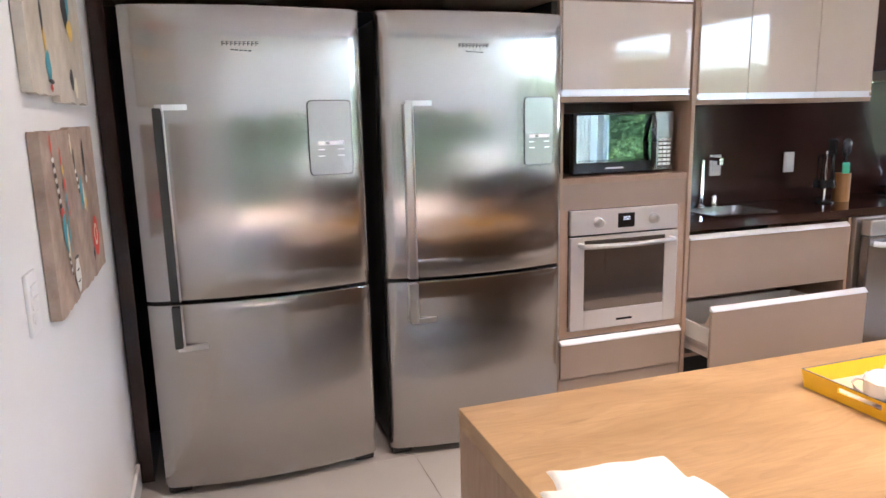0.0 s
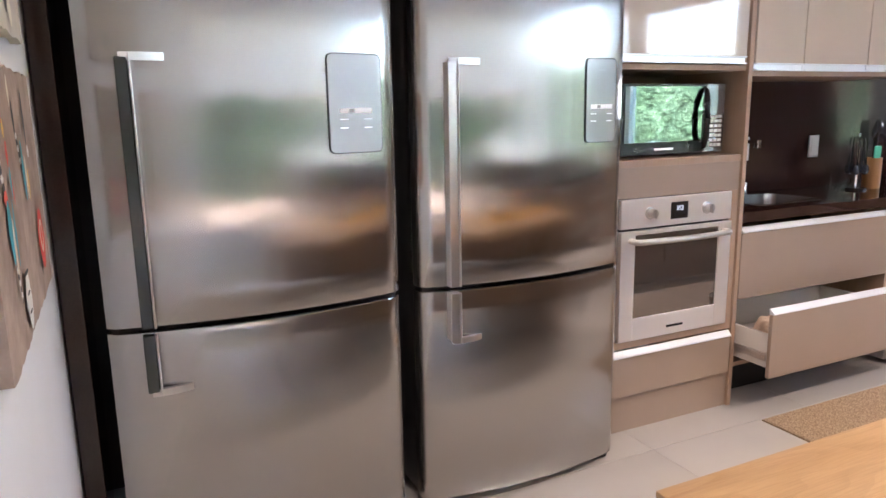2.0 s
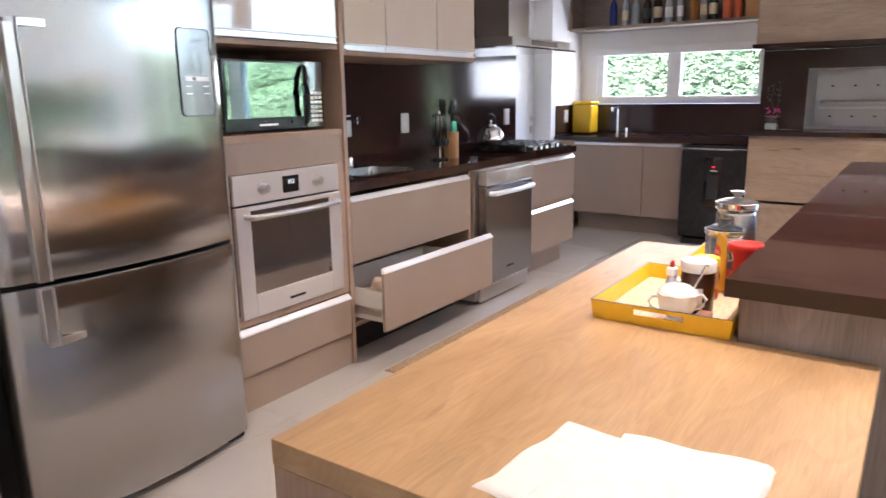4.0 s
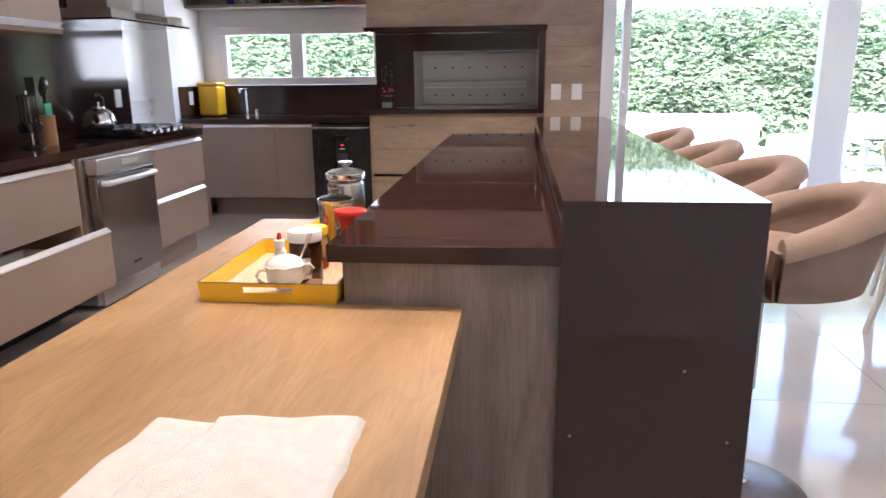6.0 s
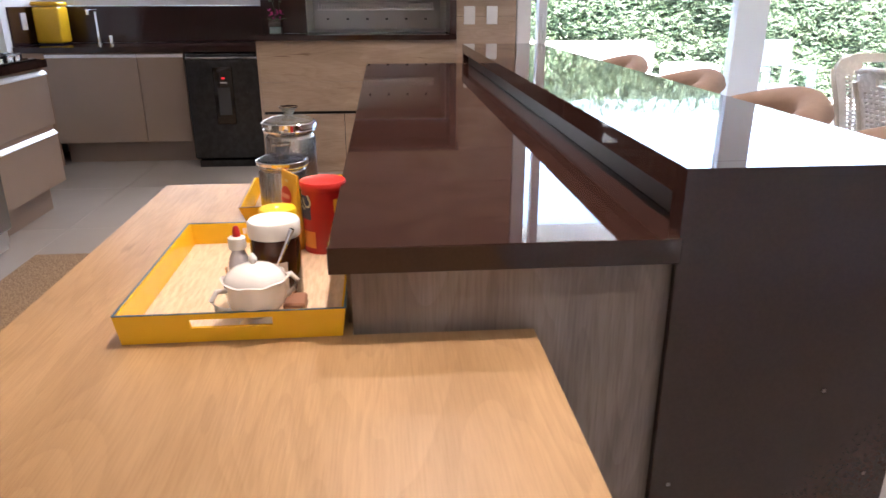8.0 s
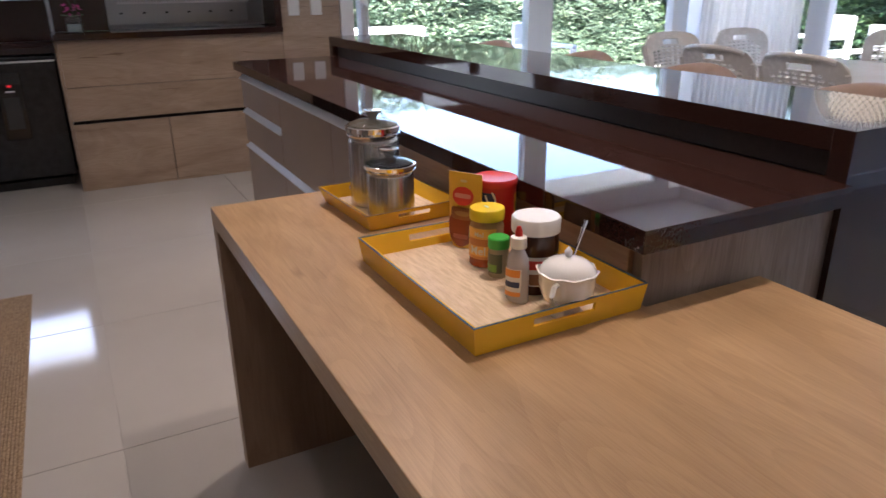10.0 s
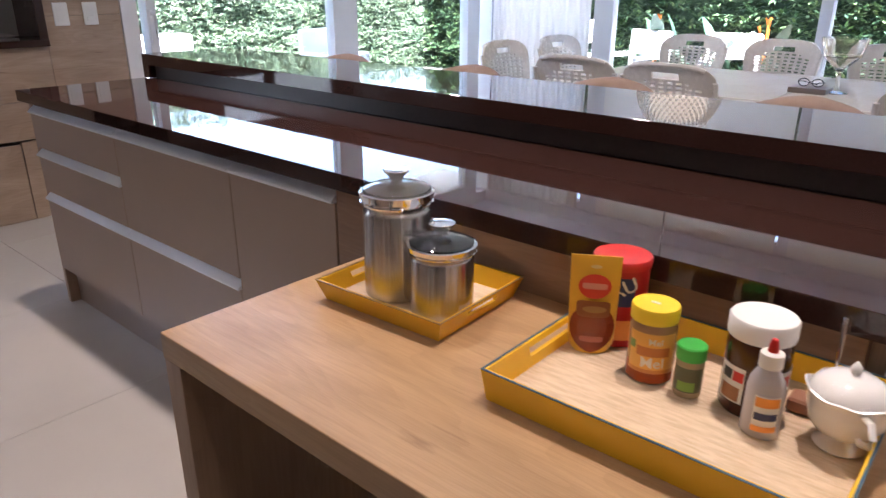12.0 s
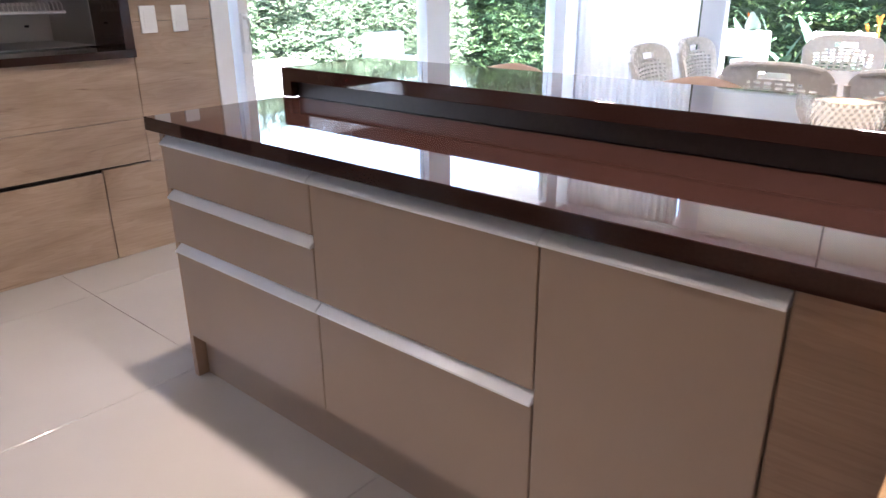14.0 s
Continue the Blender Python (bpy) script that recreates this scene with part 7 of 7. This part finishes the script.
def dining_table(x0, x1, y0, y1, label):
    root = thing("dining_table", ((x0 + x1) / 2, (y0 + y1) / 2, 0), label, "dining table", "dining tables")
    part("tabletop", boxbm(x0, x1, y0, y1, 0.725, 0.758, 0.006, 2), CLOTHTOP, root, "cream tabletop")
    part("apron", boxbm(x0 + 0.10, x1 - 0.10, y0 + 0.10, y1 - 0.10, 0.65, 0.724, 0.003), LACQ, root)
    for x in (x0 + 0.14, x1 - 0.14):
        for y in (y0 + 0.14, y1 - 0.14):
            part("leg", lathe(bmesh.new(), [(0, 0), (0.026, 0), (0.03, 0.04), (0.022, 0.10), (0.036, 0.35), (0.030, 0.52), (0.044, 0.60), (0.044, 0.65)], x, y, 0, 20), LACQ, root, smooth=60)
dining_table(0.985, 2.20, -3.76, -2.56, "cream topped white dining table set for eight")
dining_table(-0.24, 0.98, -3.76, -2.56, "second cream topped white dining table pushed against the first")
solid("book", boxbm(0.82, 1.00, -3.08, -2.94, 0.7585, 0.785, 0.002), plain("book_cover", (0.20, 0.16, 0.14), 0.4), "small dark book lying on the dining table", "book")
gl = thing("eyeglasses", (0.91, -3.01, 0.786), "black folded eyeglasses lying on the book", "eyeglasses")
bm = bmesh.new()
for s in (-1, 1):
    tube(bm, [(0.91 + s * 0.033 + 0.026 * math.cos(a), -3.0, 0.808 + 0.019 * math.sin(a)) for a in grid_line(0, 2 * math.pi, 17)], 0.0022, 6, cap=False)
tube(bm, [(0.902, -3.0, 0.812), (0.918, -3.0, 0.812)], 0.002, 6)
part("frame", bm, BLACKPLASTIC, gl, smooth=True)
bm = bmesh.new()
for s in (-1, 1):
    tube(bm, [(0.91 + s * 0.060, -3.0, 0.812), (0.91 + s * 0.052, -3.06, 0.806), (0.91 - s * 0.02, -3.07, 0.790)], 0.002, 6)
part("temples", bm, BLACKPLASTIC, gl, smooth=True)
goblet = solid("crystal_compote", lathe(bmesh.new(), [(0, 0), (0.055, 0), (0.055, 0.005), (0.012, 0.012), (0.010, 0.10), (0.030, 0.125), (0.085, 0.18), (0.108, 0.27), (0.104, 0.27), (0.080, 0.185), (0.026, 0.132), (0, 0.128)], 0.80, -3.05, 0.759, 28), CRYSTAL, "tall clear cut-crystal compote on the dining table", "glass bowl", smooth=25)

# ---- terrace furniture and plants ----
OUTW = plain("outdoor_white", (0.78, 0.78, 0.76), 0.5)
sofa = thing("outdoor_sofa", (7.2, -2.6, -0.02), "white outdoor sofa against the hedge", "outdoor sofa")
part("seat", boxbm(6.75, 7.6, -3.3, -1.7, 0.0, 0.38, 0.04, 3), OUTW, sofa, smooth=50)
part("backrest", boxbm(7.35, 7.62, -3.3, -1.7, 0.385, 0.74, 0.04, 3), OUTW, sofa, smooth=50)
solid("outdoor_pouf", boxbm(6.95, 7.5, -3.95, -3.42, -0.019, 0.50, 0.05, 3), OUTW, "square white outdoor pouf beside the sofa", "pouf", smooth=50)
def garden_stool(x, y, turn):
    root = thing("outdoor_chair", (x, y, -0.02), "white moulded plastic garden seat with open sides", "outdoor chair", "garden seats")
    part("seat", boxbm(-0.25, 0.25, -0.25, 0.25, 0.40, 0.45, 0.02, 2), OUTW, root, local=True, smooth=50)
    part("backrest", boxbm(-0.25, 0.25, 0.20, 0.26, 0.62, 0.86, 0.02, 2), OUTW, root, local=True, smooth=50)
    for sx in (-1, 1):
        part("armrest", boxbm(sx * 0.22 - 0.03, sx * 0.22 + 0.03, -0.25, 0.20, 0.60, 0.64, 0.012, 2), OUTW, root, local=True, smooth=50)
        for sy in (-1, 1):
            part("leg", boxbm(sx * 0.22 - 0.028, sx * 0.22 + 0.028, sy * 0.22 - 0.028, sy * 0.22 + 0.028, 0.0, 0.60 if sy < 0 else 0.70, 0.008), OUTW, root, local=True)
    root.rotation_euler = (0, 0, radians(turn))
    return root
garden_stool(5.55, -3.8, -90)
garden_stool(3.25, -5.75, 165)
garden_stool(2.35, -5.85, 190)
garden_stool(4.75, -7.2, 170)

BOPLEAF = textured("strelitzia_leaf", (0.03, 0.07, 0.045), (0.06, 0.12, 0.075), scale=(1, 1, 0.3), freq=12, rough=(0.3, 0.5))
bop = thing("bird_of_paradise", (2.7, -6.3, -0.02), "bird of paradise plant with long leaves and orange flowers", "garden plant")
rng = random.Random(11)
for k in range(26):
    a = rng.uniform(0, 6.28)
    L = rng.uniform(0.7, 1.18)
    sp = rng.uniform(0.15, 0.45)
    b0 = Vector((2.7 + rng.uniform(-0.7, 0.7), -6.3 + rng.uniform(-0.15, 0.15), 0.0))
    bm = bmesh.new()
    spine = [b0 + Vector((math.cos(a) * sp * t * t, math.sin(a) * sp * t * t, L * t * (1 - 0.15 * t))) for t in grid_line(0, 1, 9)]
    side = Vector((-math.sin(a), math.cos(a), 0))
    Lr, Rr = [], []
    for i, p in enumerate(spine):
        t = i / 8
        w = 0.008 if t < 0.5 else 0.075 * math.sin(math.pi * min(1, (t - 0.5) * 2 * 0.96 + 0.02)) ** 0.7 + 0.003
        Lr.append(bm.verts.new(p + side * w + Vector((0, 0, w * 0.2))))
        Rr.append(bm.verts.new(p - side * w + Vector((0, 0, w * 0.2))))
    mid = [bm.verts.new(p) for p in spine]
    for i in range(8):
        bm.faces.new((Lr[i], Lr[i + 1], mid[i + 1], mid[i]))
        bm.faces.new((mid[i], mid[i + 1], Rr[i + 1], Rr[i]))
    part("leaf", bm, BOPLEAF, bop, smooth=True)
for k in range(5):
    p = Vector((2.7 + rng.uniform(-0.6, 0.6), -6.2 + rng.uniform(-0.2, 0.2), rng.uniform(0.82, 0.98)))
    bm = bmesh.new()
    for j in range(4):
        d = Vector((rng.uniform(-0.5, 0.5), rng.uniform(-0.4, 0.4), 1)).normalized() * 0.085
        w = Vector((0.010, 0.0, 0))
        bm.faces.new([bm.verts.new(p + v) for v in (Vector((0, 0, 0)), d * 0.5 + w, d, d * 0.5 - w)])
    tube(bm, [(p.x, p.y, 0.0), tuple(p)], 0.006, 6)
    part("flower", bm, plain("strelitzia_orange", (0.75, 0.22, 0.03)), bop, "orange pointed flower")

# ---- floor tiles ----
TS = 0.90
tile_shapes = {}
floor_root = structure("floor", boxbm(WX, 5.17, SY, NY + 0.15, -0.0039, -0.003), GROUT, "polished cream porcelain tiled floor")
bm = boxbm(0.0012, TS - 0.0012, 0.0012, TS - 0.0012, -0.008, 0.0, 0.0008)
tile_mesh = part("tile", bm, TILE, floor_root, local=True)
x0, y0 = 2.06 - 5 * TS, -0.10 - 5 * TS
tile_mesh.location = (x0, y0, 0)
for i in range(9):
    for j in range(9):
        if (i, j) != (0, 0) and x0 + i * TS < 5.5 and y0 + j * TS < NY + 0.2:
            t = new("tile", tile_mesh.data)
            t.parent = floor_root
            t.location = (x0 + i * TS, y0 + j * TS, 0)
